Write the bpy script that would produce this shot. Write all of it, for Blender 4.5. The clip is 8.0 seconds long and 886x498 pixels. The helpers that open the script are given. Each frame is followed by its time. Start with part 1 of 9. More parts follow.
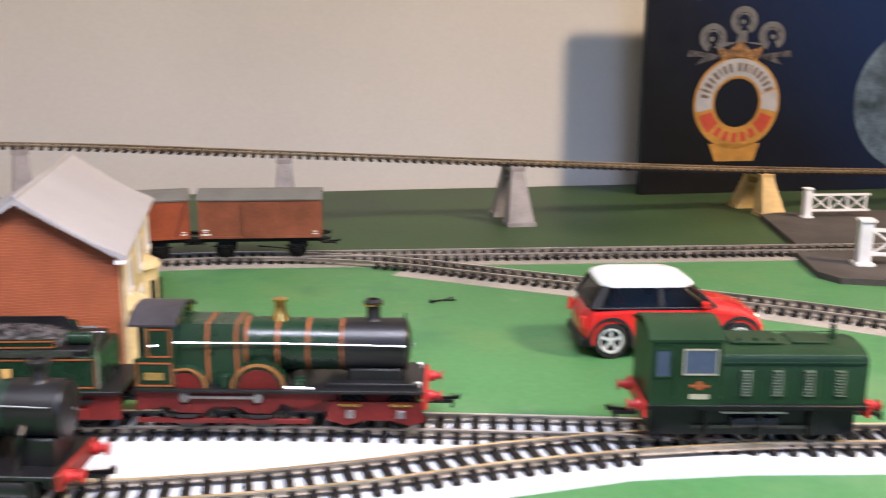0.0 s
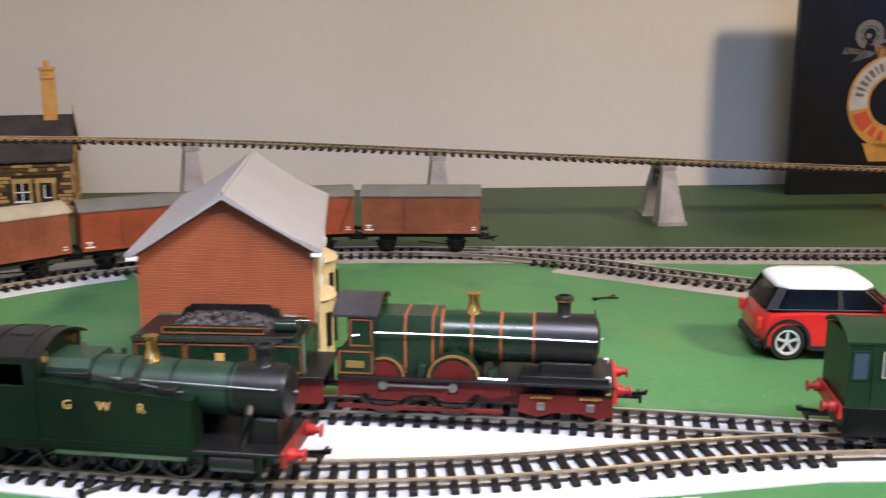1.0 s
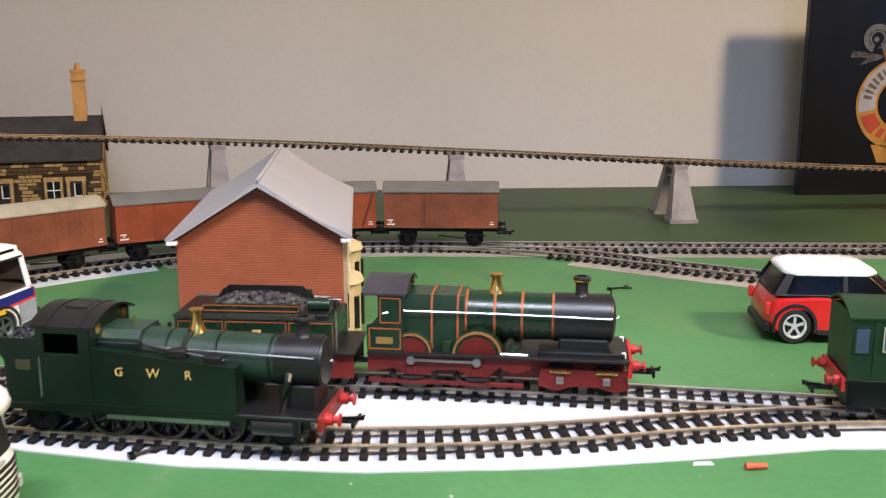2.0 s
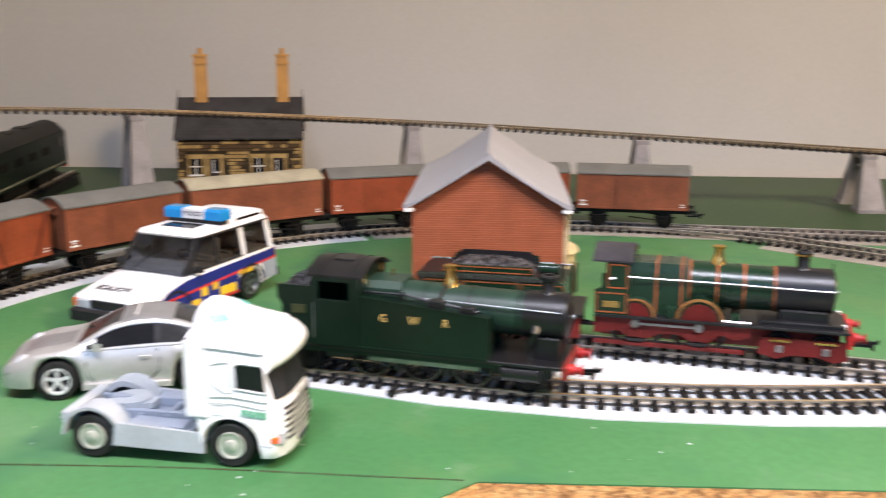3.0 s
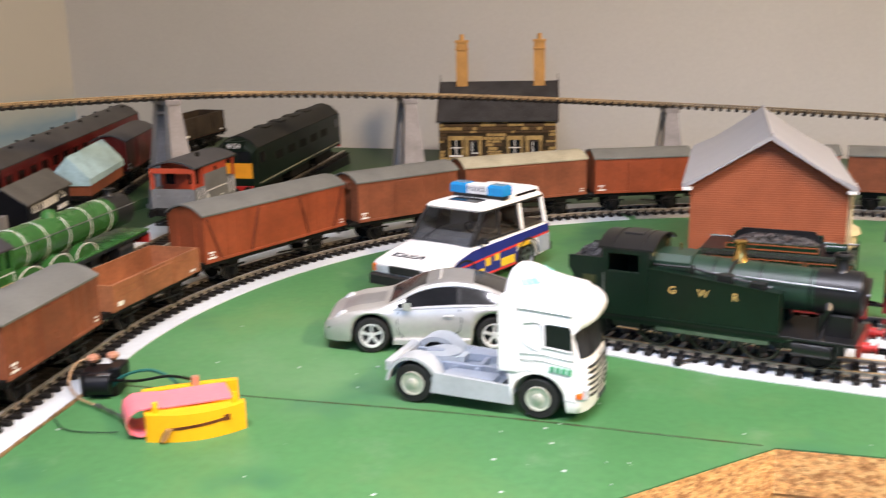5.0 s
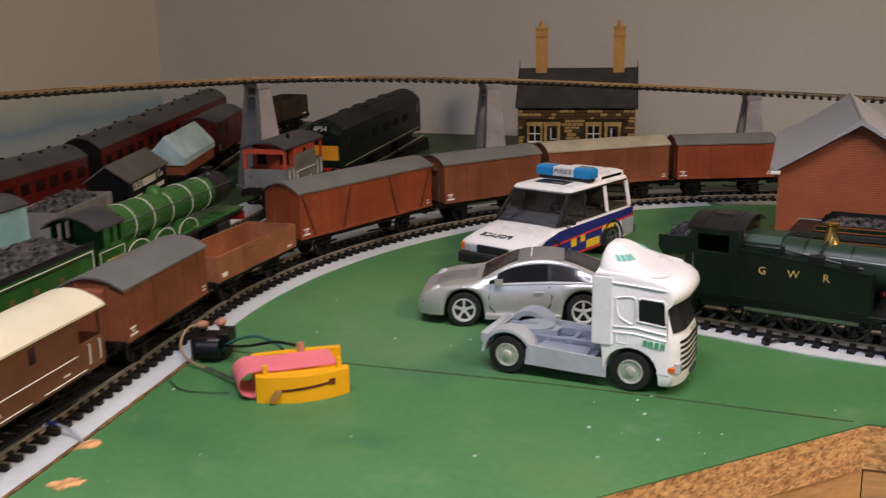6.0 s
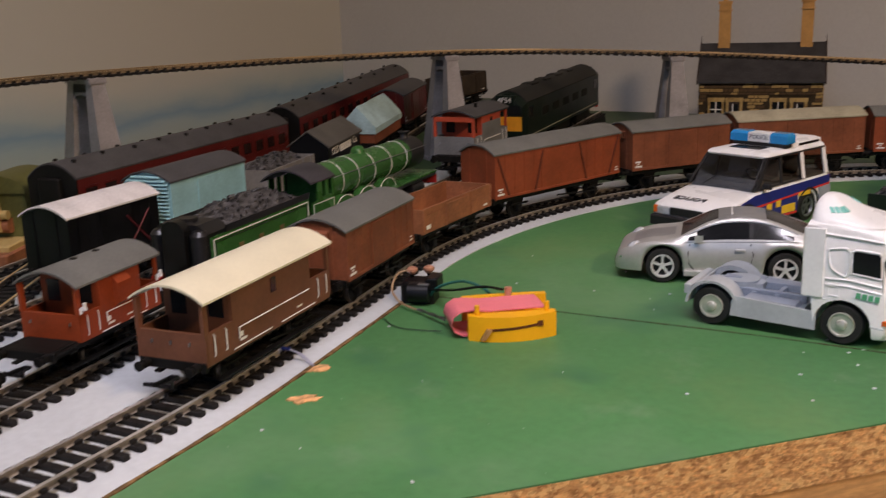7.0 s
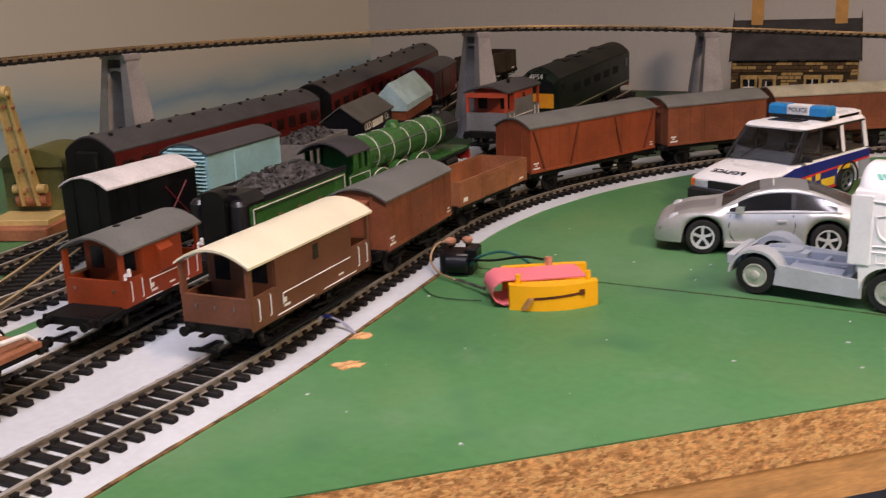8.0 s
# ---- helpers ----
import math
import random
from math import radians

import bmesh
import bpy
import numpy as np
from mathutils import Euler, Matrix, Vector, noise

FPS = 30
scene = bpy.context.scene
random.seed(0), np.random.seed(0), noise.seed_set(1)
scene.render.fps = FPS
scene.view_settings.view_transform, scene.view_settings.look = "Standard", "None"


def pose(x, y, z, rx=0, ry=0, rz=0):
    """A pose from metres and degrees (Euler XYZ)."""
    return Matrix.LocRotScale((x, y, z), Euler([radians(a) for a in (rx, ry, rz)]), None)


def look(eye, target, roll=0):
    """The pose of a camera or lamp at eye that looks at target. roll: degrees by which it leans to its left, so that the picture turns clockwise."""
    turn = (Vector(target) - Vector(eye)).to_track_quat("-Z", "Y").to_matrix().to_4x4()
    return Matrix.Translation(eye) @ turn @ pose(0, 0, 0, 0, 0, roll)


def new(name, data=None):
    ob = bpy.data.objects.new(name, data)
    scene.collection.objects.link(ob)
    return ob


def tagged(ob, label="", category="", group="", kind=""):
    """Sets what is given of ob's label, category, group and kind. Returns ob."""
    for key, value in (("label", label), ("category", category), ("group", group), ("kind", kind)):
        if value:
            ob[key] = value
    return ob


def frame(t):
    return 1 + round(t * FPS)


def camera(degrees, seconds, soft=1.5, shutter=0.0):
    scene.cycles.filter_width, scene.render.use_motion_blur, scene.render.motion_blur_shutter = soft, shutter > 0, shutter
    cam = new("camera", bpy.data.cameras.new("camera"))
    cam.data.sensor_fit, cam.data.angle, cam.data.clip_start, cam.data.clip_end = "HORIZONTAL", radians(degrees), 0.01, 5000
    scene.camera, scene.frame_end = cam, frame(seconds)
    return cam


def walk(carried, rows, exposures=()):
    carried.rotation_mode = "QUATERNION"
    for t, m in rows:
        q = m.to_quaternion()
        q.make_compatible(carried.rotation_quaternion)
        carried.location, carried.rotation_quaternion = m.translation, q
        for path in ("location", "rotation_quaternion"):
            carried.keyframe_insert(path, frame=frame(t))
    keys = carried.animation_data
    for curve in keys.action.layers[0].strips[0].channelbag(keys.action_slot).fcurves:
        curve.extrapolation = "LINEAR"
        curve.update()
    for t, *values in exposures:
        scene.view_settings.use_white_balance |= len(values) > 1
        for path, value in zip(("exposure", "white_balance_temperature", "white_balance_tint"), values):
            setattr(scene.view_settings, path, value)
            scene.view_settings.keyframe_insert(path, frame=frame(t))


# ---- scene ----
cam = camera(48.2, 8.0, soft=1.1, shutter=0.8)
PATH = [
    (0, (0.0156, 0.0101, 0.1620), (0.097, 1.961, -0.270), 0.40),
    (0.5, (-0.0092, 0.0088, 0.1644), (-0.033, 1.961, -0.268), 0.65),
    (1, (-0.0181, -0.0023, 0.1648), (-0.157, 1.944, -0.275), -0.06),
    (1.2, (-0.0193, -0.0091, 0.1659), (-0.182, 1.936, -0.269), -0.10),
    (2.3, (-0.0257, -0.0459, 0.1571), (-0.187, 1.903, -0.262), -0.08),
    (2.5, (-0.0389, -0.0607, 0.1588), (-0.270, 1.879, -0.269), -0.24),
    (3, (-0.0612, -0.0729, 0.1551), (-0.487, 1.832, -0.281), 0.23),
    (3.5, (-0.0686, -0.0847, 0.1576), (-0.623, 1.788, -0.273), -0.13),
    (4, (-0.0716, -0.0928, 0.1571), (-0.716, 1.751, -0.272), -0.29),
    (4.5, (-0.0772, -0.1006, 0.1575), (-0.812, 1.705, -0.289), -0.57),
    (4.7, (-0.0796, -0.1041, 0.1569), (-0.855, 1.683, -0.296), -0.79),
    (5.8, (-0.0889, -0.1231, 0.1527), (-1.041, 1.570, -0.323), -1.39),
    (6, (-0.0883, -0.1292, 0.1534), (-1.041, 1.563, -0.326), -1.05),
    (6.5, (-0.0943, -0.1505, 0.1483), (-1.199, 1.446, -0.333), -1.88),
    (7, (-0.0978, -0.1590, 0.1400), (-1.303, 1.360, -0.350), -1.80),
    (7.5, (-0.0971, -0.1626, 0.1369), (-1.323, 1.336, -0.365), -2.05),
    (8, (-0.1041, -0.1643, 0.1328), (-1.340, 1.321, -0.383), -2.08),
]
EXPOSURES = [(0.0, 0.05, 6100, 22), (1.0, -0.2, 6100, 20), (2.5, -0.17, 6200, 20), (3.5, 0.02, 6250, 19), (4.6, 0.24, 6300, 18), (5.7, -0.97, 6550, 22), (6.1, -1.25, 6550, 22), (6.5, -1.55, 6600, 23), (7.2, -1.17, 6700, 26), (8.0, -0.97, 6750, 28)]
walk(cam, [(t, look(eye, target, roll)) for t, eye, target, roll in PATH], EXPOSURES)

# ---- light ----
world = bpy.data.worlds.new("world")
scene.world = world
world.use_nodes = True
nt = world.node_tree
sky = nt.nodes.new("ShaderNodeTexSky")
sky.sky_type, sky.sun_disc = "NISHITA", False
sky.sun_elevation, sky.sun_rotation = radians(35), radians(200)
nt.links.new(sky.outputs[0], nt.nodes["Background"].inputs[0])
nt.nodes["Background"].inputs[1].default_value = 0.08


def area(name, eye, target, sx, sy, watts, colour, spread=180):
    d = bpy.data.lights.new(name, "AREA")
    d.shape, d.size, d.size_y, d.energy, d.color = "RECTANGLE", sx, sy, watts, colour
    ob = new(name, d)
    ob.matrix_world = look(eye, target)
    d.spread = radians(spread)
    return ob


area("ceiling_lamp_light", (1.56, -0.16, 1.42), (0.0, 0.35, 0.0), 0.24, 0.24, 64, (1.0, 0.76, 0.45))
# unseen overhead fill, added to brighten the front of the board
area("front_fill_light", (0.05, -0.22, 1.06), (0.02, 0.0, 0.0), 0.9, 0.12, 10.8, (0.88, 0.91, 0.98), 92)
area("window_light", (0.75, -2.19, 1.05), (0.5, 0.6, 0.2), 1.4, 0.55, 14.5, (0.24, 0.53, 1.0))

# ---- materials ----
MATS = {}


def mat(name, col, rough=0.5, metal=0.0, var=0.12, scale=60.0, bump=0.0, fine=600.0, spec=0.3, coat=0.0, col2=None, speck=None, stretch=None):
    """Painted, plastic, card or metal surface with broad and fine variation."""
    if name in MATS:
        return MATS[name]
    m = bpy.data.materials.new(name)
    m.use_nodes = True
    n, l = m.node_tree.nodes, m.node_tree.links
    b = n["Principled BSDF"]
    b.inputs["Roughness"].default_value = rough
    b.inputs["Metallic"].default_value = metal
    b.inputs["Specular IOR Level"].default_value = spec
    b.inputs["Coat Weight"].default_value = coat
    tc = n.new("ShaderNodeTexCoord")
    n1 = n.new("ShaderNodeTexNoise")
    n1.inputs["Scale"].default_value, n1.inputs["Detail"].default_value = scale, 5
    n2 = n.new("ShaderNodeTexNoise")
    n2.inputs["Scale"].default_value, n2.inputs["Detail"].default_value = fine, 3
    co = tc.outputs["Object"]
    if stretch:
        mp = n.new("ShaderNodeMapping")
        mp.inputs["Rotation"].default_value = (0, 0, radians(stretch[0]))
        mp.inputs["Scale"].default_value = stretch[1:]
        l.new(co, mp.inputs["Vector"])
        co = mp.outputs[0]
    l.new(co, n1.inputs["Vector"])
    l.new(co, n2.inputs["Vector"])
    mx = n.new("ShaderNodeMix")
    mx.data_type = "RGBA"
    c2 = col2 or tuple(max(0.0, c * (1 - 2.2 * var)) for c in col)
    hi = tuple(min(1.0, c * (1 + var)) for c in col)
    mx.inputs[6].default_value, mx.inputs[7].default_value = (*c2, 1), (*hi, 1)
    r = n.new("ShaderNodeMapRange")
    r.inputs[1].default_value, r.inputs[2].default_value = 0.32, 0.62
    l.new(n1.outputs[0], r.inputs[0])
    l.new(r.outputs[0], mx.inputs[0])
    out = mx.outputs[2]
    mul = n.new("ShaderNodeMix")
    mul.data_type, mul.blend_type = "RGBA", "MULTIPLY"
    mul.inputs[0].default_value = 1.0
    g = n.new("ShaderNodeMapRange")
    g.inputs[1].default_value, g.inputs[2].default_value = 0.3, 0.7
    g.inputs[3].default_value, g.inputs[4].default_value = 1 - var * 1.2, 1 + var * 0.6
    l.new(n2.outputs[0], g.inputs[0])
    l.new(out, mul.inputs[6])
    l.new(g.outputs[0], mul.inputs[7])
    out = mul.outputs[2]
    if speck:
        v = n.new("ShaderNodeTexVoronoi")
        v.inputs["Scale"].default_value = speck[0]
        l.new(co, v.inputs["Vector"])
        s = n.new("ShaderNodeMapRange")
        s.inputs[1].default_value, s.inputs[2].default_value = speck[1], speck[1] * 0.6
        l.new(v.outputs["Distance"], s.inputs[0])
        m3 = n.new("ShaderNodeMix")
        m3.data_type = "RGBA"
        m3.inputs[7].default_value = (*speck[2], 1)
        l.new(s.outputs[0], m3.inputs[0])
        l.new(out, m3.inputs[6])
        out = m3.outputs[2]
    l.new(out, b.inputs["Base Color"])
    rr = n.new("ShaderNodeMapRange")
    rr.inputs[3].default_value, rr.inputs[4].default_value = max(0.03, rough - 0.08), min(1, rough + 0.1)
    l.new(n1.outputs[0], rr.inputs[0])
    l.new(rr.outputs[0], b.inputs["Roughness"])
    if bump:
        bp = n.new("ShaderNodeBump")
        bp.inputs["Strength"].default_value, bp.inputs["Distance"].default_value = bump, 0.0004
        l.new(n2.outputs[0], bp.inputs["Height"])
        l.new(bp.outputs[0], b.inputs["Normal"])
    MATS[name] = m
    return m


def extra(m, kind, scale, colour, lo, hi, amount=1.0, stretch=None):
    """Lays one more colour over a surface: soft cloudy dust or hard-edged flakes."""
    n, l = m.node_tree.nodes, m.node_tree.links
    b = n["Principled BSDF"]
    base = b.inputs["Base Color"].links[0].from_socket
    tc = n.new("ShaderNodeTexCoord")
    co = tc.outputs["Object"]
    if stretch:
        mp = n.new("ShaderNodeMapping")
        mp.inputs["Rotation"].default_value = (0, 0, radians(stretch[0]))
        mp.inputs["Scale"].default_value = stretch[1:]
        l.new(co, mp.inputs["Vector"])
        co = mp.outputs[0]
    if kind == "flake":
        t = n.new("ShaderNodeTexVoronoi")
        t.inputs["Scale"].default_value = scale
        l.new(co, t.inputs["Vector"])
        sp = n.new("ShaderNodeSeparateColor")
        l.new(t.outputs["Color"], sp.inputs[0])
        val = sp.outputs[0]
    else:
        t = n.new("ShaderNodeTexNoise")
        t.inputs["Scale"].default_value, t.inputs["Detail"].default_value, t.inputs["Roughness"].default_value = scale, 6, 0.62
        l.new(co, t.inputs["Vector"])
        val = t.outputs[0]
    r = n.new("ShaderNodeMapRange")
    r.inputs[1].default_value, r.inputs[2].default_value, r.inputs[3].default_value, r.inputs[4].default_value = lo, hi, 0.0, amount
    l.new(val, r.inputs[0])
    mx = n.new("ShaderNodeMix")
    mx.data_type = "RGBA"
    mx.inputs[7].default_value = (*colour, 1)
    l.new(r.outputs[0], mx.inputs[0])
    l.new(base, mx.inputs[6])
    l.new(mx.outputs[2], b.inputs["Base Color"])
    return m


def pane_mat(name, tint, gloss=0.06, ior=1.5):
    """Clear toy glazing: see-through and tinted, with a glossy face."""
    m = bpy.data.materials.new(name)
    m.use_nodes = True
    n, l = m.node_tree.nodes, m.node_tree.links
    n.remove(n["Principled BSDF"])
    tr, gl, mx, fr = n.new("ShaderNodeBsdfTransparent"), n.new("ShaderNodeBsdfGlossy"), n.new("ShaderNodeMixShader"), n.new("ShaderNodeFresnel")
    tr.inputs[0].default_value = (*tint, 1)
    gl.inputs["Roughness"].default_value = gloss
    fr.inputs[0].default_value = ior
    l.new(fr.outputs[0], mx.inputs[0])
    l.new(tr.outputs[0], mx.inputs[1])
    l.new(gl.outputs[0], mx.inputs[2])
    l.new(mx.outputs[0], n["Material Output"].inputs[0])
    return m


GREEN_BOARD = mat("green_board_paint", (0.070, 0.206, 0.074), 0.46, 0, 0.085, 6, 0.06, 240, spec=0.25, col2=(0.054, 0.170, 0.060), speck=(75, 0.035, (0.24, 0.34, 0.23)))
extra(GREEN_BOARD, "cloud", 7.0, (0.152, 0.268, 0.140), 0.52, 0.72, 0.55)
extra(GREEN_BOARD, "cloud", 34.0, (0.180, 0.285, 0.160), 0.60, 0.78, 0.5)
extra(GREEN_BOARD, "cloud", 11.0, (0.165, 0.235, 0.085), 0.54, 0.74, 0.40)
extra(GREEN_BOARD, "cloud", 15.0, (0.030, 0.115, 0.066), 0.56, 0.70, 0.6)
WALL = mat("wall_paint", (0.57, 0.56, 0.54), 0.8, 0, 0.03, 3, 0.1, 300)
WALL_SKY = mat("sky_washed_wall_paint", (0.56, 0.55, 0.52), 0.8, 0, 0.03, 2.2, 0.1, 300)


SKY_Z = 0.050


def sky_wash(m):
    """Blue wash with soft cloud streaks along the foot of a painted wall."""
    n, l = m.node_tree.nodes, m.node_tree.links
    b = n["Principled BSDF"]
    base = b.inputs["Base Color"].links[0].from_socket
    tc, sep, mp, ns, add = (n.new("ShaderNode" + k) for k in ("TexCoord", "SeparateXYZ", "Mapping", "TexNoise", "Math"))
    l.new(tc.outputs["Object"], sep.inputs[0])
    l.new(tc.outputs["Object"], mp.inputs["Vector"])
    mp.inputs["Scale"].default_value = (5, 5, 16)
    ns.inputs["Scale"].default_value, ns.inputs["Detail"].default_value = 1.6, 5
    l.new(mp.outputs[0], ns.inputs["Vector"])
    add.operation = "MULTIPLY_ADD"
    add.inputs[1].default_value = 0.040
    l.new(ns.outputs[0], add.inputs[0])
    l.new(sep.outputs[2], add.inputs[2])
    rp = n.new("ShaderNodeValToRGB")
    l.new(add.outputs[0], rp.inputs[0])
    e = rp.color_ramp.elements
    e[0].position, e[0].color = SKY_Z - 0.03, (0.42, 0.50, 0.53, 1)
    e[1].position, e[1].color = SKY_Z + 0.045, (0.60, 0.60, 0.59, 1)
    for p, c in ((SKY_Z - 0.012, (0.38, 0.49, 0.57, 1)), (SKY_Z, (0.24, 0.38, 0.54, 1)), (SKY_Z + 0.016, (0.44, 0.52, 0.57, 1))):
        q = e.new(p)
        q.color = c
    mx = n.new("ShaderNodeMix")
    mx.data_type, mx.blend_type = "RGBA", "MULTIPLY"
    mx.inputs[0].default_value = 0.25
    l.new(rp.outputs[0], mx.inputs[6])
    l.new(base, mx.inputs[7])
    l.new(mx.outputs[2], b.inputs["Base Color"])


sky_wash(WALL_SKY)
# walls and ceiling out of view, made dark to cut bounced light
WALL_UNSEEN = mat("unseen_wall_dark", (0.20, 0.195, 0.19), 0.85, 0, 0.03, 3, 0.1, 300)
CEIL = mat("unseen_ceiling_dark", (0.20, 0.195, 0.19), 0.85, 0, 0.03, 2)
FLOOR = mat("floor_carpet", (0.12, 0.10, 0.09), 0.95, 0, 0.2, 20, 0.4, 500)
CARD = mat("white_card", (0.56, 0.585, 0.595), 0.6, 0, 0.05, 14, 0.05, 300)
CARD_OLD = mat("dirty_card", (0.32, 0.30, 0.265), 0.7, 0, 0.12, 14, 0.05, 300)
CHIP = mat("chipboard", (0.66, 0.35, 0.125), 0.85, 0, 0.22, 330, 1.0, 700, col2=(0.36, 0.175, 0.06), stretch=(-10, 0.75, 0.75, 1.4))
extra(CHIP, "flake", 620.0, (0.80, 0.50, 0.20), 0.50, 0.90, 0.8, (-10, 0.5, 0.8, 1.3))
extra(CHIP, "flake", 900.0, (0.22, 0.090, 0.026), 0.76, 1.0, 0.7, (25, 0.5, 0.8, 1.2))
TIMBER = mat("pine_batten", (0.62, 0.34, 0.125), 0.6, 0, 0.12, 60, 0.2, 300, stretch=(-10, 0.15, 1.0, 4.0))
SLEEPER = mat("sleeper_plastic", (0.014, 0.012, 0.011), 0.6, 0, 0.25, 90, 0.2, spec=0.25)
RAIL_TOP = mat("rail_head_steel", (0.70, 0.67, 0.62), 0.34, 0.7, 0.12, 40)
RAIL_SIDE = mat("rail_side_tarnish", (0.34, 0.295, 0.24), 0.42, 0.6, 0.2, 60)
BRASS_TOP = mat("rail_head_brass", (0.88, 0.68, 0.38), 0.30, 0.75, 0.12, 40)
GREY_PIER = mat("grey_pier_plastic", (0.27, 0.25, 0.245), 0.5, 0, 0.1, 60, 0.1)
BRICK = mat("red_brick_plastic", (0.33, 0.098, 0.042), 0.55, 0, 0.06, 70, 0.1)
MORTAR = mat("brick_joint", (0.20, 0.075, 0.05), 0.7, 0, 0.15, 80)
ROOF_GREY = mat("pale_grey_roof", (0.335, 0.33, 0.335), 0.6, 0, 0.03, 30, 0.1)
CREAM = mat("cream_plastic", (0.62, 0.50, 0.28), 0.5, 0, 0.1, 70)
WHITE_PL = mat("white_plastic", (0.78, 0.78, 0.76), 0.35, 0, 0.04, 60)
BLACK_PL = mat("black_plastic", (0.004, 0.004, 0.005), 0.38, 0, 0.2, 90, spec=0.3)
GLASS_DK = mat("dark_window", (0.012, 0.013, 0.015), 0.12, 0, 0.1, 60)
CHROME = mat("chrome_plating", (0.75, 0.75, 0.76), 0.18, 1.0, 0.05, 80)
BRASS = mat("polished_brass", (0.80, 0.52, 0.16), 0.22, 1.0, 0.08, 90)
RED_BUF = mat("buffer_red", (0.42, 0.026, 0.022), 0.4, 0, 0.1, 90)
STEEL = mat("grey_steel", (0.35, 0.35, 0.36), 0.35, 0.9, 0.1, 80)


# ---- mesh tools ----
class Bm:
    """Collects simple solids into one mesh."""

    def __init__(self):
        self.v, self.f, self.mi, self.i = [], [], [], 0

    def add(self, verts, faces):
        k = len(self.v)
        self.v += [tuple(p) for p in verts]
        self.f += [tuple(k + a for a in f) for f in faces]
        self.mi += [self.i] * len(faces)
        return self

    def box(self, x0, x1, y0, y1, z0, z1, c=0.0):
        """Box, with its upright and top edges cut by c."""
        if c <= 0:
            v = [(x, y, z) for z in (z0, z1) for x, y in ((x0, y0), (x1, y0), (x1, y1), (x0, y1))]
            return self.add(v, [(3, 2, 1, 0), (4, 5, 6, 7), (0, 1, 5, 4), (1, 2, 6, 5), (2, 3, 7, 6), (3, 0, 4, 7)])
        ring = [(x0 + c, y0), (x1 - c, y0), (x1, y0 + c), (x1, y1 - c), (x1 - c, y1), (x0 + c, y1), (x0, y1 - c), (x0, y0 + c)]
        top = [(x0 + 2 * c, y0 + c), (x1 - 2 * c, y0 + c), (x1 - c, y0 + 2 * c), (x1 - c, y1 - 2 * c), (x1 - 2 * c, y1 - c), (x0 + 2 * c, y1 - c), (x0 + c, y1 - 2 * c), (x0 + c, y0 + 2 * c)]
        v = [(x, y, z0) for x, y in ring] + [(x, y, z1 - c) for x, y in ring] + [(x, y, z1) for x, y in top]
        f = [tuple(range(7, -1, -1)), tuple(range(16, 24))]
        for a in (0, 8):
            f += [(a + i, a + (i + 1) % 8, a + 8 + (i + 1) % 8, a + 8 + i) for i in range(8)]
        return self.add(v, f)

    def prism(self, poly, a, b, axis="y"):
        """Polygon drawn out along an axis from a to b. Along y it is (x, z), along x it is (y, z), along z it is (x, y)."""
        put = {"y": lambda p, t: (p[0], t, p[1]), "x": lambda p, t: (t, p[0], p[1]), "z": lambda p, t: (p[0], p[1], t)}[axis]
        n = len(poly)
        area2 = sum(poly[i][0] * poly[(i + 1) % n][1] - poly[(i + 1) % n][0] * poly[i][1] for i in range(n))
        flip = (area2 > 0) != (axis != "y")
        v = [put(p, a) for p in poly] + [put(p, b) for p in poly]
        f = [tuple(range(n - 1, -1, -1)), tuple(range(n, 2 * n))] + [(i, (i + 1) % n, n + (i + 1) % n, n + i) for i in range(n)]
        return self.add(v, [q[::-1] for q in f] if flip != (b < a) else f)

    def cyl(self, p, q, r, r2=None, n=16, caps=True):
        """Round bar or cone from p to q."""
        p, q = Vector(p), Vector(q)
        r2 = r if r2 is None else r2
        w = (q - p).normalized()
        u = w.orthogonal().normalized()
        t = w.cross(u)
        v = [c + s * (math.cos(k) * u + math.sin(k) * t) for c, s in ((p, r), (q, r2)) for k in [2 * math.pi * i / n for i in range(n)]]
        f = [(i, (i + 1) % n, n + (i + 1) % n, n + i) for i in range(n)]
        if caps:
            f += [tuple(range(n - 1, -1, -1)), tuple(range(n, 2 * n))]
        return self.add(v, f)

    def lathe(self, prof, c=(0, 0, 0), axis="z", n=20, ring=False):
        """Profile (radius, height) turned round an axis through c."""
        put = {"z": lambda r, h, k: (c[0] + r * math.cos(k), c[1] + r * math.sin(k), c[2] + h),
               "x": lambda r, h, k: (c[0] + h, c[1] + r * math.cos(k), c[2] + r * math.sin(k)),
               "y": lambda r, h, k: (c[0] + r * math.sin(k), c[1] + h, c[2] + r * math.cos(k))}[axis]
        m = len(prof)
        v = [put(max(r, 1e-6), h, 2 * math.pi * i / n) for r, h in prof for i in range(n)]
        f = [(j * n + i, j * n + (i + 1) % n, (j + 1) * n + (i + 1) % n, (j + 1) * n + i) for j in range(m - 1) for i in range(n)]
        if ring:
            f += [((m - 1) * n + i, (m - 1) * n + (i + 1) % n, (i + 1) % n, i) for i in range(n)]
        else:
            f += [tuple(range(n - 1, -1, -1)), tuple(range((m - 1) * n, m * n))]
        return self.add(v, f)

    def tube(self, pts, r, n=8):
        """Bent round wire through pts."""
        P = [Vector(p) for p in pts]
        v, f = [], []
        up = Vector((0.13, 0.21, 0.97)).normalized()
        for i, p in enumerate(P):
            d = (P[min(i + 1, len(P) - 1)] - P[max(i - 1, 0)]).normalized()
            u = d.cross(up).normalized()
            t = d.cross(u)
            v += [p + r * (math.cos(k) * u + math.sin(k) * t) for k in [2 * math.pi * j / n for j in range(n)]]
        for i in range(len(P) - 1):
            f += [(i * n + j, (i + 1) * n + j, (i + 1) * n + (j + 1) % n, i * n + (j + 1) % n) for j in range(n)]
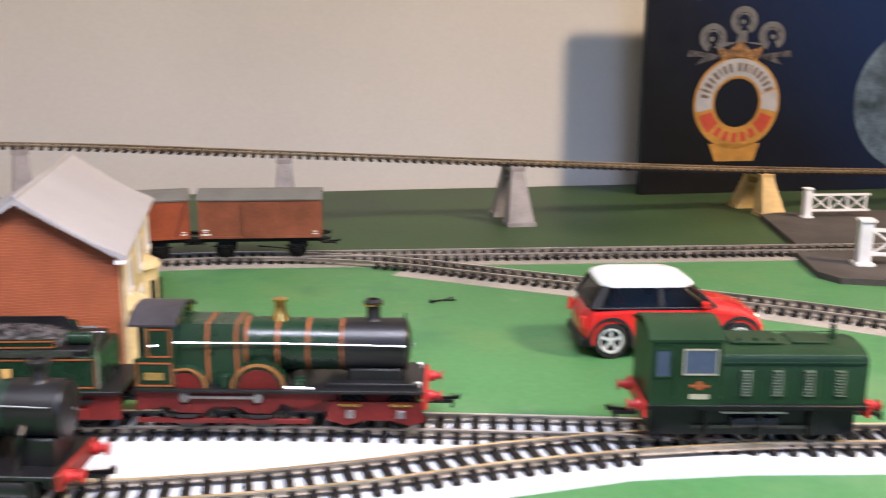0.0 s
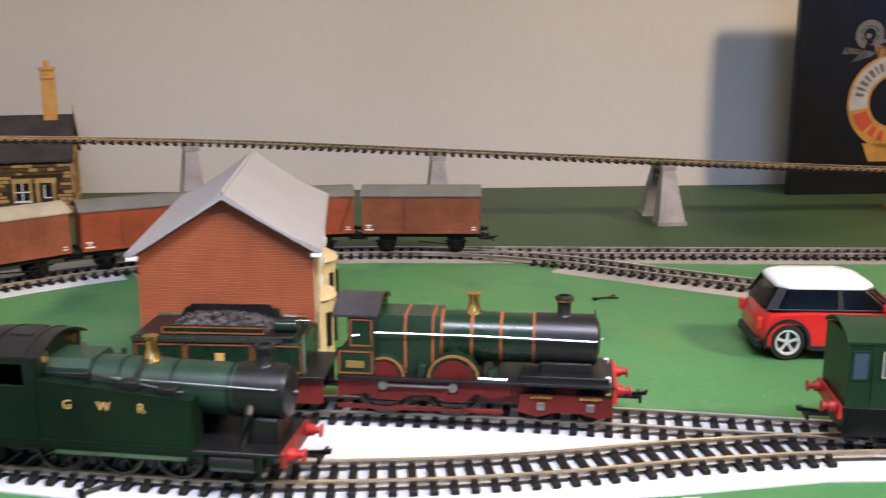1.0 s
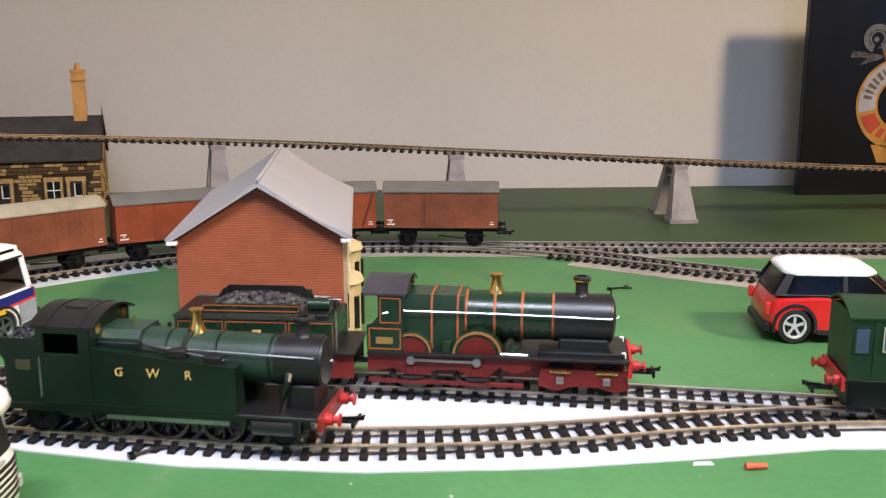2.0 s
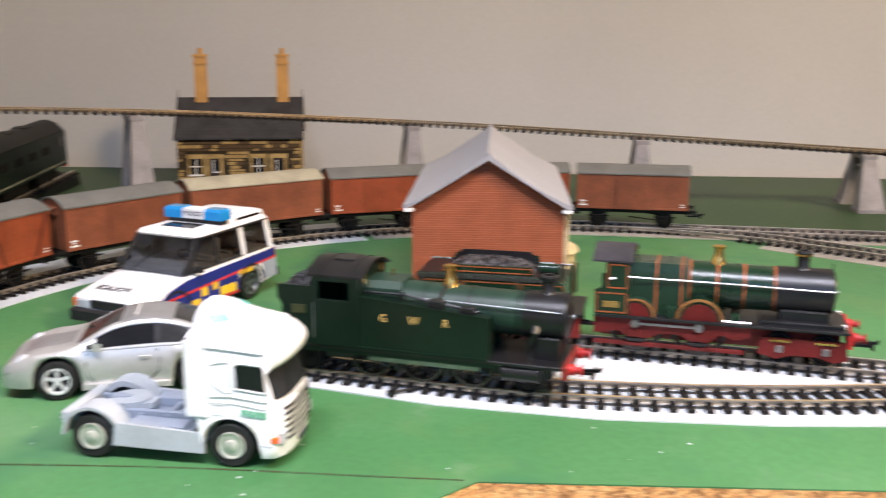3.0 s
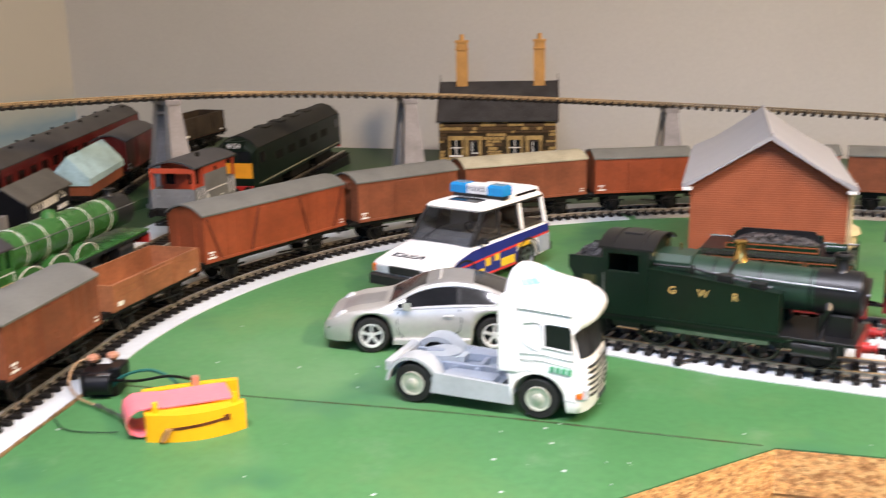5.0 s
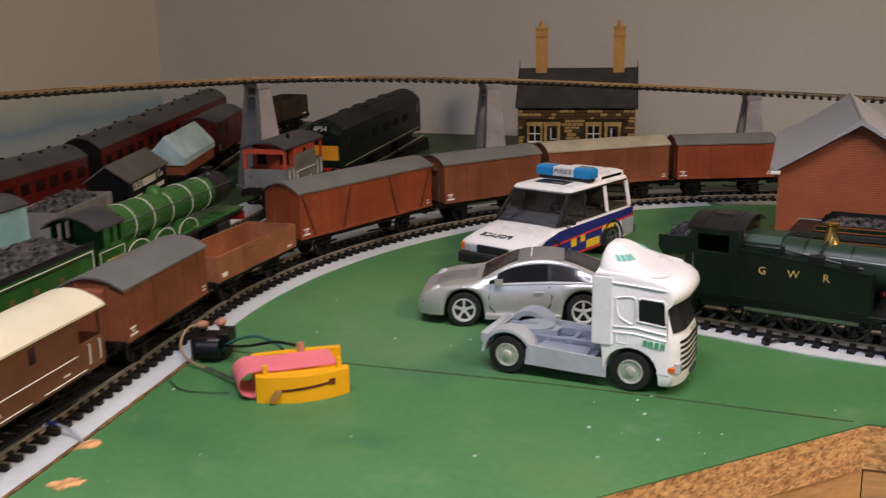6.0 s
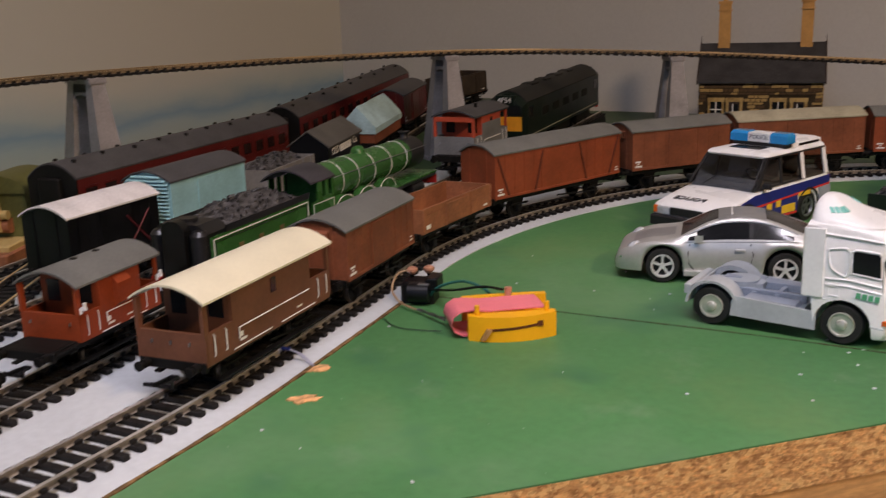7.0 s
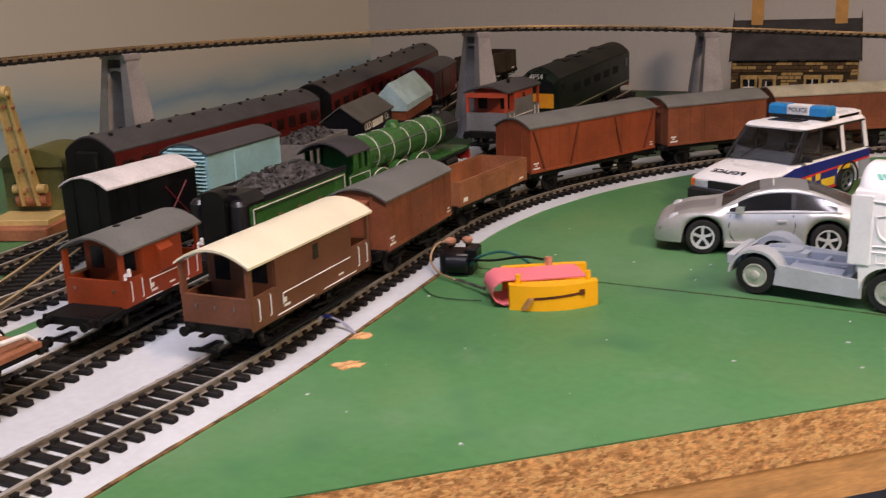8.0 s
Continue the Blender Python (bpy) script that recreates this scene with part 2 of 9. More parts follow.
        f += [tuple(range(n)), tuple(range(len(v) - 1, len(v) - n - 1, -1))]
        return self.add(v, f)

    def loft(self, rings, close=True):
        """Skin over rings of equal count."""
        n, v, f = len(rings[0]), [p for r in rings for p in r], []
        for j in range(len(rings) - 1):
            f += [(j * n + i, j * n + (i + 1) % n, (j + 1) * n + (i + 1) % n, (j + 1) * n + i) for i in range(n)]
        if close:
            f += [tuple(range(n - 1, -1, -1)), tuple(range((len(rings) - 1) * n, len(rings) * n))]
        return self.add(v, f)

    def mesh(self, name, mats, smooth=35):
        me = bpy.data.meshes.new(name)
        me.from_pydata(self.v, [], self.f)
        for m in mats if isinstance(mats, (list, tuple)) else [mats]:
            me.materials.append(m)
        me.polygons.foreach_set("material_index", self.mi)
        bm = bmesh.new()
        bm.from_mesh(me)
        bmesh.ops.recalc_face_normals(bm, faces=bm.faces)
        for fc in bm.faces:
            fc.smooth = True
        for e in bm.edges:
            if len(e.link_faces) == 2 and e.calc_face_angle(0) > radians(smooth):
                e.smooth = False
        bm.to_mesh(me)
        bm.free()
        return me


def thing(name, label, category, m=None, group="", kind=""):
    ob = tagged(new(name), label, category, group, kind)
    ob.empty_display_size = 0.01
    if m is not None:
        ob.matrix_world = m
    return ob


def part(name, bm, material, parent=None, label="", smooth=35):
    ob = new(name, bm if isinstance(bm, bpy.types.Mesh) else bm.mesh(name, material, smooth))
    ob.parent = parent
    return tagged(ob, label) if label else ob


def solid(name, bm, material, label, category, m=None, kind="", group="", smooth=35):
    """A thing that is a single mesh."""
    ob = tagged(part(name, bm, material, smooth=smooth), label, category, group, kind)
    if m is not None:
        ob.matrix_world = m
    return ob


def lines(pts, step):
    """A smooth curve through pts, cut at equal steps: places and headings."""
    P = [Vector((*p, 0.0)) if len(p) == 2 else Vector(p) for p in pts]
    Q = [2 * P[0] - P[1]] + P + [2 * P[-1] - P[-2]]
    fine = []
    for i in range(1, len(Q) - 2):
        for k in range(40):
            t = k / 40
            a, b, c, d = Q[i - 1:i + 3]
            fine.append(0.5 * ((2 * b) + (c - a) * t + (2 * a - 5 * b + 4 * c - d) * t * t + (3 * b - a - 3 * c + d) * t ** 3))
    fine.append(P[-1])
    out, run, want = [], 0.0, 0.0
    for a, b in zip(fine, fine[1:]):
        d = (b - a).length
        while want <= run + d and d > 0:
            out.append((a + (b - a) * ((want - run) / d), (b - a).normalized()))
            want += step
        run += d
    return out


# ---- room ----
RAIL_Z = 0.0048


def structure(name, bm, material, smooth=30):
    ob = part(name, bm, material, smooth=smooth)
    return tagged(ob, kind="structure")


def wall_between(name, a, b, z0, z1, t=0.10, m=WALL):
    """Upright wall from a to b, its face on the line and its thickness to the left of it."""
    a, b = Vector(a), Vector(b)
    d = (b - a).normalized()
    n = Vector((-d.y, d.x)) * t
    return structure(name, Bm().prism([tuple(a), tuple(b), tuple(b + n), tuple(a + n)], z0, z1, "z"), m)


CORNER = (-1.085, 0.871)
wall_between("wall_north", CORNER, (2.2, 0.871 + 0.145 * 3.285), -0.9, 1.5)
wall_between("wall_west", (-0.262, -2.2), CORNER, -0.9, 1.5, m=WALL_SKY)
wall_between("wall_east", (2.2, 1.3473), (2.2, -2.2), -0.9, 1.5, m=WALL_UNSEEN)
# south wall with a window opening, unseen and darkened against bounce
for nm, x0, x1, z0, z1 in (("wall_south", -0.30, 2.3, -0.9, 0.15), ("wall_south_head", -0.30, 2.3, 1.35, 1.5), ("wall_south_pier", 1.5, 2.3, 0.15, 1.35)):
    structure(nm, Bm().box(x0, x1, -2.3, -2.2, z0, z1), WALL_UNSEEN)
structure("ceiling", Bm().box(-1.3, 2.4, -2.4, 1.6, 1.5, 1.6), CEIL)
structure("floor", Bm().box(-1.3, 2.4, -2.4, 1.6, -1.0, -0.9), FLOOR)

# ---- baseboard ----
# The far edge stops at the walls; the near edge has a corner where two boards meet.
EDGE = [(1.9, 0.243 + 0.18 * 2.02), (-0.119, 0.243), (-0.30, -0.015), (-0.21, -0.36), (-0.21, -0.42)]
BACK = [(-0.735, -0.42), (-1.079, 0.867), (1.9, 0.867 + 0.145 * 2.979)]
OLIVE_BOARD = mat("olive_board_paint", (0.034, 0.070, 0.025), 0.5, 0, 0.16, 9, 0.12, 240, col2=(0.024, 0.052, 0.019))
OUT = EDGE + BACK
structure("ground", Bm().prism(OUT, -0.0006, 0.0, "z"), GREEN_BOARD)
structure("baseboard", Bm().prism(OUT, -0.018, -0.0007, "z"), CHIP)


def batten(a, b, w, z0, z1):
    a, b = Vector(a), Vector(b)
    d = (b - a).normalized()
    n = Vector((-d.y, d.x))
    e = n * 0.0006
    return Bm().prism([tuple(p) for p in (a + e, b + e, b + e + n * w, a + e + n * w)], z0, z1, "z")


structure("trim", batten(EDGE[2], EDGE[1], 0.03, -0.0335, -0.0181), TIMBER)
structure("trim", batten(EDGE[1], EDGE[0], 0.03, -0.0335, -0.0181), TIMBER)
structure("trim", batten(EDGE[3], EDGE[2], 0.03, -0.0335, -0.0181), TIMBER)

# ---- tracks ----
LOOP_C, LOOP_R = Vector((-0.08, 0.333)), 0.371


def arc(a0, a1, n):
    return [(LOOP_C.x + LOOP_R * math.cos(radians(a0 + (a1 - a0) * i / n)), LOOP_C.y + LOOP_R * math.sin(radians(a0 + (a1 - a0) * i / n))) for i in range(n + 1)]


_a = arc(195, 93, 24)
MAIN = [(_a[0][0] + 0.2588 * s, _a[0][1] - 0.9659 * s) for s in (0.50, 0.40, 0.30)] + [(-0.3810, 0.0438), (-0.4085, 0.1404), (-0.4290, 0.2080)] + _a
MAIN += [(_a[-1][0] + s, _a[-1][1] + 0.052 * s) for s in (0.06, 0.16, 0.28, 0.42, 0.56, 0.75)]
BRANCH = [(-0.10, 0.7045), (-0.04, 0.6985), (0.02, 0.682), (0.088, 0.648), (0.18, 0.603), (0.28, 0.548), (0.36, 0.49), (0.42, 0.43)]
CITY = [(-0.29, 0.394), (-0.22, 0.397), (-0.12, 0.3985), (-0.04, 0.3975), (0.03, 0.3925), (0.10, 0.3862), (0.14, 0.3805), (0.17, 0.3772), (0.21, 0.3762), (0.28, 0.3757), (0.42, 0.375)]
TANK = [(-0.30, 0.353), (-0.22, 0.3385), (-0.16, 0.333), (-0.11, 0.3305), (-0.05, 0.3365), (0.0, 0.3462), (0.05, 0.3600), (0.10, 0.3700), (0.14, 0.3745), (0.18, 0.3765), (0.24, 0.3760), (0.30, 0.3757)]


def side(y, off):
    """Place on the straight sidings that lie off metres to the left of the main line."""
    return (-0.4384 - 0.268 * (y - 0.237) - off, y)


SECOND = [side(y, o) for y, o in ((-0.30, 0.045), (-0.15, 0.050), (0.0, 0.055), (0.15, 0.0645), (0.30, 0.0665), (0.40, 0.0665))] + [(-0.569, 0.48), (-0.584, 0.54, 0.0004), (-0.600, 0.61, 0.0029), (-0.6165, 0.68, 0.0054), (-0.640, 0.78, 0.0090), (-0.646, 0.806, 0.0099)]
def climb(pts, y0=0.38, slope=0.058):
    """Sidings at the back of the yard climb a gentle ramp."""
    return [(x, y, max(0.0, (y - y0) * slope)) for x, y in pts]


THIRD = climb([side(y, 0.134) for y in (-0.25, -0.05, 0.10, 0.20)] + [(-0.600, 0.30), (-0.637, 0.38), (-0.690, 0.50), (-0.735, 0.60), (-0.772, 0.70), (-0.797, 0.785)])
FOURTH = climb([(-0.51, -0.2), (-0.57, 0.0), (-0.618, 0.14), (-0.662, 0.27), (-0.701, 0.38), (-0.752, 0.51), (-0.790, 0.61), (-0.830, 0.72)])
SPUR = [side(-0.12, 0.085), side(-0.04, 0.115), side(0.04, 0.15), (-0.585, 0.10), (-0.63, 0.155)]
VIADUCT = [(0.62, 0.95, 0.026), (0.335, 0.900, 0.0365), (0.111, 0.858, 0.0485), (-0.082, 0.829, 0.0590), (-0.288, 0.808, 0.0680), (-0.487, 0.668, 0.0845), (-0.632, 0.525, 0.0925), (-0.724, 0.236, 0.0940), (-0.665, -0.1, 0.0915)]

SL = Bm().box(-0.00160, 0.00160, -0.0143, 0.0143, 0.0, 0.0019, 0.0003)
for _y in (-0.00825, 0.00825):
    SL.box(-0.0013, 0.0013, _y - 0.0022, _y - 0.0007, 0.0018, 0.0032).box(-0.0013, 0.0013, _y + 0.0007, _y + 0.0022, 0.0018, 0.0032)
SLEEPER_ME = SL.mesh("sleeper", SLEEPER)


def railway_track(pts, label, top=RAIL_TOP, z=0.0007, skip=None, step=0.0073, web=RAIL_SIDE):
    """Two rails on sleepers along a line."""
    t = thing("railway_track", label, "track", group="railway tracks")
    fine = lines(pts, 0.004)
    base = Vector((0, 0, z))
    for sgn in (-1, 1):
        rail, rings = Bm(), []
        prof = [(-0.0013, 0.0019), (0.0013, 0.0019), (0.0006, 0.0023), (0.0006, 0.0034), (0.0009, 0.0036), (0.0008, 0.0042), (-0.0008, 0.0042), (-0.0009, 0.0036), (-0.0006, 0.0034), (-0.0006, 0.0023)]
        for p, d in fine:
            n = Vector((-d.y, d.x, 0)).normalized()
            rings.append([p + base + n * (sgn * 0.00865 + a) + Vector((0, 0, h)) for a, h in prof])
        rail.loft(rings)
        k = len(prof)
        rail.mi = [1 if j < (len(rings) - 1) * k and j % k == 5 else 0 for j in range(len(rail.f))]
        part("rail", rail, [web, top], t, smooth=25)
    for p, d in lines(pts, step):
        if skip and skip(p):
            continue
        m = Matrix.Translation(p + base) @ Matrix.Rotation(math.atan2(d.y, d.x), 4, "Z") @ Matrix.Rotation(-math.asin(max(-1, min(1, d.z))), 4, "Y")
        ob = new("sleeper", SLEEPER_ME)
        ob.parent, ob.matrix_local = t, m
    return t


def near_line(pts, far):
    L = [p for p, d in lines(pts, 0.01)]
    return lambda p: min((p - q).length for q in L) < far


def card(name, pts, w0, w1, z=0.0005, m=CARD):
    """Strip of white card under a track, from w0 to w1 across it."""
    L = lines(pts, 0.012)
    left = [p + Vector((-d.y, d.x, 0)) * w1 for p, d in L]
    right = [p + Vector((-d.y, d.x, 0)) * w0 for p, d in L]
    b, n = Bm(), len(L)
    v = [(*p.xy, 0.0) for p in right + left] + [(*p.xy, z) for p in right + left]
    f = []
    for i in range(n - 1):
        f += [(2 * n + i, 2 * n + i + 1, 3 * n + i + 1, 3 * n + i), (i, i + 1, 2 * n + i + 1, 2 * n + i), (n + i, 3 * n + i, 3 * n + i + 1, n + i + 1)]
    f += [(0, 2 * n, 3 * n, n), (n - 1, 2 * n - 1, 4 * n - 1, 3 * n - 1)]
    return structure(name, b.add(v, f), m)

# ---- trackside cards and tracks ----
card("trackbed", MAIN[:24], -0.0245, 0.047, 0.0005)
card("trackbed", MAIN[23:], -0.024, 0.019, 0.0005, CARD_OLD)
card("trackbed", BRANCH[2:], -0.026, 0.016, 0.0003, CARD_OLD)
structure("trackbed", Bm().prism([(-0.30, 0.342), (-0.213, 0.3175), (-0.149, 0.309), (-0.08, 0.309), (-0.012, 0.318), (0.05, 0.332), (0.10, 0.345), (0.145, 0.3485), (0.45, 0.345), (0.45, 0.392), (0.15, 0.398), (0.03, 0.411), (-0.12, 0.417), (-0.30, 0.409)], 0.0, 0.0006, "z"), CARD)
structure("ramp", Bm().loft([[(x + a, y, b) for a, b in ((-0.015, -0.0002), (0.015, -0.0002), (0.015, z + 0.0003), (-0.015, z + 0.0003))] for x, y, z in ((-0.582, 0.53, 0.0), (-0.600, 0.61, 0.0029), (-0.640, 0.78, 0.0090), (-0.646, 0.806, 0.0099), (-0.647, 0.810, 0.0))]), BLACK_PL)
card("trackbed", [p[:2] for p in SECOND[:8]], -0.021, 0.045, 0.0004)
structure("ramp", Bm().prism([(0.38, -0.0001), (0.80, (0.80 - 0.38) * 0.058), (0.803, -0.0001)], -0.92, -0.667, "x"), OLIVE_BOARD)
card("trackbed", [p[:2] for p in THIRD[:5]], -0.021, 0.030, 0.0003)
_o = [(p.x - d.y * 0.018, p.y + d.x * 0.018) for p, d in lines(MAIN[6:], 0.03)]
_o = [q for q in _o if q[1] > 0.30] 
structure("ground", Bm().prism(_o + [(1.15, 0.867 + 0.145 * 2.229), (-1.079, 0.867), (-0.94, 0.347), (_o[0][0] - 0.0, 0.30)], 0.0, 0.00025, "z"), OLIVE_BOARD)
railway_track(MAIN, "oval of black-sleepered model track on white card")
railway_track(BRANCH, "curved model track branching from the back line", z=0.0006, skip=near_line(MAIN, 0.019))
railway_track(CITY, "straight model track in front of the brick house")
railway_track(TANK, "model track curving in to a front turnout with brassy rails", top=BRASS_TOP, z=0.0008, skip=near_line(CITY, 0.014))
railway_track(SECOND, "siding of model track beside the oval")
railway_track(THIRD, "siding of model track full of parked wagons")
railway_track(FOURTH, "siding of model track under two maroon coaches")
railway_track(SPUR, "short model track crossing between sidings", top=BRASS_TOP, z=0.0009, skip=lambda p: min((p - Vector((*side(p.y, o), 0))).length for o in (0.0665, 0.134)) < 0.016)
# tan sides and brassy heads carry the warm light these rails catch
railway_track(VIADUCT, "raised model track climbing along the walls on piers", top=BRASS_TOP, z=0.0, web=mat("raised_rail_lit_tan", (0.34, 0.25, 0.15), 0.38, 0.7, 0.15, 30))


# ---- piers ----
def pier(x, y, z, turn, m=GREY_PIER):
    """Two tapered pillars, joined by arched ties, that carry the raised track."""
    t = thing("viaduct_pier", "grey plastic trestle pier under the raised track", "pier", pose(x, y, 0, 0, 0, turn), group="viaduct piers")
    h = z + 0.0005
    for s in (-1, 1):
        b = Bm()
        rings = []
        for k, hh in ((0.0, 0.0), (0.0, 0.0035), (0.02, 0.0036), (1.0, h)):
            w, y0, y1 = 0.0125 - 0.0065 * k - (0.0012 if hh > 0.0035 else 0), 0.014 - 0.006 * k, 0.033 - 0.0165 * k - (0.0012 if hh > 0.0035 else 0)
            ring = [(-w, s * y0, hh), (w, s * y0, hh), (w, s * y1, hh), (-w, s * y1, hh)]
            rings.append(ring)
        b.loft(rings)
        part("pillar", b, m, t)
    arch = [(-0.0115, h - 0.016), (-0.006, h - 0.0125), (0.0, h - 0.0115), (0.006, h - 0.0125), (0.0115, h - 0.016), (0.0115, h - 0.010), (-0.0115, h - 0.010)]
    part("tie", Bm().prism(arch, -0.0045, 0.0045, "x"), m, t)
    part("cap", Bm().box(-0.0065, 0.0065, -0.0168, 0.0168, h - 0.004, h - 0.0002, 0.0004), m, t)
    return t


# a grey pier like the rest; its tan holds the warm lamplight on it
pier(0.343, 0.9015, 0.0362, 9, mat("warm_lit_pier_plastic", (0.50, 0.34, 0.13), 0.5, 0, 0.1, 60, 0.1))
for x, y, z, a in ((0.111, 0.858, 0.0485, 9), (-0.082, 0.829, 0.0590, 7), (-0.288, 0.808, 0.0680, 21.7), (-0.487, 0.668, 0.0845, 39.4), (-0.632, 0.525, 0.0925, 61.2), (-0.724, 0.236, 0.0940, 87)):
    pier(x, y, z, a)


# ---- rolling stock ----
BAUXITE = mat("bauxite_brown_body", (0.255, 0.056, 0.020), 0.5, 0, 0.10, 45, 0.1, 500)
BAUXITE_OLD = mat("weathered_brown_body", (0.215, 0.066, 0.030), 0.55, 0, 0.13, 40, 0.1, 500)
BAUXITE_DK = mat("bauxite_brace_brown", (0.120, 0.028, 0.014), 0.55, 0, 0.12, 45)
BV_BROWN = mat("brake_van_brown", (0.160, 0.062, 0.033), 0.45, 0, 0.1, 45)
ROOF_DK = mat("wagon_roof_grey", (0.135, 0.136, 0.124), 0.6, 0, 0.07, 45, 0.1)
ROOF_TAN = mat("wagon_roof_stone", (0.34, 0.31, 0.22), 0.6, 0, 0.1, 45, 0.1)
ROOF_CREAM = mat("wagon_roof_cream", (0.72, 0.66, 0.48), 0.5, 0, 0.025, 45, 0.05)
ROOF_WHITE = mat("wagon_roof_white", (0.66, 0.63, 0.62), 0.5, 0, 0.08, 45, 0.05)
UNDER = mat("underframe_black", (0.0055, 0.005, 0.0045), 0.6, 0, 0.25, 90, spec=0.2)
WHEEL_ST = mat("wheel_steel", (0.30, 0.27, 0.24), 0.35, 1.0, 0.15, 90)
WHITE_LN = mat("white_print", (0.75, 0.74, 0.70), 0.5, 0, 0.04)
OPEN_IN = mat("open_wagon_inside", (0.30, 0.115, 0.062), 0.6, 0, 0.14, 60)
RED_BR = mat("brake_van_red", (0.275, 0.047, 0.013), 0.45, 0, 0.1, 45)
COACH_MAROON = mat("coach_maroon", (0.100, 0.013, 0.011), 0.3, 0, 0.1, 45)
COACH_ROOF = mat("coach_roof_grey", (0.060, 0.058, 0.060), 0.55, 0, 0.12, 45)
SKYBLUE = mat("pale_blue_body", (0.27, 0.50, 0.54), 0.45, 0, 0.08, 45)
TARP = mat("pale_blue_sheet", (0.36, 0.52, 0.55), 0.55, 0, 0.1, 60, 0.2)
FREIGHT_RED = mat("freight_red", (0.46, 0.070, 0.030), 0.45, 0, 0.1, 45)
FREIGHT_GREY = mat("freight_grey", (0.175, 0.178, 0.18), 0.5, 0, 0.1, 45)
COAL = mat("coal", (0.075, 0.072, 0.074), 0.32, 0, 0.5, 300, 0.8, 900)
INSIDE_DK = mat("cab_inside_dark", (0.035, 0.018, 0.012), 0.7, 0, 0.2, 60)

WHEEL_ME = {}


def wheel_mesh(r):
    if r not in WHEEL_ME:
        b = Bm()
        b.lathe([(r * 0.2, -0.0013), (r * 0.8, -0.0008), (r * 0.86, -0.0013), (r, -0.0013), (r, 0.0006), (r + 0.0007, 0.0008), (r + 0.0007, 0.0013), (r * 0.2, 0.0013)], axis="y", n=18)
        b.mi = [1 if 54 <= j < 72 else 0 for j in range(len(b.f))]
        b.cyl((0, -0.0024, 0), (0, 0, 0), r * 0.22, n=8)
        WHEEL_ME[r] = b.mesh("wheel", [UNDER, WHEEL_ST])
    return WHEEL_ME[r]


def wheels(t, xs, r):
    for x in xs:
        part("axle", Bm().cyl((x, -0.008, r), (x, 0.008, r), 0.0009, n=8), STEEL, t)
        for s in (-1, 1):
            ob = new("wheel", wheel_mesh(r))
            ob.parent, ob.matrix_local = t, pose(x, s * 0.0083, r, 0, 0, 0 if s < 0 else 180)


def buffers(t, x, s, y=0.0112, z=0.0135, m=UNDER, r=0.0021, shank=0.0015, L=0.0058):
    """Pair of buffers at the end x of a vehicle, pointing the way s."""
    for k in (-1, 1):
        b = Bm()
        b.lathe([(shank * 1.25, 0), (shank * 1.2, L * 0.5), (shank * 0.7, L * 0.5), (shank * 0.7, L * 0.88), (r, L * 0.9), (r * 0.96, L)], axis="x", n=14)
        if s < 0:
            b.v = [(-px, py, pz) for px, py, pz in b.v]
        b.v = [(px + x, py + k * y, pz + z) for px, py, pz in b.v]
        part("buffer", b, m, t)


def coupling(t, x, s, z=0.0085):
    """Black hook-and-bar coupling."""
    b = Bm().box(min(x, x + s * 0.010), max(x, x + s * 0.010), -0.0017, 0.0017, z - 0.0007, z + 0.0005)
    b.box(x + s * 0.010 - 0.0006, x + s * 0.010 + 0.0006, -0.0065, 0.0065, z - 0.0007, z + 0.0005)
    b.box(x + s * 0.010 - 0.0006, x + s * 0.010 + 0.0006, -0.0065, -0.0055, z - 0.0007, z + 0.0024)
    b.prism([(x + s * 0.004, z), (x + s * 0.013, z + 0.0006), (x + s * 0.0135, z + 0.0028), (x + s * 0.0118, z + 0.0018), (x + s * 0.004, z + 0.0012)], -0.0006, 0.0006, "y")
    part("coupling", b, BLACK_PL, t)


def underframe(t, L, axles, W=0.0300, r=0.0060, top=0.0155, buf=UNDER, low=0.0118):
    """Solebars, headstocks, wheels, axle guards, brake gear, buffers and couplings."""
    part("chassis", Bm().box(-L / 2 + 0.001, L / 2 - 0.001, -W / 2 + 0.004, W / 2 - 0.004, low + 0.0006, top), UNDER, t)
    for s in (-1, 1):
        part("solebar", Bm().box(-L / 2, L / 2, s * (W / 2 - 0.003) - 0.0008, s * (W / 2 - 0.003) + 0.0008, low, top, 0.0002), UNDER, t)
        for x in axles:
            b = Bm()
            b.prism([(x - 0.0055, low + 0.001), (x + 0.0055, low + 0.001), (x + 0.0018, r - 0.0022), (x - 0.0018, r - 0.0022)], s * 0.0112 - 0.0004, s * 0.0112 + 0.0004, "y")
            b.box(x - 0.0017, x + 0.0017, s * 0.0124 - 0.0012, s * 0.0124 + 0.0012, r - 0.0018, r + 0.0022, 0.0003)
            b.box(x - 0.0080, x + 0.0080, s * 0.0124 - 0.0006, s * 0.0124 + 0.0006, r + 0.0024, r + 0.0034)
            part("axle_guard", b, UNDER, t)
        part("brake_lever", Bm().prism([(-0.002, 0.0095), (L * 0.33, 0.0062), (L * 0.33, 0.0055), (-0.002, 0.0085)], s * 0.0135 - 0.0003, s * 0.0135 + 0.0003, "y"), UNDER, t)
        part("headstock", Bm().box(s * (L / 2) - 0.0009, s * (L / 2) + 0.0009, -W / 2 + 0.0005, W / 2 - 0.0005, low - 0.0002, top, 0.0002), UNDER, t)
        buffers(t, s * (L / 2 + 0.0009), s, m=buf)
        coupling(t, s * (L / 2), s)
    wheels(t, axles, r)


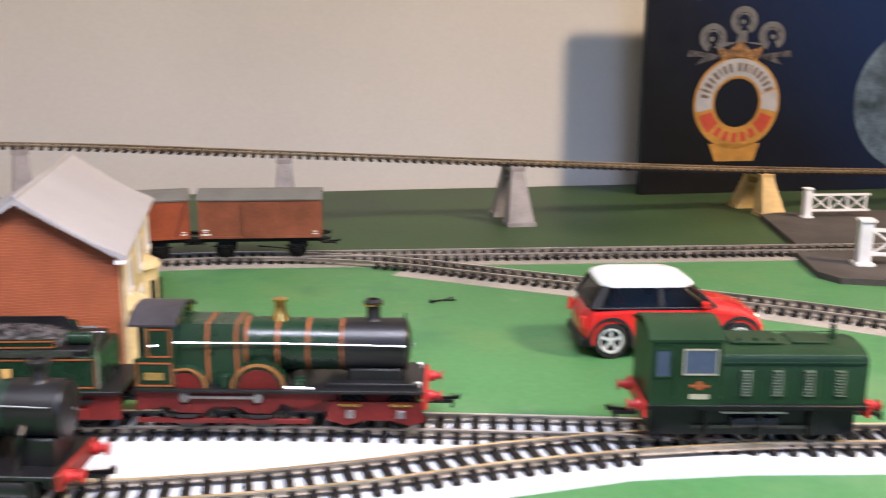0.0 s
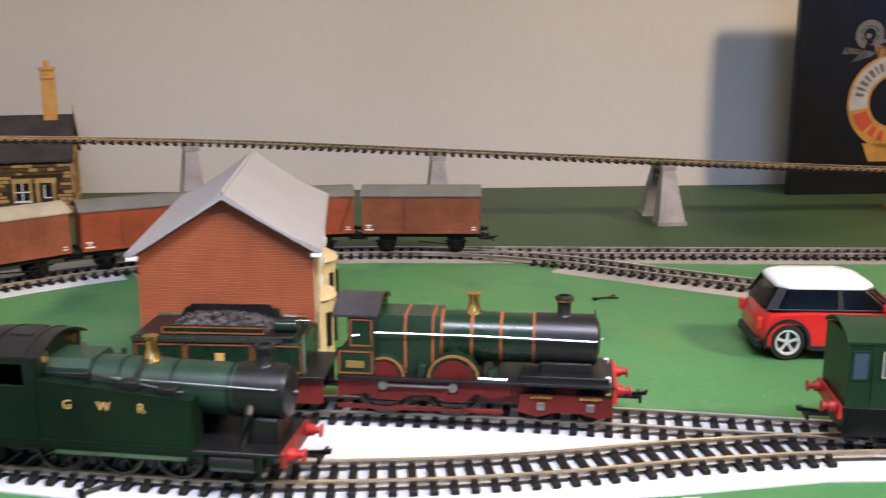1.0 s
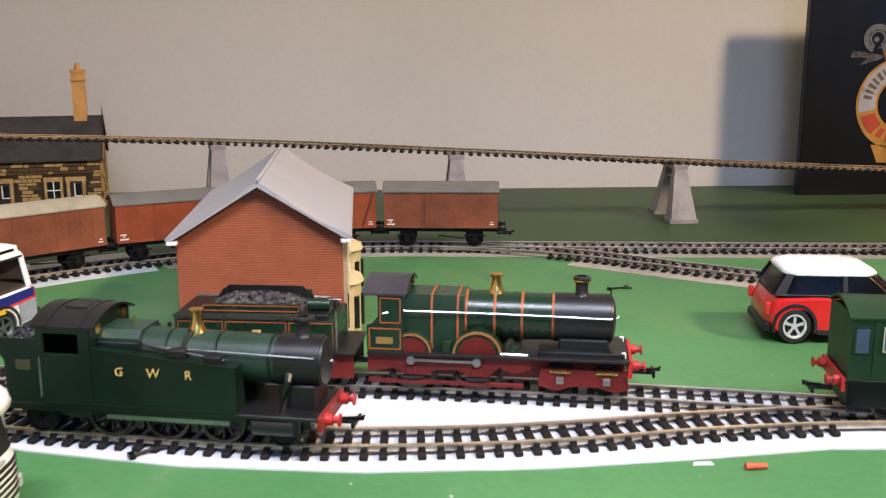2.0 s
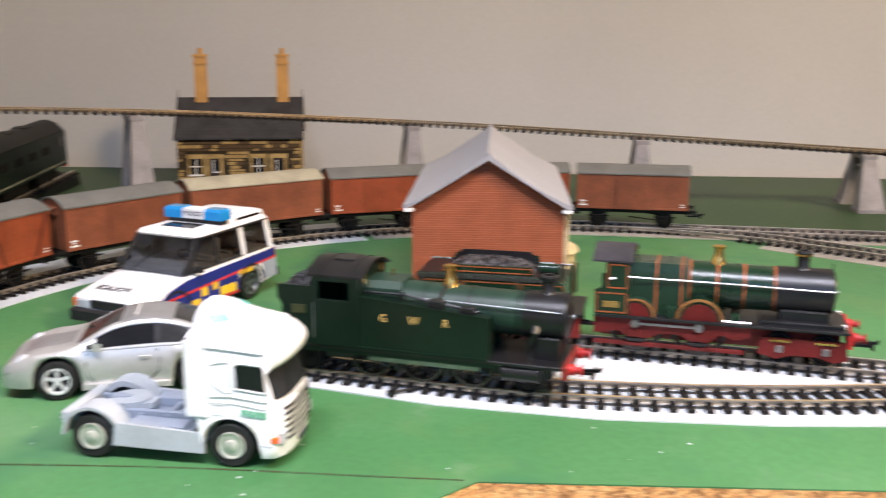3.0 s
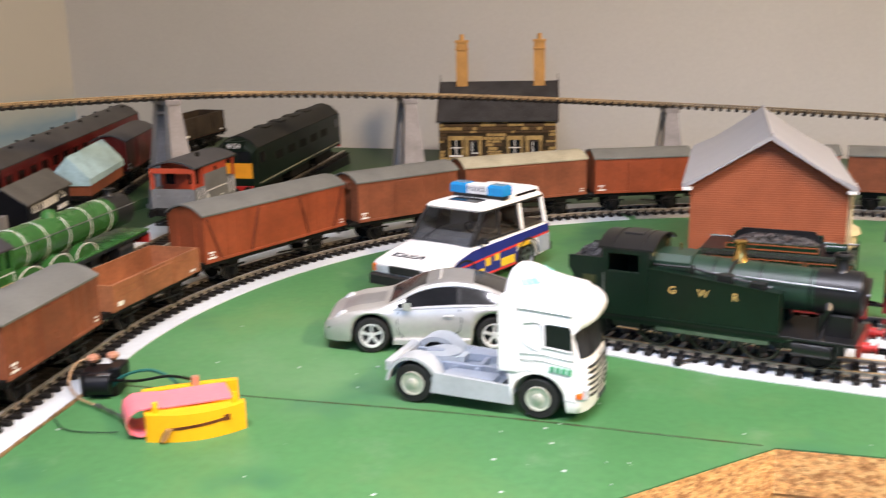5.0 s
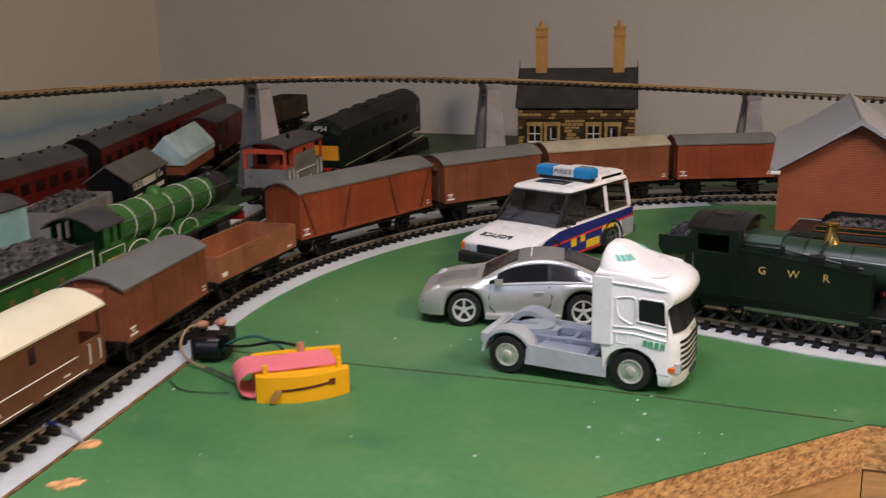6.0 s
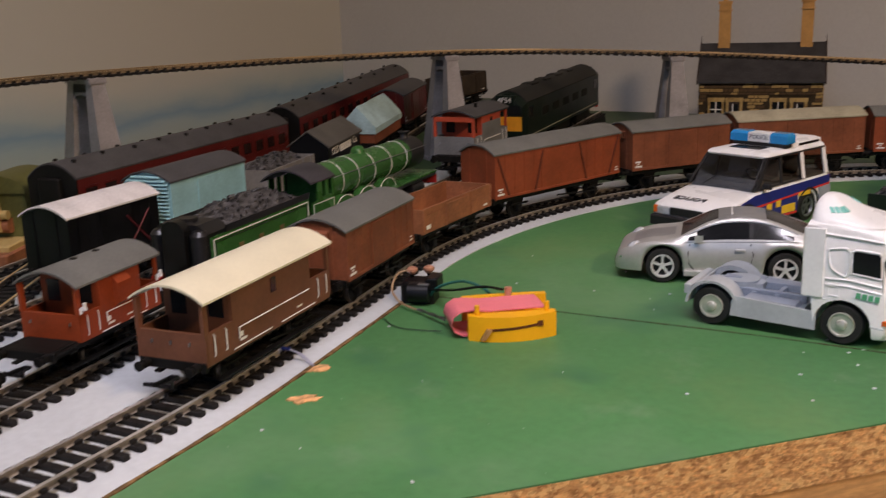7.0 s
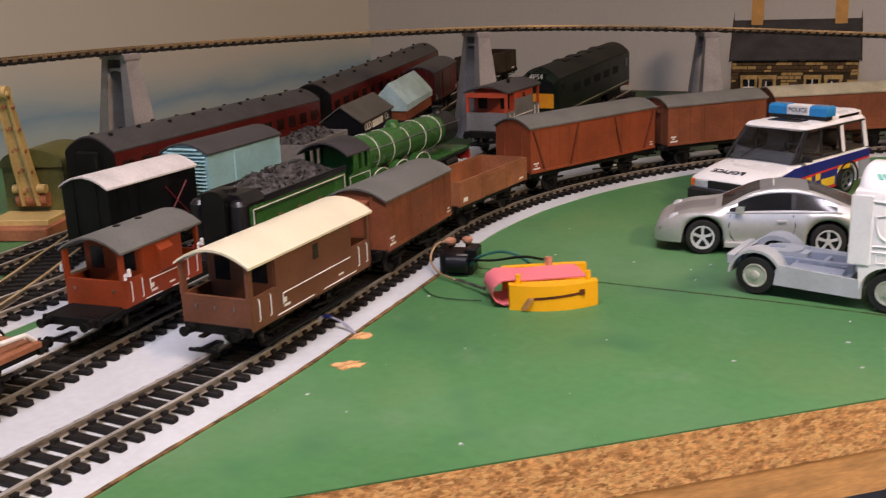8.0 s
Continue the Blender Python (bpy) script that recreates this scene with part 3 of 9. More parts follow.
def arc_roof(L, W, z, rise, over=0.0008, thick=0.0010, n=14, over_end=0.0012):
    """Curved roof sheet along x; z is its height at the eaves."""
    b, rings = Bm(), []
    w = W / 2 + over
    low = [(-w + 2 * w * i / n, z + rise * (1 - (2 * i / n - 1) ** 2)) for i in range(n + 1)]
    up = [(y, h + thick) for y, h in low]
    b.prism(low + up[::-1], -L / 2 - over_end, L / 2 + over_end, "x")
    return b


def arc_body(L, W, z0, z1, rise, n=14):
    w = W / 2
    poly = [(-w, z0), (w, z0)] + [(w - 2 * w * i / n, z1 + rise * (1 - (2 * i / n - 1) ** 2)) for i in range(n + 1)]
    return Bm().prism(poly, -L / 2, L / 2, "x")


def marks(t, rows, y, m=WHITE_LN, name="lettering"):
    """Small printed bars on the sides: x0, x1, z0, z1."""
    for s in (-1, 1):
        for x0, x1, z0, z1 in rows:
            x0, x1 = (x0, x1) if s < 0 else (-x1, -x0)
            part(name, Bm().box(x0, x1, s * y - 0.00012, s * y + 0.00012, z0, z1), m, t)


def handrail(b, pts, r=0.00028):
    return b.tube(pts, r, 6)


def covered_van(m, label, L=0.075, W=0.0300, body=BAUXITE, roof=ROOF_DK, H=0.0235, rise=0.0055, planks=10, diag=False, group="goods train wagons", axles=None, deep_end=False):
    t = thing("covered_van", label, "wagon", m, group)
    z0, z1 = 0.0150, 0.0150 + H
    underframe(t, L, axles or (-L * 0.30, L * 0.30))
    part("body", arc_body(L, W, z0, z1, rise - 0.0002), body, t)
    part("roof", arc_roof(L, W, z1 + 0.0001, rise), roof, t)
    for s in (-1, 1):
        for i in range(planks + 1):
            x = -L / 2 + 0.0005 + (L - 0.001) * i / planks
            part("rib", Bm().box(x - 0.00035, x + 0.00035, W / 2 - 0.0004, W / 2 + 0.00022, z0 + 0.0002, z1 - 0.0002) if s > 0 else Bm().box(x - 0.00035, x + 0.00035, -W / 2 - 0.00022, -W / 2 + 0.0004, z0 + 0.0002, z1 - 0.0002), body, t)
        dw, dp = (0.0195, 0.0004) if diag else (0.0120, 0.0006)
        door = part("door", Bm().box(-dw, dw, s * W / 2 - dp, s * W / 2 + dp, z0 + 0.0006, z1 - 0.0012, 0.0002), body, t)
        part("latch", Bm().box(-0.0016, 0.0010, s * (W / 2 + dp) - 0.0003, s * (W / 2 + dp) + 0.0003, z0 + 0.0085, z0 + 0.0093), body, door)
        part("latch", Bm().box(-0.0010, 0.0012, s * (W / 2 + dp) - 0.0003, s * (W / 2 + dp) + 0.0003, z0 + 0.0055, z0 + 0.0062), body, door)
        part("kerb_rail", Bm().box(-L / 2, L / 2, s * W / 2 - 0.0006, s * W / 2 + 0.0006, z0 - 0.0002, z0 + 0.0014, 0.0002), body, t)
        if diag:
            for f0, f1 in ((-0.48, -0.40), (-0.145, -0.205), (0.145, 0.205), (0.48, 0.40)):
                x0, x1 = f0 * L, f1 * L
                part("brace", Bm().prism([(x0 + 0.0006, z1 - 0.001), (x0 - 0.0006, z1 - 0.001), (x1 - 0.0006, z0 + 0.001), (x1 + 0.0006, z0 + 0.001)], s * W / 2 - 0.0008, s * W / 2 + 0.0008, "y"), BAUXITE_DK, t)
        for y in (-0.0075, 0.0075):
            part("end_post", Bm().box(s * L / 2 - 0.0006, s * L / 2 + 0.0006, y - 0.0007, y + 0.0007, z0, z1 + rise * 0.6), body, t)
        if deep_end:
            part("end_vent", Bm().prism([(s * L / 2, z1 - 0.0045), (s * (L / 2 + 0.0022), z1 - 0.0038), (s * (L / 2 + 0.0016), z1 - 0.0002), (s * L / 2, z1 + 0.0008)], -0.0062, 0.0062, "y"), body, t)
    marks(t, [(-L / 2 + 0.0025, -L / 2 + 0.0068, z0 + 0.0052, z0 + 0.0062), (-L / 2 + 0.0040, -L / 2 + 0.0056, z0 + 0.0038, z0 + 0.0046), (-L / 2 + 0.0022, -L / 2 + 0.0080, z0 + 0.0020, z0 + 0.0031), (L / 2 - 0.0060, L / 2 - 0.0025, z0 + 0.0022, z0 + 0.0030), (L / 2 - 0.0055, L / 2 - 0.0030, z0 + 0.0040, z0 + 0.0047)], W / 2 + 0.0003)
    return t


def open_wagon(m, label, L=0.080, W=0.0300, H=0.0130, outer=BAUXITE_OLD, load=None, group="goods train wagons"):
    t = thing("open_wagon", label, "wagon", m, group)
    z0 = 0.0150
    underframe(t, L, (-L * 0.29, L * 0.29))
    part("deck", Bm().box(-L / 2 + 0.0004, L / 2 - 0.0004, -W / 2 + 0.0004, W / 2 - 0.0004, z0 - 0.0006, z0 + 0.0012), OPEN_IN, t)
    for s in (-1, 1):
        side_b = part("side_wall", Bm().box(-L / 2, L / 2, s * W / 2 - 0.0006, s * W / 2 + 0.0006, z0, z0 + H), outer, t)
        part("end_wall", Bm().box(s * (L / 2 - 0.0006) - 0.0006, s * (L / 2 - 0.0006) + 0.0006, -W / 2 + 0.0006, W / 2 - 0.0006, z0, z0 + H), outer, t)
        for i in range(1, 4):
            part("plank_strip", Bm().box(-L / 2, L / 2, s * (W / 2 + 0.0006) - 0.00022, s * (W / 2 + 0.0006) + 0.00022, z0 + H * i / 4 + 0.0002, z0 + H * (i + 1) / 4 - 0.0002), outer, t)
        d = Bm().box(-0.0135, 0.0135, s * (W / 2 + 0.0007) - 0.0006, s * (W / 2 + 0.0007) + 0.0006, z0 + 0.0008, z0 + H - 0.0012, 0.0003)
        part("drop_door", d, outer, t)
        for x in (-L / 2 + 0.001, -0.015, 0.015, L / 2 - 0.001):
            part("post", Bm().box(x - 0.0006, x + 0.0006, s * (W / 2 + 0.0008) - 0.0006, s * (W / 2 + 0.0008) + 0.0006, z0, z0 + H), outer, t)
    marks(t, [(-L / 2 + 0.004, -L / 2 + 0.0085, z0 + 0.0022, z0 + 0.0045), (L / 2 - 0.010, L / 2 - 0.005, z0 + 0.0018, z0 + 0.0030)], W / 2 + 0.00095)
    if load:
        lump_heap(t, "coal_load", -L / 2 + 0.0015, L / 2 - 0.0015, -W / 2 + 0.0012, W / 2 - 0.0012, z0 + 0.002, z0 + H - 0.001, 0.006, 3)
    return t


def lump_heap(t, name, x0, x1, y0, y1, zb, zt, crown, seed, size=0.0016, m=None):
    """Heap of broken coal: an uneven mound with loose lumps on it, in one mesh."""
    rnd = random.Random(seed)
    b = Bm()
    nx, ny = 16, 8
    def top(u, v):
        return zt + crown * (1 - (2 * u - 1) ** 4) * (1 - (2 * v - 1) ** 2)
    v = [(x0 + (x1 - x0) * i / nx, y0 + (y1 - y0) * j / ny, top(i / nx, j / ny) + rnd.uniform(-0.0006, 0.0006)) for j in range(ny + 1) for i in range(nx + 1)]
    f = [(j * (nx + 1) + i, j * (nx + 1) + i + 1, (j + 1) * (nx + 1) + i + 1, (j + 1) * (nx + 1) + i) for j in range(ny) for i in range(nx)]
    b.add(v, f)
    for _ in range(260):
        u, w = rnd.random(), rnd.random()
        c = Vector((x0 + (x1 - x0) * u, y0 + (y1 - y0) * w, top(u, w)))
        s = size * rnd.uniform(0.45, 1.0)
        pts = [c + Vector((rnd.uniform(-s, s), rnd.uniform(-s, s), rnd.uniform(-s * 0.5, s * 0.9))) for _ in range(4)] + [c + Vector((0, 0, s * 0.7)), c - Vector((0, 0, s * 0.7))]
        b.add(pts, [(4, 0, 1), (4, 1, 2), (4, 2, 3), (4, 3, 0), (5, 1, 0), (5, 2, 1), (5, 3, 2), (5, 0, 3)])
    ob = part(name, b, m or COAL, t, "broken lumps of dull coal", smooth=15)
    return ob


def brake_van(m, label, L=0.092, W=0.0310, ver=0.017, plat=0.0, body=BV_BROWN, upper=None, roof=ROOF_CREAM, H=0.0245, half=0.0125, rise=0.0062, rails=WHITE_LN, group="", lamps=False, ducket=False):
    """Guard's van: a closed cabin between two open verandas under one curved roof; plat adds bare platforms beyond them."""
    t = thing("brake_van", label, "brake van", m, group)
    upper = upper or body
    z0 = 0.0145
    zh, z1 = z0 + half, z0 + H
    full = L + 2 * plat
    underframe(t, full, (-L * 0.28, L * 0.28), W=W)
    part("footplate", Bm().box(-full / 2, full / 2, -W / 2 + 0.0002, W / 2 - 0.0002, z0 - 0.0008, z0 + 0.0004, 0.0001), UNDER if plat else body, t)
    cab = Bm()
    cl = L - 2 * ver
    cab.prism([(-W / 2, zh), (W / 2, zh), (W / 2, z1)] + [(W / 2 - W * i / 10, z1 + (rise - 0.0003) * (1 - (2 * i / 10 - 1) ** 2)) for i in range(1, 10)] + [(-W / 2, z1)], -cl / 2, cl / 2, "x")
    part("cabin", cab, upper, t)
    part("cabin_base", Bm().box(-cl / 2, cl / 2, -W / 2, W / 2, z0 + 0.0004, zh), body, t)
    part("roof", arc_roof(L, W, z1, rise, over=0.0012, over_end=0.0018), roof, t)
    for s in (-1, 1):
        xe = s * L / 2
        # veranda: end half wall, two side half walls, corner posts, cabin end with window and door
        part("end_panel", Bm().box(xe - 0.0006, xe + 0.0006, -W / 2, W / 2, z0 + 0.0003, zh), body, t)
        for k in (-1, 1):
            xi = s * cl / 2
            a, c = sorted((xi, xe))
            part("side_panel", Bm().box(a, c, k * (W / 2 - 0.0006) - 0.0006, k * (W / 2 - 0.0006) + 0.0006, z0 + 0.0003, zh), body, t)
            part("corner_post", Bm().box(xe - 0.0009 - (0.0008 if s > 0 else 0), xe + 0.0009 - (0.0008 if s > 0 else 0) + (0.0008 if s < 0 else 0), k * (W / 2 - 0.0008) - 0.0008, k * (W / 2 - 0.0008) + 0.0008, zh - 0.0002, z1 + 0.0006), upper, t)
            if k > 0:
                part("cabin_end", Bm().box(s * (cl / 2) - 0.0002, s * (cl / 2) + 0.0002, -W / 2 + 0.0008, W / 2 - 0.0008, z0 + 0.0006, z1 + 0.001), upper, t)
            part("window", Bm().box(s * (cl / 2) - 0.0003, s * (cl / 2) + 0.0003, k * 0.0085 - 0.0035, k * 0.0085 + 0.0035, zh + 0.001, z1 - 0.001), GLASS_DK, t)
            for yl in (k * 0.0085, 0.0) if k > 0 and not plat else (k * 0.0105 if plat else k * 0.0085,):
                part("lamp_iron", Bm().box(min(xe + s * 0.0004, xe + s * 0.0013), max(xe + s * 0.0004, xe + s * 0.0013), yl - 0.0003, yl + 0.0003, zh - 0.0050, zh - 0.0036), STEEL, t)
            if lamps and k > 0:
                for yy in (-1, 1):
                    y0 = yy * (W / 2 + 0.0002)
                    lp = Bm().box(xe - s * 0.001 - 0.0006, xe - s * 0.001 + 0.0006, min(y0, y0 + yy * 0.0030), max(y0, y0 + yy * 0.0030), zh + 0.0022, zh + 0.0034)
                    lp.box(xe - s * 0.001 - 0.0007, xe - s * 0.001 + 0.0007, y0 + yy * 0.0022 - 0.0007, y0 + yy * 0.0022 + 0.0007, zh + 0.0030, zh + 0.0056, 0.0002)
                    lp.box(xe - s * 0.001 - 0.0007, xe - s * 0.001 + 0.0007, y0 - 0.0006, y0 + 0.0006, zh + 0.0004, zh + 0.0030, 0.0002)
                    part("lamp_bracket", lp, WHITE_PL, t, "white lamp bracket")
            # handrails
            h = Bm()
            y = k * (W / 2 + 0.0008)
            for xo in (0.004, 0.0115):
                x = xe - s * xo
                handrail(h, [(x, y - k * 0.0006, z0 + 0.0025), (x, y, z0 + 0.003), (x, y, zh - 0.0015), (x, y - k * 0.0006, zh - 0.001)])
            part("handrail", h, rails, t)
    for k in (-1, 1):
        y = k * (W / 2 + 0.0008)
        h = Bm()
        handrail(h, [(-cl / 2 + 0.003, y, zh - 0.0035), (cl / 2 - 0.003, y, zh - 0.0035)])
        handrail(h, [(-cl / 2 - 0.001, y, z0 + 0.0012), (-0.004, y, z0 + 0.0012)])
        handrail(h, [(0.004, y, z0 + 0.0012), (cl / 2 + 0.002, y, z0 + 0.0012)])
        handrail(h, [(-cl / 2 + 0.003, y, zh - 0.0035), (-cl / 2 + 0.003, y, z0 + 0.0045)])
        part("grab_rail", h, rails, t)
        part("step_board", Bm().box(-full * 0.42, full * 0.42, k * (W / 2 - 0.001) - 0.0014, k * (W / 2 - 0.001) + 0.0014, 0.0055, 0.0063), UNDER, t)
        if ducket:
            part("ducket", Bm().prism([(k * W / 2, zh - 0.003), (k * (W / 2 + 0.0028), zh - 0.001), (k * (W / 2 + 0.0028), z1 - 0.004), (k * W / 2, z1 - 0.001)], -0.005, 0.005, "x"), upper, t)
        else:
            part("window", Bm().box(-0.0018, 0.0018, k * W / 2 - 0.0004, k * W / 2 + 0.0004, zh + 0.0035, z1 - 0.0022), GLASS_DK, t)
    if ducket:
        for x in (-0.009, 0.007):
            part("roof_vent", Bm().lathe([(0.0019, 0.0), (0.0017, 0.0007), (0.0008, 0.0010)], (x, 0.001, z1 + rise + 0.0006), n=14), UNDER, t)
    elif not group.startswith("goods"):
        part("chimney", Bm().cyl((-0.006, -0.006, z1 + rise - 0.001), (-0.006, -0.006, z1 + rise + 0.003), 0.0012, n=10), UNDER, t)
    marks(t, [(-cl / 2 + 0.0042, -cl / 2 + 0.0062, z0 + 0.0046, z0 + 0.0066), (-cl / 2 + 0.0042, -cl / 2 + 0.0085, z0 + 0.0028, z0 + 0.0038), (cl / 2 - 0.012, cl / 2 - 0.008, z0 + 0.0030, z0 + 0.0038)], W / 2 + 0.0002, rails)
    return t


def coach(m, label, L=0.258, W=0.0335):
    t = thing("coach", label, "coach", m, "maroon coaches")
    z0, z1, rise = 0.0125, 0.0400, 0.0085
    part("body", arc_body(L, W, z0, z1, rise - 0.0003), COACH_MAROON, t)
    part("roof", arc_roof(L, W, z1 + 0.0002, rise, over=0.0002, over_end=0.0002), COACH_ROOF, t)
    for s in (-1, 1):
        part("end", arc_body(0.0012, W + 0.0003, z0, z1 + 0.0002, rise), UNDER, t).location.x = s * L / 2
        part("gangway", Bm().box(s * (L / 2 + 0.002) - 0.002, s * (L / 2 + 0.002) + 0.002, -0.0075, 0.0075, z0 + 0.002, z1 + 0.001, 0.0008), UNDER, t)
        buffers(t, s * L / 2, s)
        for k in range(14):
            x = -L / 2 + 0.012 + k * (L - 0.024) / 13
            part("window", Bm().box(x - 0.0050, x + 0.0050, s * W / 2 - 0.0004, s * W / 2 + 0.0003, z0 + 0.0140, z0 + 0.0215), mat("coach_window_dark", (0.022, 0.009, 0.008), 0.2, 0, 0.15, 60), t)
            part("window_frame", Bm().box(x - 0.0056, x + 0.0056, s * W / 2 - 0.0003, s * W / 2 + 0.0005, z0 + 0.0120, z0 + 0.0128).box(x - 0.0056, x + 0.0056, s * W / 2 - 0.0003, s * W / 2 + 0.0005, z0 + 0.0222, z0 + 0.0230), COACH_MAROON, t)
        wheels(t, (s * L * 0.33 - 0.0125, s * L * 0.33 + 0.0125), 0.0062)
        part("bogie", Bm().box(s * L * 0.33 - 0.021, s * L * 0.33 + 0.021, -0.0125, 0.0125, 0.005, 0.0115, 0.0005), UNDER, t)
    for k in range(9):
        x = -L / 2 + 0.012 + k * (L - 0.024) / 8
        for y in (-0.0065, 0.0065) if k % 2 == 0 else (0.0085, -0.0045):
            h = z1 + rise * (1 - (y / (W / 2)) ** 2)
            part("roof_vent", Bm().lathe([(0.0014, 0), (0.0012, 0.0008), (0.0016, 0.0010), (0.0014, 0.0017), (0.0006, 0.0020)], (x, y, h + 0.0008), n=10), UNDER, t)
    return t


LM, LS, L3, L4 = lines(MAIN, 0.002), lines(SECOND, 0.002), lines(THIRD, 0.002), lines(FOURTH, 0.002)


def on(L, s, turn=0.0, z=RAIL_Z):
    """Pose on a line at s metres along it, by a chord as a vehicle stands."""
    def at(q):
        return L[min(len(L) - 1, max(0, int(round(q / 0.002))))][0]
    p, q = at(s - 0.03), at(s + 0.03)
    c = (p + q) / 2
    return pose(c.x, c.y, z + c.z, 0, -math.degrees(math.asin((q.z - p.z) / (q - p).length)), math.degrees(math.atan2(q.y - p.y, q.x - p.x)) + turn)


def along(L, y):
    """Metres along a line to where it first reaches y."""
    return 0.002 * next(i for i, (p, d) in enumerate(L) if p.y >= y)


# goods train standing on the oval
s0 = along(LM, 0.036)
LOW = Matrix.Diagonal((1, 0.97, 0.94, 1))
TALL = Matrix.Diagonal((1, 0.97, 1.0, 1))
OPEN_RUST = mat("open_wagon_rust", (0.31, 0.118, 0.052), 0.6, 0, 0.16, 40, 0.1, 500)
brake_van(on(LM, s0 + 0.0475) @ Matrix.Diagonal((0.955, 0.95, 0.91, 1)), "brown guard's brake van with cream curved roof on the oval", L=0.093, group="goods train wagons")
covered_van(on(LM, s0 + 0.148) @ LOW, "weathered brown covered goods van with grey roof", L=0.076, body=BAUXITE_OLD, deep_end=True)
open_wagon(on(LM, s0 + 0.244) @ LOW, "rusty brown open wagon with empty inside", L=0.082, H=0.0142, outer=OPEN_RUST)
covered_van(on(LM, s0 + 0.3615) @ TALL, "long reddish-brown covered goods van with diagonal braces", L=0.124, H=0.0268, planks=14, diag=True, axles=(-0.038, 0.038))
covered_van(on(LM, s0 + 0.481) @ TALL, "faded brown covered van with grey roof", L=0.085, H=0.0262, body=BAUXITE_OLD, planks=9, deep_end=True)
covered_van(on(LM, s0 + 0.584) @ TALL, "dark brown covered van with stone-coloured roof", L=0.100, H=0.0262, body=BAUXITE_OLD, roof=ROOF_TAN, planks=12)
covered_van(on(LM, s0 + 0.682) @ TALL, "reddish-brown covered van with plain grey roof", L=0.076, H=0.0258, body=BAUXITE)
covered_van(on(LM, s0 + 0.781) @ TALL, "long red-brown covered goods van with grey roof", L=0.102, H=0.0262, planks=14, diag=True)
covered_van(on(LM, s0 + 0.884) @ TALL, "weathered brown covered van with streaked grey roof", L=0.084, H=0.0262, body=BAUXITE_OLD, planks=9)

# second siding
brake_van(on(LS, along(LS, 0.052)) @ Matrix.Diagonal((0.86, 0.88, 0.88, 1)), "orange-red guard's brake van with grey roof and end platforms", L=0.058, plat=0.017, ver=0.014, body=RED_BR, roof=ROOF_DK, lamps=True, ducket=True, group="parked wagons")
freight_van = brake_van(on(LS, along(LS, 0.473)) @ Matrix.Diagonal((1.08, 1.08, 1.20, 1)), "grey and orange freight brake van with dark roof", L=0.066, plat=0.006, ver=0.014, body=FREIGHT_GREY, upper=FREIGHT_RED, roof=COACH_ROOF, rise=0.0040, group="parked wagons")
for _s in (-1, 1):
    part("side_sheet", Bm().box(-0.0185, 0.0185, min(_s * 0.0155, _s * 0.0160), max(_s * 0.0155, _s * 0.0160), 0.0270, 0.0342, 0.0001), FREIGHT_GREY, freight_van, "grey lower cabin side")
    part("end_header", Bm().box(_s * 0.0330 - 0.0008, _s * 0.0330 + 0.0008, -0.0150, 0.0150, 0.0365, 0.0395), FREIGHT_RED, freight_van, "orange-red strip over the veranda")

# third siding
black_van = covered_van(on(L3, along(L3, 0.115)) @ Matrix.Diagonal((0.92, 0.95, 0.95, 1)), "black ventilated van with white roof", L=0.070, body=BLACK_PL, roof=ROOF_WHITE, H=0.027, group="parked wagons")
for _a, _b in (((0.008, 0.018), (0.026, 0.036)), ((0.008, 0.036), (0.026, 0.018))):
    for _s in (-1, 1):
        part("brace", Bm().tube([(_a[0], _s * 0.0156, _a[1]), (_b[0], _s * 0.0156, _b[1])], 0.0005, 6), mat("brace_dark_red", (0.13, 0.014, 0.018), 0.5), black_van, "dark red diagonal brace")
blue_van = covered_van(on(L3, along(L3, 0.190)), "pale blue louvred van with grey roof", L=0.073, body=SKYBLUE, roof=COACH_ROOF, H=0.029, planks=3, group="parked wagons")
for _k in range(16):
    _z = 0.0165 + 0.0020 * _k
    _w = 0.0138 if _z < 0.0435 else 0.0138 * math.sqrt(max(0.05, 1 - (_z - 0.0435) / 0.0056))
    part("louvre", Bm().prism([(-0.0371, _z), (-0.0383, _z + 0.0003), (-0.0371, _z + 0.0013)], -_w, _w, "y"), SKYBLUE, blue_van)
coach(on(L4, along(L4, 0.260), z=RAIL_Z + 0.002), "maroon passenger coach with grey vented roof", L=0.254)
coach(on(L4, along(L4, 0.534), z=RAIL_Z + 0.002), "maroon passenger coach with worn grey roof", L=0.280)


# ---- locomotives ----
# lighter green puts the sheen from above into the boiler and firebox colour
TANK_SHEEN = mat("tank_engine_sheen_green", (0.016, 0.042, 0.027), 0.40, 0, 0.14, 45, 0.05, spec=0.5)
TANK_GREEN = mat("tank_engine_green", (0.0035, 0.0135, 0.0070), 0.33, 0, 0.12, 45, 0.05, spec=0.40)
EXPRESS_GREEN = mat("express_engine_green", (0.009, 0.031, 0.015), 0.27, 0, 0.1, 45, spec=0.5)
APPLE = mat("apple_green_paint", (0.030, 0.120, 0.027), 0.26, 0, 0.1, 45)
DIESEL_GREEN = mat("diesel_green", (0.010, 0.034, 0.013), 0.42, 0, 0.1, 45)
DIESEL_DARK = mat("large_diesel_green", (0.0045, 0.0105, 0.007), 0.36, 0, 0.15, 45, spec=0.2)
DIESEL_ROOF = mat("diesel_roof_grime", (0.013, 0.013, 0.0115), 0.6, 0, 0.2, 45)
LOCO_BLACK = mat("smokebox_black", (0.0075, 0.0075, 0.0085), 0.38, 0, 0.18, 60, spec=0.55)
CAB_ROOF = mat("cab_roof_slate", (0.045, 0.042, 0.048), 0.5, 0, 0.15, 60)
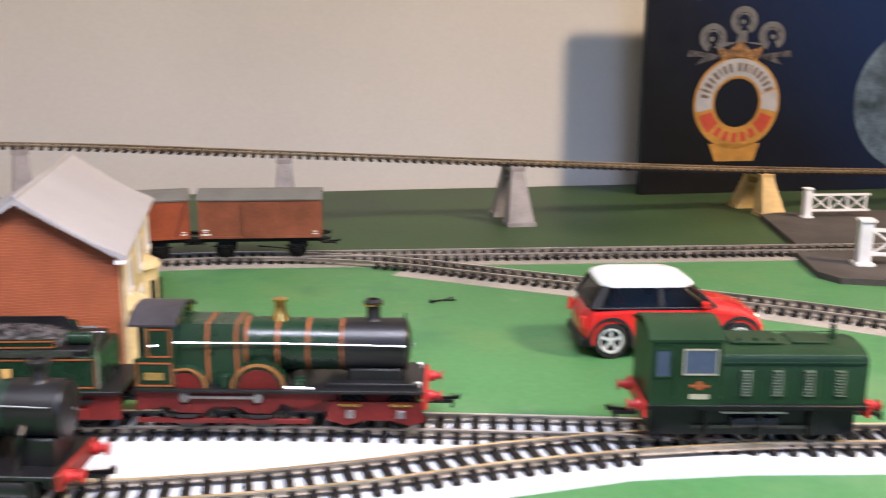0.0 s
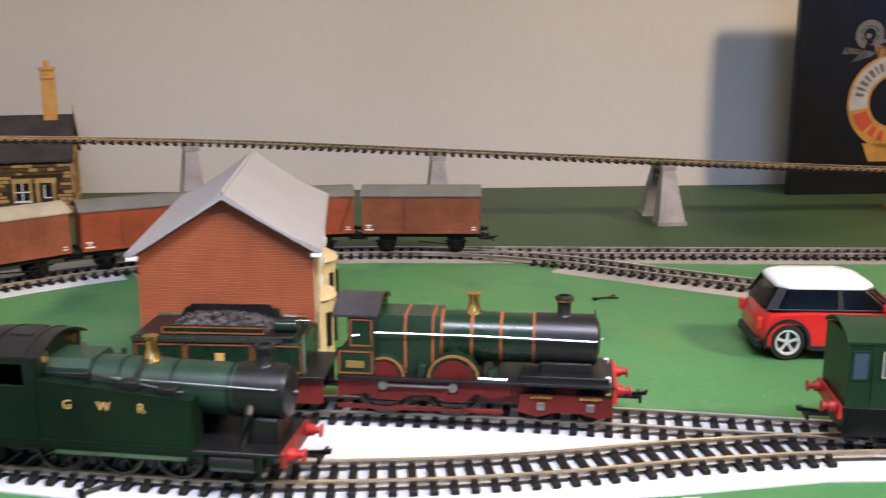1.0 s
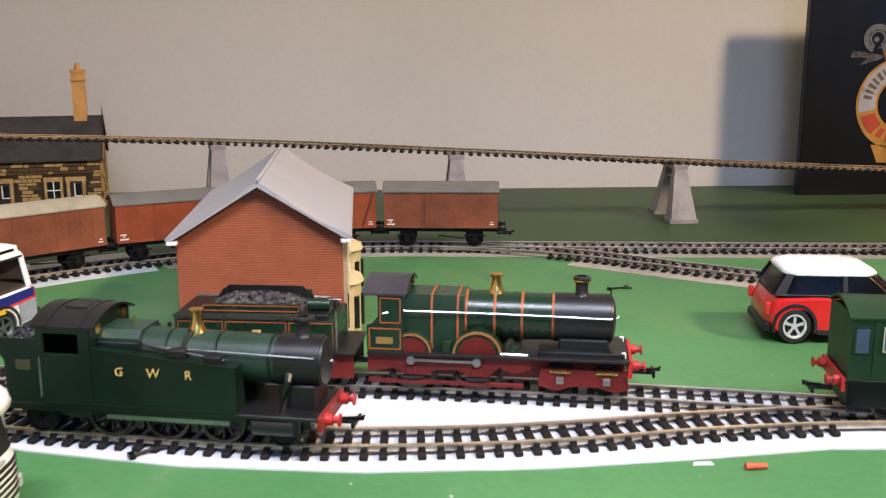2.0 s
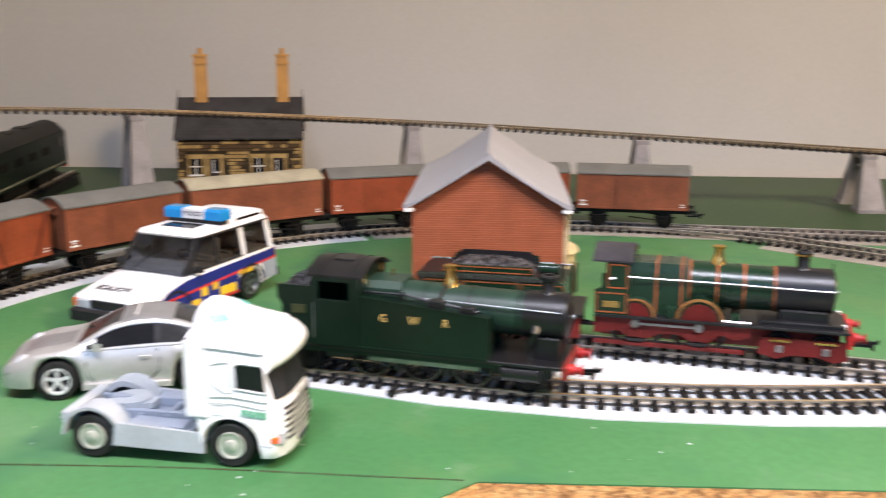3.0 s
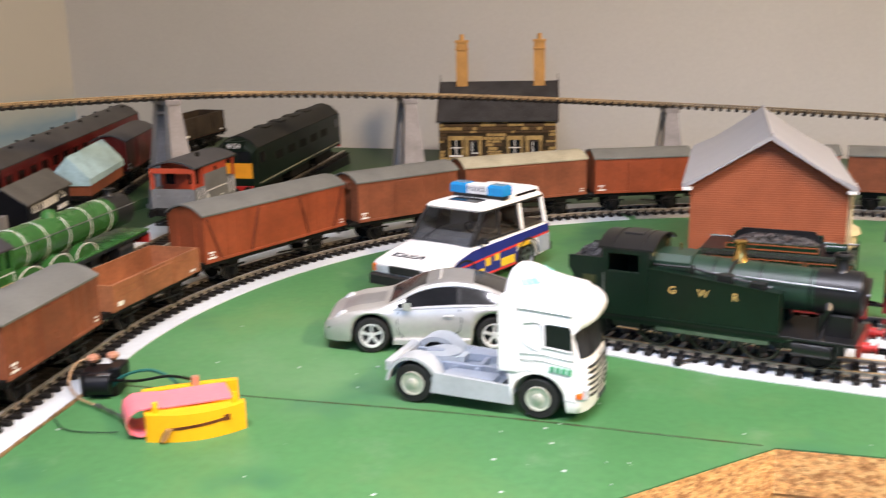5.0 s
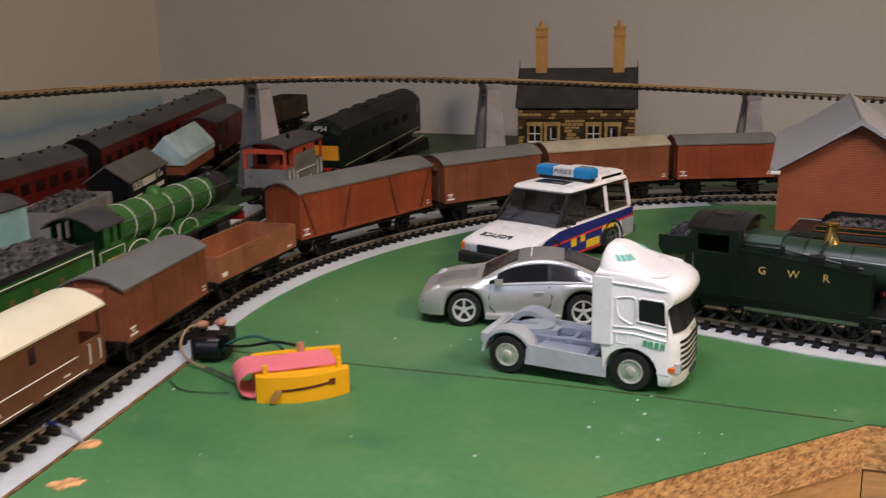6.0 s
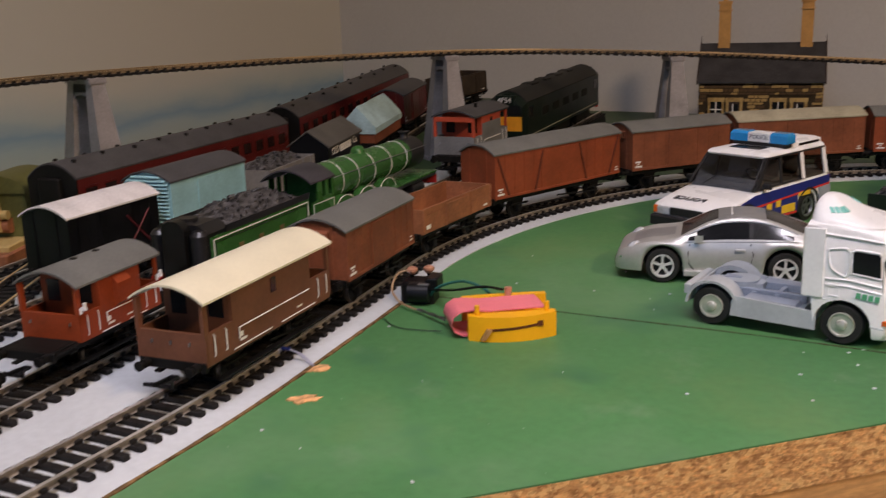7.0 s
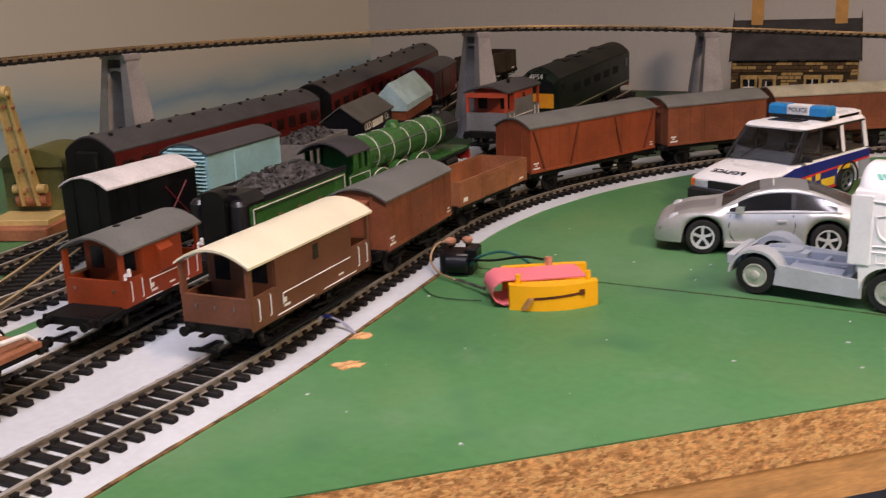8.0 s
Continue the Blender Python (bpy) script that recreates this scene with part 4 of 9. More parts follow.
INDIAN_RED = mat("frame_red", (0.125, 0.012, 0.010), 0.4, 0, 0.14, 60)
ORANGE_LN = mat("orange_lining", (0.30, 0.090, 0.030), 0.45, 0, 0.05)
GOLD_LN = mat("gold_print", (0.62, 0.40, 0.13), 0.4, 0, 0.05)
YELLOW_P = mat("warning_yellow", (0.74, 0.31, 0.02), 0.45, 0, 0.05)
PANE_BLUE = mat("blue_tinted_pane", (0.055, 0.080, 0.120), 0.3, 0, 0.1, 60)
CREAM_LN = mat("cream_louvre", (0.30, 0.30, 0.22), 0.5, 0, 0.05)


def text_bm(s, size, m, parent, mat_, name="lettering", depth=0.0001, mirror=False):
    """Raised lettering in the built-in font, one mesh for a word."""
    c = bpy.data.curves.new(name, "FONT")
    c.body, c.size, c.extrude, c.align_x, c.align_y, c.resolution_u = s, size, depth, "CENTER", "CENTER", 2
    ob = bpy.data.objects.new(name, c)
    scene.collection.objects.link(ob)
    me = bpy.data.meshes.new_from_object(ob)
    bpy.data.objects.remove(ob)
    bpy.data.curves.remove(c)
    me.materials.clear()
    me.materials.append(mat_)
    me.transform(m @ Matrix.Diagonal((-1 if mirror else 1, 1, 1, 1)))
    o = new(name, me)
    o.parent = parent
    return o


LOCO_RIM = mat("loco_wheel_rim", (0.07, 0.065, 0.06), 0.4, 0.9, 0.15, 90)


def big_wheel(t, x, r, m, y=0.0086, rim=LOCO_RIM):
    """Pair of spoked driving wheels."""
    for s in (-1, 1):
        b = Bm()
        b.lathe([(r * 0.86, -0.0012), (r, -0.0012), (r, 0.0010), (r * 0.86, 0.0010)], (x, s * y, r), "y", 28, True)
        b.cyl((x, s * y - 0.0014, r), (x, s * y + 0.0014, r), r * 0.18, n=12)
        w = part("wheel", b, rim, t)
        sp = Bm()
        for k in range(12):
            a = math.pi * 2 * k / 12
            sp.cyl((x + r * 0.15 * math.cos(a), s * y, r + r * 0.15 * math.sin(a)), (x + r * 0.9 * math.cos(a), s * y, r + r * 0.9 * math.sin(a)), 0.0005, n=5)
        part("spokes", sp, m, w)


def boiler(t, x0, x1, z, r, m, r2=None, name="boiler", n=28):
    return part(name, Bm().cyl((x0, 0, z), (x1, 0, z), r, r2, n), m, t)


def bands(t, xs, z, r, m, w=0.0005):
    for x, rr in zip(xs, r if isinstance(r, (list, tuple)) else [r] * len(xs)):
        part("boiler_band", Bm().lathe([(rr - 0.0008, -w), (rr + 0.00018, -w), (rr + 0.00018, w), (rr - 0.0008, w)], (x, 0, z), "x", 28, True), m, t)


def smokebox_front(t, x, z, r):
    part("smokebox_door", Bm().lathe([(r * 0.93, 0), (r * 0.90, 0.0008), (r * 0.55, 0.0019), (r * 0.1, 0.0022)], (x, 0, z), "x", 24), LOCO_BLACK, t)
    part("door_handle", Bm().cyl((x + 0.002, 0, z), (x + 0.0034, 0, z), 0.0004, n=6).cyl((x + 0.0032, -0.0016, z + 0.0012), (x + 0.0032, 0.0016, z - 0.0012), 0.00025, n=6), STEEL, t)


def chimney(t, x, z, h, m=LOCO_BLACK, cap=None, r=0.0028):
    part("chimney", Bm().lathe([(r * 1.55, -0.0012), (r * 1.2, 0.0002), (r * 0.98, 0.0012), (r * 1.02, h * 0.72), (r * 1.35, h * 0.76), (r * 1.4, h * 0.92), (r * 1.1, h), (r * 0.8, h), (r * 0.78, h - 0.001)], (x, 0, z), n=20), m, t)
    if cap:
        part("chimney_cap", Bm().lathe([(r * 1.2, h * 0.70), (r * 1.45, h * 0.76), (r * 1.42, h * 0.84), (r * 1.2, h * 0.86)], (x, 0, z), n=20), cap, t)


def safety_bonnet(t, x, z, h, r=0.0034):
    part("safety_valve_bonnet", Bm().lathe([(r * 1.25, -0.0012), (r * 1.1, 0.0), (r * 0.82, h * 0.22), (r * 0.66, h * 0.5), (r * 0.62, h * 0.80), (r * 0.86, h * 0.86), (r * 0.86, h * 0.95), (r * 0.6, h)], (x, 0, z), n=22), BRASS, t, "polished brass safety valve bonnet")


def curved_roof(x0, x1, w, z, rise, thick=0.0009, n=12):
    low = [(-w + 2 * w * i / n, z + rise * (1 - (2 * i / n - 1) ** 2)) for i in range(n + 1)]
    return Bm().prism(low + [(y, h + thick) for y, h in low][::-1], x0, x1, "x")


def tank_engine(m):
    t = thing("tank_engine", "dark green side-tank steam locomotive with brass safety bonnet", "locomotive", m, "steam locomotives")
    G, K = TANK_GREEN, LOCO_BLACK
    W = 0.0165
    part("running_plate", Bm().box(-0.0600, 0.0655, -0.0168, 0.0168, 0.0136, 0.0150, 0.0003), K, t)
    part("valance", Bm().box(-0.062, 0.038, -0.0163, -0.0153, 0.0118, 0.0137).box(-0.062, 0.038, 0.0153, 0.0163, 0.0118, 0.0137), G, t)
    part("frames", Bm().box(-0.060, 0.060, -0.0062, 0.0062, 0.006, 0.0136), K, t)
    for s in (-1, 1):
        tank = Bm().prism([(-0.023, 0.015), (0.0345, 0.015), (0.0345, 0.0328), (-0.023, 0.0376)], s * 0.0070, s * W, "y")
        tk = part("side_tank", tank, G, t)
        part("tank_edge", Bm().prism([(-0.023, 0.0374), (0.0347, 0.0326), (0.0347, 0.0332), (-0.023, 0.0382)], s * (W - 0.0006), s * (W + 0.0003), "y"), G, tk)
        part("tank_step", Bm().box(-0.023, 0.0345, s * (W + 0.0004) - 0.0004, s * (W + 0.0004) + 0.0004, 0.0150, 0.0158), G, tk)
        for x, zz in ((0.0105, 0.0360), (0.0245, 0.0342)):
            part("tank_filler", Bm().box(x - 0.0035, x + 0.0035, s * 0.0125 - 0.0022, s * 0.0125 + 0.0022, zz - 0.002, zz + 0.0022, 0.0004), K, tk)
        for ch, x in (("G", -0.0118), ("W", 0.0020), ("R", 0.0160)):
            xx = x if s < 0 else 0.0042 - x
            text_bm(ch, 0.0050, Matrix.Translation((xx, s * (W + 0.0001), 0.0292)) @ Matrix.Rotation(radians(90), 4, "X") if s < 0 else Matrix.Translation((xx, s * (W + 0.0001), 0.0292)) @ Matrix.Rotation(radians(180), 4, "Z") @ Matrix.Rotation(radians(90), 4, "X"), tk, GOLD_LN, "letter")
        # cab side with opening, bunker side
        cab = part("cab_side", Bm().box(-0.0445, -0.023, s * W - 0.0007, s * W + 0.0001, 0.015, 0.0350).box(-0.0445, -0.0420, s * W - 0.0007, s * W + 0.0001, 0.0350, 0.0462).box(-0.0272, -0.023, s * W - 0.0007, s * W + 0.0001, 0.0350, 0.0462).box(-0.0420, -0.0272, s * W - 0.0007, s * W + 0.0001, 0.0438, 0.0462), G, t)
        part("opening_rim", Bm().tube([(-0.0420, s * W, 0.0352), (-0.0420, s * W, 0.0436), (-0.0272, s * W, 0.0436), (-0.0272, s * W, 0.0352), (-0.0420, s * W, 0.0352)], 0.0004, 6), G, cab)
        part("cab_handrail", Bm().tube([(-0.0438, s * (W + 0.0008), 0.018), (-0.0438, s * (W + 0.0008), 0.034)], 0.0003, 6), STEEL, cab)
        part("number_plate", Bm().box(-0.0540, -0.0478, s * (W + 0.0002) - 0.0003, s * (W + 0.0002) + 0.0003, 0.0285, 0.0322), mat("dull_plate_brass", (0.055, 0.060, 0.026), 0.4, 0.2, 0.15, 90), t)
        part("tank_pipe", Bm().tube([(-0.0225, s * 0.0112, 0.0388), (-0.004, s * 0.0112, 0.0390), (0.0040, s * 0.0115, 0.0378), (0.0300, s * 0.0120, 0.0342)], 0.0006, 6), K, t)
        part("tank_vent", Bm().cyl((-0.0040, s * 0.0135, 0.0372), (-0.0040, s * 0.0135, 0.0408), 0.0009, n=8), K, t)
        part("cylinder", Bm().cyl((0.040, s * 0.0128, 0.0102), (0.056, s * 0.0128, 0.0102), 0.0042, n=18), K, t)
        part("connecting_rod", Bm().box(-0.020, 0.030, s * 0.0122 - 0.0005, s * 0.0122 + 0.0005, 0.0085, 0.0103), STEEL, t)
        part("slide_bar", Bm().box(0.028, 0.042, s * 0.0128 - 0.0006, s * 0.0128 + 0.0006, 0.0122, 0.0131), STEEL, t)
        part("steam_pipe", Bm().tube([(0.053, s * 0.0065, 0.032), (0.053, s * 0.0105, 0.027), (0.051, s * 0.0118, 0.015)], 0.0016, 8), K, t)
        part("boiler_handrail", Bm().tube([(0.0, s * 0.0100, 0.0378), (0.063, s * 0.0102, 0.0362)], 0.0003, 6), STEEL, t)
        part("front_step", Bm().box(0.0560, 0.0600, s * 0.0150 - 0.0012, s * 0.0150 + 0.0012, 0.0040, 0.0048).box(0.0575, 0.0585, s * 0.0150 - 0.0006, s * 0.0150 + 0.0006, 0.0048, 0.0136), K, t)
    part("cab_floor", Bm().box(-0.0445, -0.023, -W + 0.0008, W - 0.0008, 0.0155, 0.024), INSIDE_DK, t)
    part("cab_front", Bm().prism([(-W + 0.0008, 0.024), (W - 0.0008, 0.024), (W - 0.0008, 0.0462), (0.008, 0.0490), (-0.008, 0.0490), (-W + 0.0008, 0.0462)], -0.0240, -0.0230, "x"), G, t)
    part("cab_back", Bm().prism([(-W + 0.0008, 0.024), (W - 0.0008, 0.024), (W - 0.0008, 0.0462), (0.008, 0.0490), (-0.008, 0.0490), (-W + 0.0008, 0.0462)], -0.0445, -0.0435, "x"), G, t)
    for s in (-1, 1):
        part("spectacle", Bm().cyl((-0.0232, s * 0.0105, 0.0445), (-0.0222, s * 0.0105, 0.0445), 0.0022, n=16), BRASS, t, "brass-rimmed round window")
    part("cab_roof", curved_roof(-0.0470, -0.0205, 0.0174, 0.0455, 0.0048), K, t)
    for x in (-0.0405, -0.0265):
        part("roof_rib", curved_roof(x - 0.0004, x + 0.0004, 0.0174, 0.0458, 0.0048), K, t)
    part("roof_hatch", Bm().box(-0.038, -0.029, -0.006, 0.006, 0.0500, 0.0514, 0.0003), K, t)
    bunker = part("bunker", Bm().prism([(-0.0590, 0.015), (-0.0445, 0.015), (-0.0445, 0.0392), (-0.0612, 0.0392), (-0.0612, 0.0350), (-0.0590, 0.0315)], -W, W, "y"), G, t)
    for s in (-1, 1):
        part("bunker_rail", Bm().box(-0.0612, -0.0445, min(s * W, s * (W - 0.0008)), max(s * W, s * (W - 0.0008)), 0.0392, 0.0408), G, bunker)
    lump_heap(bunker, "coal", -0.0600, -0.0455, -0.0150, 0.0150, 0.0388, 0.0393, 0.0030, 11, 0.0014)
    boiler(t, -0.008, 0.0485, 0.0322, 0.0104, TANK_SHEEN, 0.0094)
    fire = Bm().prism([(-0.0098, 0.022), (0.0098, 0.022), (0.0098, 0.0405), (0.0072, 0.0434), (-0.0072, 0.0434), (-0.0098, 0.0405)], -0.023, -0.006, "x")
    part("firebox", fire, TANK_SHEEN, t)
    bands(t, (0.004, 0.024, 0.045), 0.0322, (0.0102, 0.0099, 0.0096), G)
    boiler(t, 0.0470, 0.0645, 0.0322, 0.0101, K, name="smokebox")
    part("smokebox_saddle", Bm().box(0.049, 0.063, -0.0085, 0.0085, 0.0150, 0.0245, 0.0006), K, t)
    smokebox_front(t, 0.0645, 0.0322, 0.0101)
    chimney(t, 0.0562, 0.0418, 0.0078)
    safety_bonnet(t, 0.0135, 0.0420, 0.0092)
    part("top_feed_pipe", Bm().tube([(0.0130, -0.004, 0.043), (0.0115, -0.0085, 0.0395), (0.0105, -0.0105, 0.036)], 0.0007, 6), K, t)
    part("whistle", Bm().cyl((-0.014, 0.003, 0.043), (-0.014, 0.003, 0.0465), 0.0006, n=8), BRASS, t)
    for s in (-1, 1):
        xb = 0.0665 if s > 0 else -0.0608
        part("buffer_beam", Bm().box(xb - 0.0011, xb + 0.0011, -0.0162, 0.0162, 0.0098, 0.0152, 0.0003), mat("tank_beam_red", (0.20, 0.022, 0.016), 0.5, 0, 0.15, 90) if s > 0 else K, t)
        buffers(t, xb + s * 0.001, s, y=0.0112, z=0.0130, m=RED_BUF if s > 0 else K, r=0.0026, shank=0.0019)
        coupling(t, xb, s)
    for x in (0.026, 0.0035, -0.020):
        big_wheel(t, x, 0.0094, K)
    wheels(t, (0.0500, -0.0500), 0.0062)
    for x in (0.0145, -0.008):
        part("brake_block", Bm().box(x - 0.0015, x + 0.0015, -0.0100, 0.0100, 0.004, 0.009, 0.0004), K, t)
    return t


def lined_panel(t, x0, x1, z0, z1, y, s, m=ORANGE_LN, w=0.00035):
    """Thin painted border on a side."""
    b = Bm()
    for a, c, d, e in ((x0, x1, z0, z0 + w), (x0, x1, z1 - w, z1), (x0, x0 + w, z0, z1), (x1 - w, x1, z0, z1)):
        b.box(a, c, s * y - 0.00012, s * y + 0.00012, d, e)
    return part("lining", b, m, t)


def express_engine(m):
    t = thing("express_engine", "green four-coupled steam locomotive with red outside frames and orange lining", "locomotive", m, "steam locomotives")
    G, K, R = EXPRESS_GREEN, LOCO_BLACK, INDIAN_RED
    part("running_plate", Bm().box(-0.0570, 0.0570, -0.0170, 0.0170, 0.0166, 0.0178, 0.0002), K, t)
    for s in (-1, 1):
        fr = part("outside_frame", Bm().prism([(-0.0570, 0.0166), (0.0150, 0.0166), (0.0150, 0.0122), (0.0080, 0.0100), (0.0010, 0.0120), (-0.004, 0.0078), (-0.012, 0.0078), (-0.017, 0.0105), (-0.026, 0.0105), (-0.031, 0.0078), (-0.040, 0.0078), (-0.0455, 0.0105), (-0.0570, 0.0085)], s * 0.0136, s * 0.0152, "y"), R, t)
        part("frame_beam", Bm().box(-0.0570, 0.0120, s * 0.0146 - 0.0006, s * 0.0146 + 0.0006, 0.0038, 0.0056, 0.0002), R, fr)
        part("coupling_rod", Bm().box(-0.0375, -0.0085, s * 0.0162 - 0.0005, s * 0.0162 + 0.0005, 0.0141, 0.0151).cyl((-0.0375, s * 0.0155, 0.0146), (-0.0375, s * 0.0172, 0.0146), 0.0019, n=12).cyl((-0.0085, s * 0.0155, 0.0146), (-0.0085, s * 0.0172, 0.0146), 0.0019, n=12), STEEL, t)
        for x in (-0.0375, -0.0085):
            part("axlebox", Bm().box(x - 0.0022, x + 0.0022, s * 0.0150 - 0.0010, s * 0.0150 + 0.0010, 0.0085, 0.0118, 0.0003), R, fr)
            part("leaf_spring", Bm().prism([(x - 0.006, 0.0075), (x + 0.006, 0.0075), (x + 0.003, 0.0060), (x - 0.003, 0.0060)], s * 0.0150 - 0.0007, s * 0.0150 + 0.0007, "y"), K, fr)
        bg = part("bogie_frame", Bm().prism([(0.0190, 0.0125), (0.0560, 0.0125), (0.0570, 0.0045), (0.0510, 0.0030), (0.0440, 0.0050), (0.0330, 0.0050), (0.0260, 0.0030), (0.0180, 0.0050)], s * 0.0128, s * 0.0140, "y"), R, t)
        for x in (0.0275, 0.0475):
            part("axlebox", Bm().box(x - 0.0016, x + 0.0016, s * 0.0142 - 0.0008, s * 0.0142 + 0.0008, 0.0062, 0.0092, 0.0003), STEEL, bg)
            part("spring", Bm().box(x - 0.0045, x + 0.0045, s * 0.0142 - 0.0005, s * 0.0142 + 0.0005, 0.0108, 0.0118), BRASS, bg)
        # splashers
        for x, r in ((-0.0375, 0.0088), (-0.0085, 0.0108)):
            n = 16
            def half(rr):
                return [(x + rr * math.cos(math.pi * i / n), 0.0176 + rr * 0.92 * math.sin(math.pi * i / n)) for i in range(n + 1)]
            sp = part("splasher", Bm().prism(half(r), s * 0.0085, s * 0.0148, "y"), G, t)
            part("wheel_face", Bm().prism(half(r * 0.76), s * 0.0148, s * 0.0152, "y"), INDIAN_RED, sp)
            outer, inner = half(r), half(r * 0.90)
            part("splasher_rim", Bm().prism(outer + inner[::-1], s * 0.0147, s * 0.0155, "y"), mat("splasher_bronze", (0.34, 0.155, 0.050), 0.4, 0.2, 0.1, 60), sp)
        # cab side
        cab = part("cab_side", Bm().prism([(-0.0570, 0.0178), (-0.0410, 0.0178), (-0.0410, 0.0420), (-0.0520, 0.0420), (-0.0520, 0.0330), (-0.0545, 0.0300), (-0.0570, 0.0290)], s * 0.0152, s * 0.0160, "y"), G, t)
        lined_panel(cab, -0.0562, -0.0418, 0.0186, 0.0280, 0.0161, s, w=0.0006)
        lined_panel(cab, -0.0512, -0.0418, 0.0300, 0.0412, 0.0161, s, w=0.0006)
        part("number_plate", Bm().box(-0.0530, -0.0455, s * 0.0162 - 0.0003, s * 0.0162 + 0.0003, 0.0212, 0.0240), mat("tarnished_gold", (0.24, 0.165, 0.045), 0.4, 0.1, 0.15, 90), cab)
        part("handrail", Bm().tube([(-0.050, s * 0.0168, 0.0345), (-0.041, s * 0.0130, 0.0350), (0.0, s * 0.0112, 0.0345), (0.049, s * 0.0112, 0.0338)], 0.00035, 6), CHROME, t)
        part("sandbox", Bm().box(-0.0240, -0.0200, s * 0.0125 - 0.002, s * 0.0125 + 0.002, 0.0176, 0.0225, 0.0004), G, t)
        part("sandbox", Bm().box(0.0055, 0.0095, s * 0.0125 - 0.002, s * 0.0125 + 0.002, 0.0176, 0.0215, 0.0004), G, t)
        part("lamp", Bm().box(0.0535, 0.0555, s * 0.0118 - 0.0008, s * 0.0118 + 0.0008, 0.0178, 0.0200, 0.0003), WHITE_PL, t)
        part("pipe", Bm().tube([(0.002, s * 0.0160, 0.0186), (0.0135, s * 0.0160, 0.0184)], 0.0006, 6), CHROME, t)
    part("cab_front", Bm().prism([(-0.0152, 0.0178), (0.0152, 0.0178), (0.0152, 0.0420), (0.007, 0.0455), (-0.007, 0.0455), (-0.0152, 0.0420)], -0.0420, -0.0410, "x"), G, t)
    part("cab_floor", Bm().box(-0.0565, -0.042, -0.0150, 0.0150, 0.0178, 0.0200), INSIDE_DK, t)
    part("cab_roof", curved_roof(-0.0585, -0.0395, 0.0166, 0.0420, 0.0048), CAB_ROOF, t)
    for s in (-1, 1):
        part("spectacle", Bm().cyl((-0.0408, s * 0.0098, 0.0432), (-0.0396, s * 0.0098, 0.0432), 0.0019, n=14), BRASS, t)
    fire = Bm().prism([(-0.0105, 0.0178), (0.0105, 0.0178), (0.0108, 0.0360), (0.0085, 0.0412), (-0.0085, 0.0412), (-0.0108, 0.0360)], -0.041, -0.0145, "x")
    part("firebox", fire, G, t)
    boiler(t, -0.0150, 0.0250, 0.0312, 0.0106, G, 0.0099)
    for x in (-0.0290, -0.0175):
        part("firebox_band", Bm().prism([(-0.0107, 0.0178), (-0.0110, 0.0362), (-0.0087, 0.0415), (0.0087, 0.0415), (0.0110, 0.0362), (0.0107, 0.0178)], x - 0.0005, x + 0.0005, "x"), ORANGE_LN, t)
    bands(t, (-0.0140, -0.0015, 0.0105, 0.0240), 0.0312, (0.0106, 0.0104, 0.0102, 0.0100), ORANGE_LN, 0.0006)
    boiler(t, 0.0245, 0.0490, 0.0312, 0.0104, K, name="smokebox")
    part("smokebox_saddle", Bm().box(0.0265, 0.0480, -0.0095, 0.0095, 0.0178, 0.0240, 0.0006), K, t)
    part("front_apron", Bm().box(0.0180, 0.0550, -0.0135, 0.0135, 0.0178, 0.0196, 0.0004), K, t)
    smokebox_front(t, 0.0490, 0.0312, 0.0104)
    chimney(t, 0.0360, 0.0410, 0.0082, cap=BRASS)
    safety_bonnet(t, -0.0015, 0.0410, 0.0085)
    part("lamp_iron", Bm().box(0.0485, 0.0490, -0.0003, 0.0003, 0.0412, 0.0440), K, t)
    part("inner_frames", Bm().box(-0.055, 0.054, -0.0060, 0.0060, 0.0055, 0.0166), R, t)
    for x in (-0.0375, -0.0085):
        big_wheel(t, x, 0.0130, R)
    wheels(t, (0.0275, 0.0475), 0.0065)
    part("buffer_beam", Bm().box(0.0562, 0.0582, -0.0165, 0.0165, 0.0105, 0.0178, 0.0003), RED_BUF, t)
    buffers(t, 0.058, 1, y=0.0115, z=0.0145, m=RED_BUF, r=0.0024, shank=0.0018)
    coupling(t, 0.058, 1)
    coupling(t, -0.056, -1)
    return t


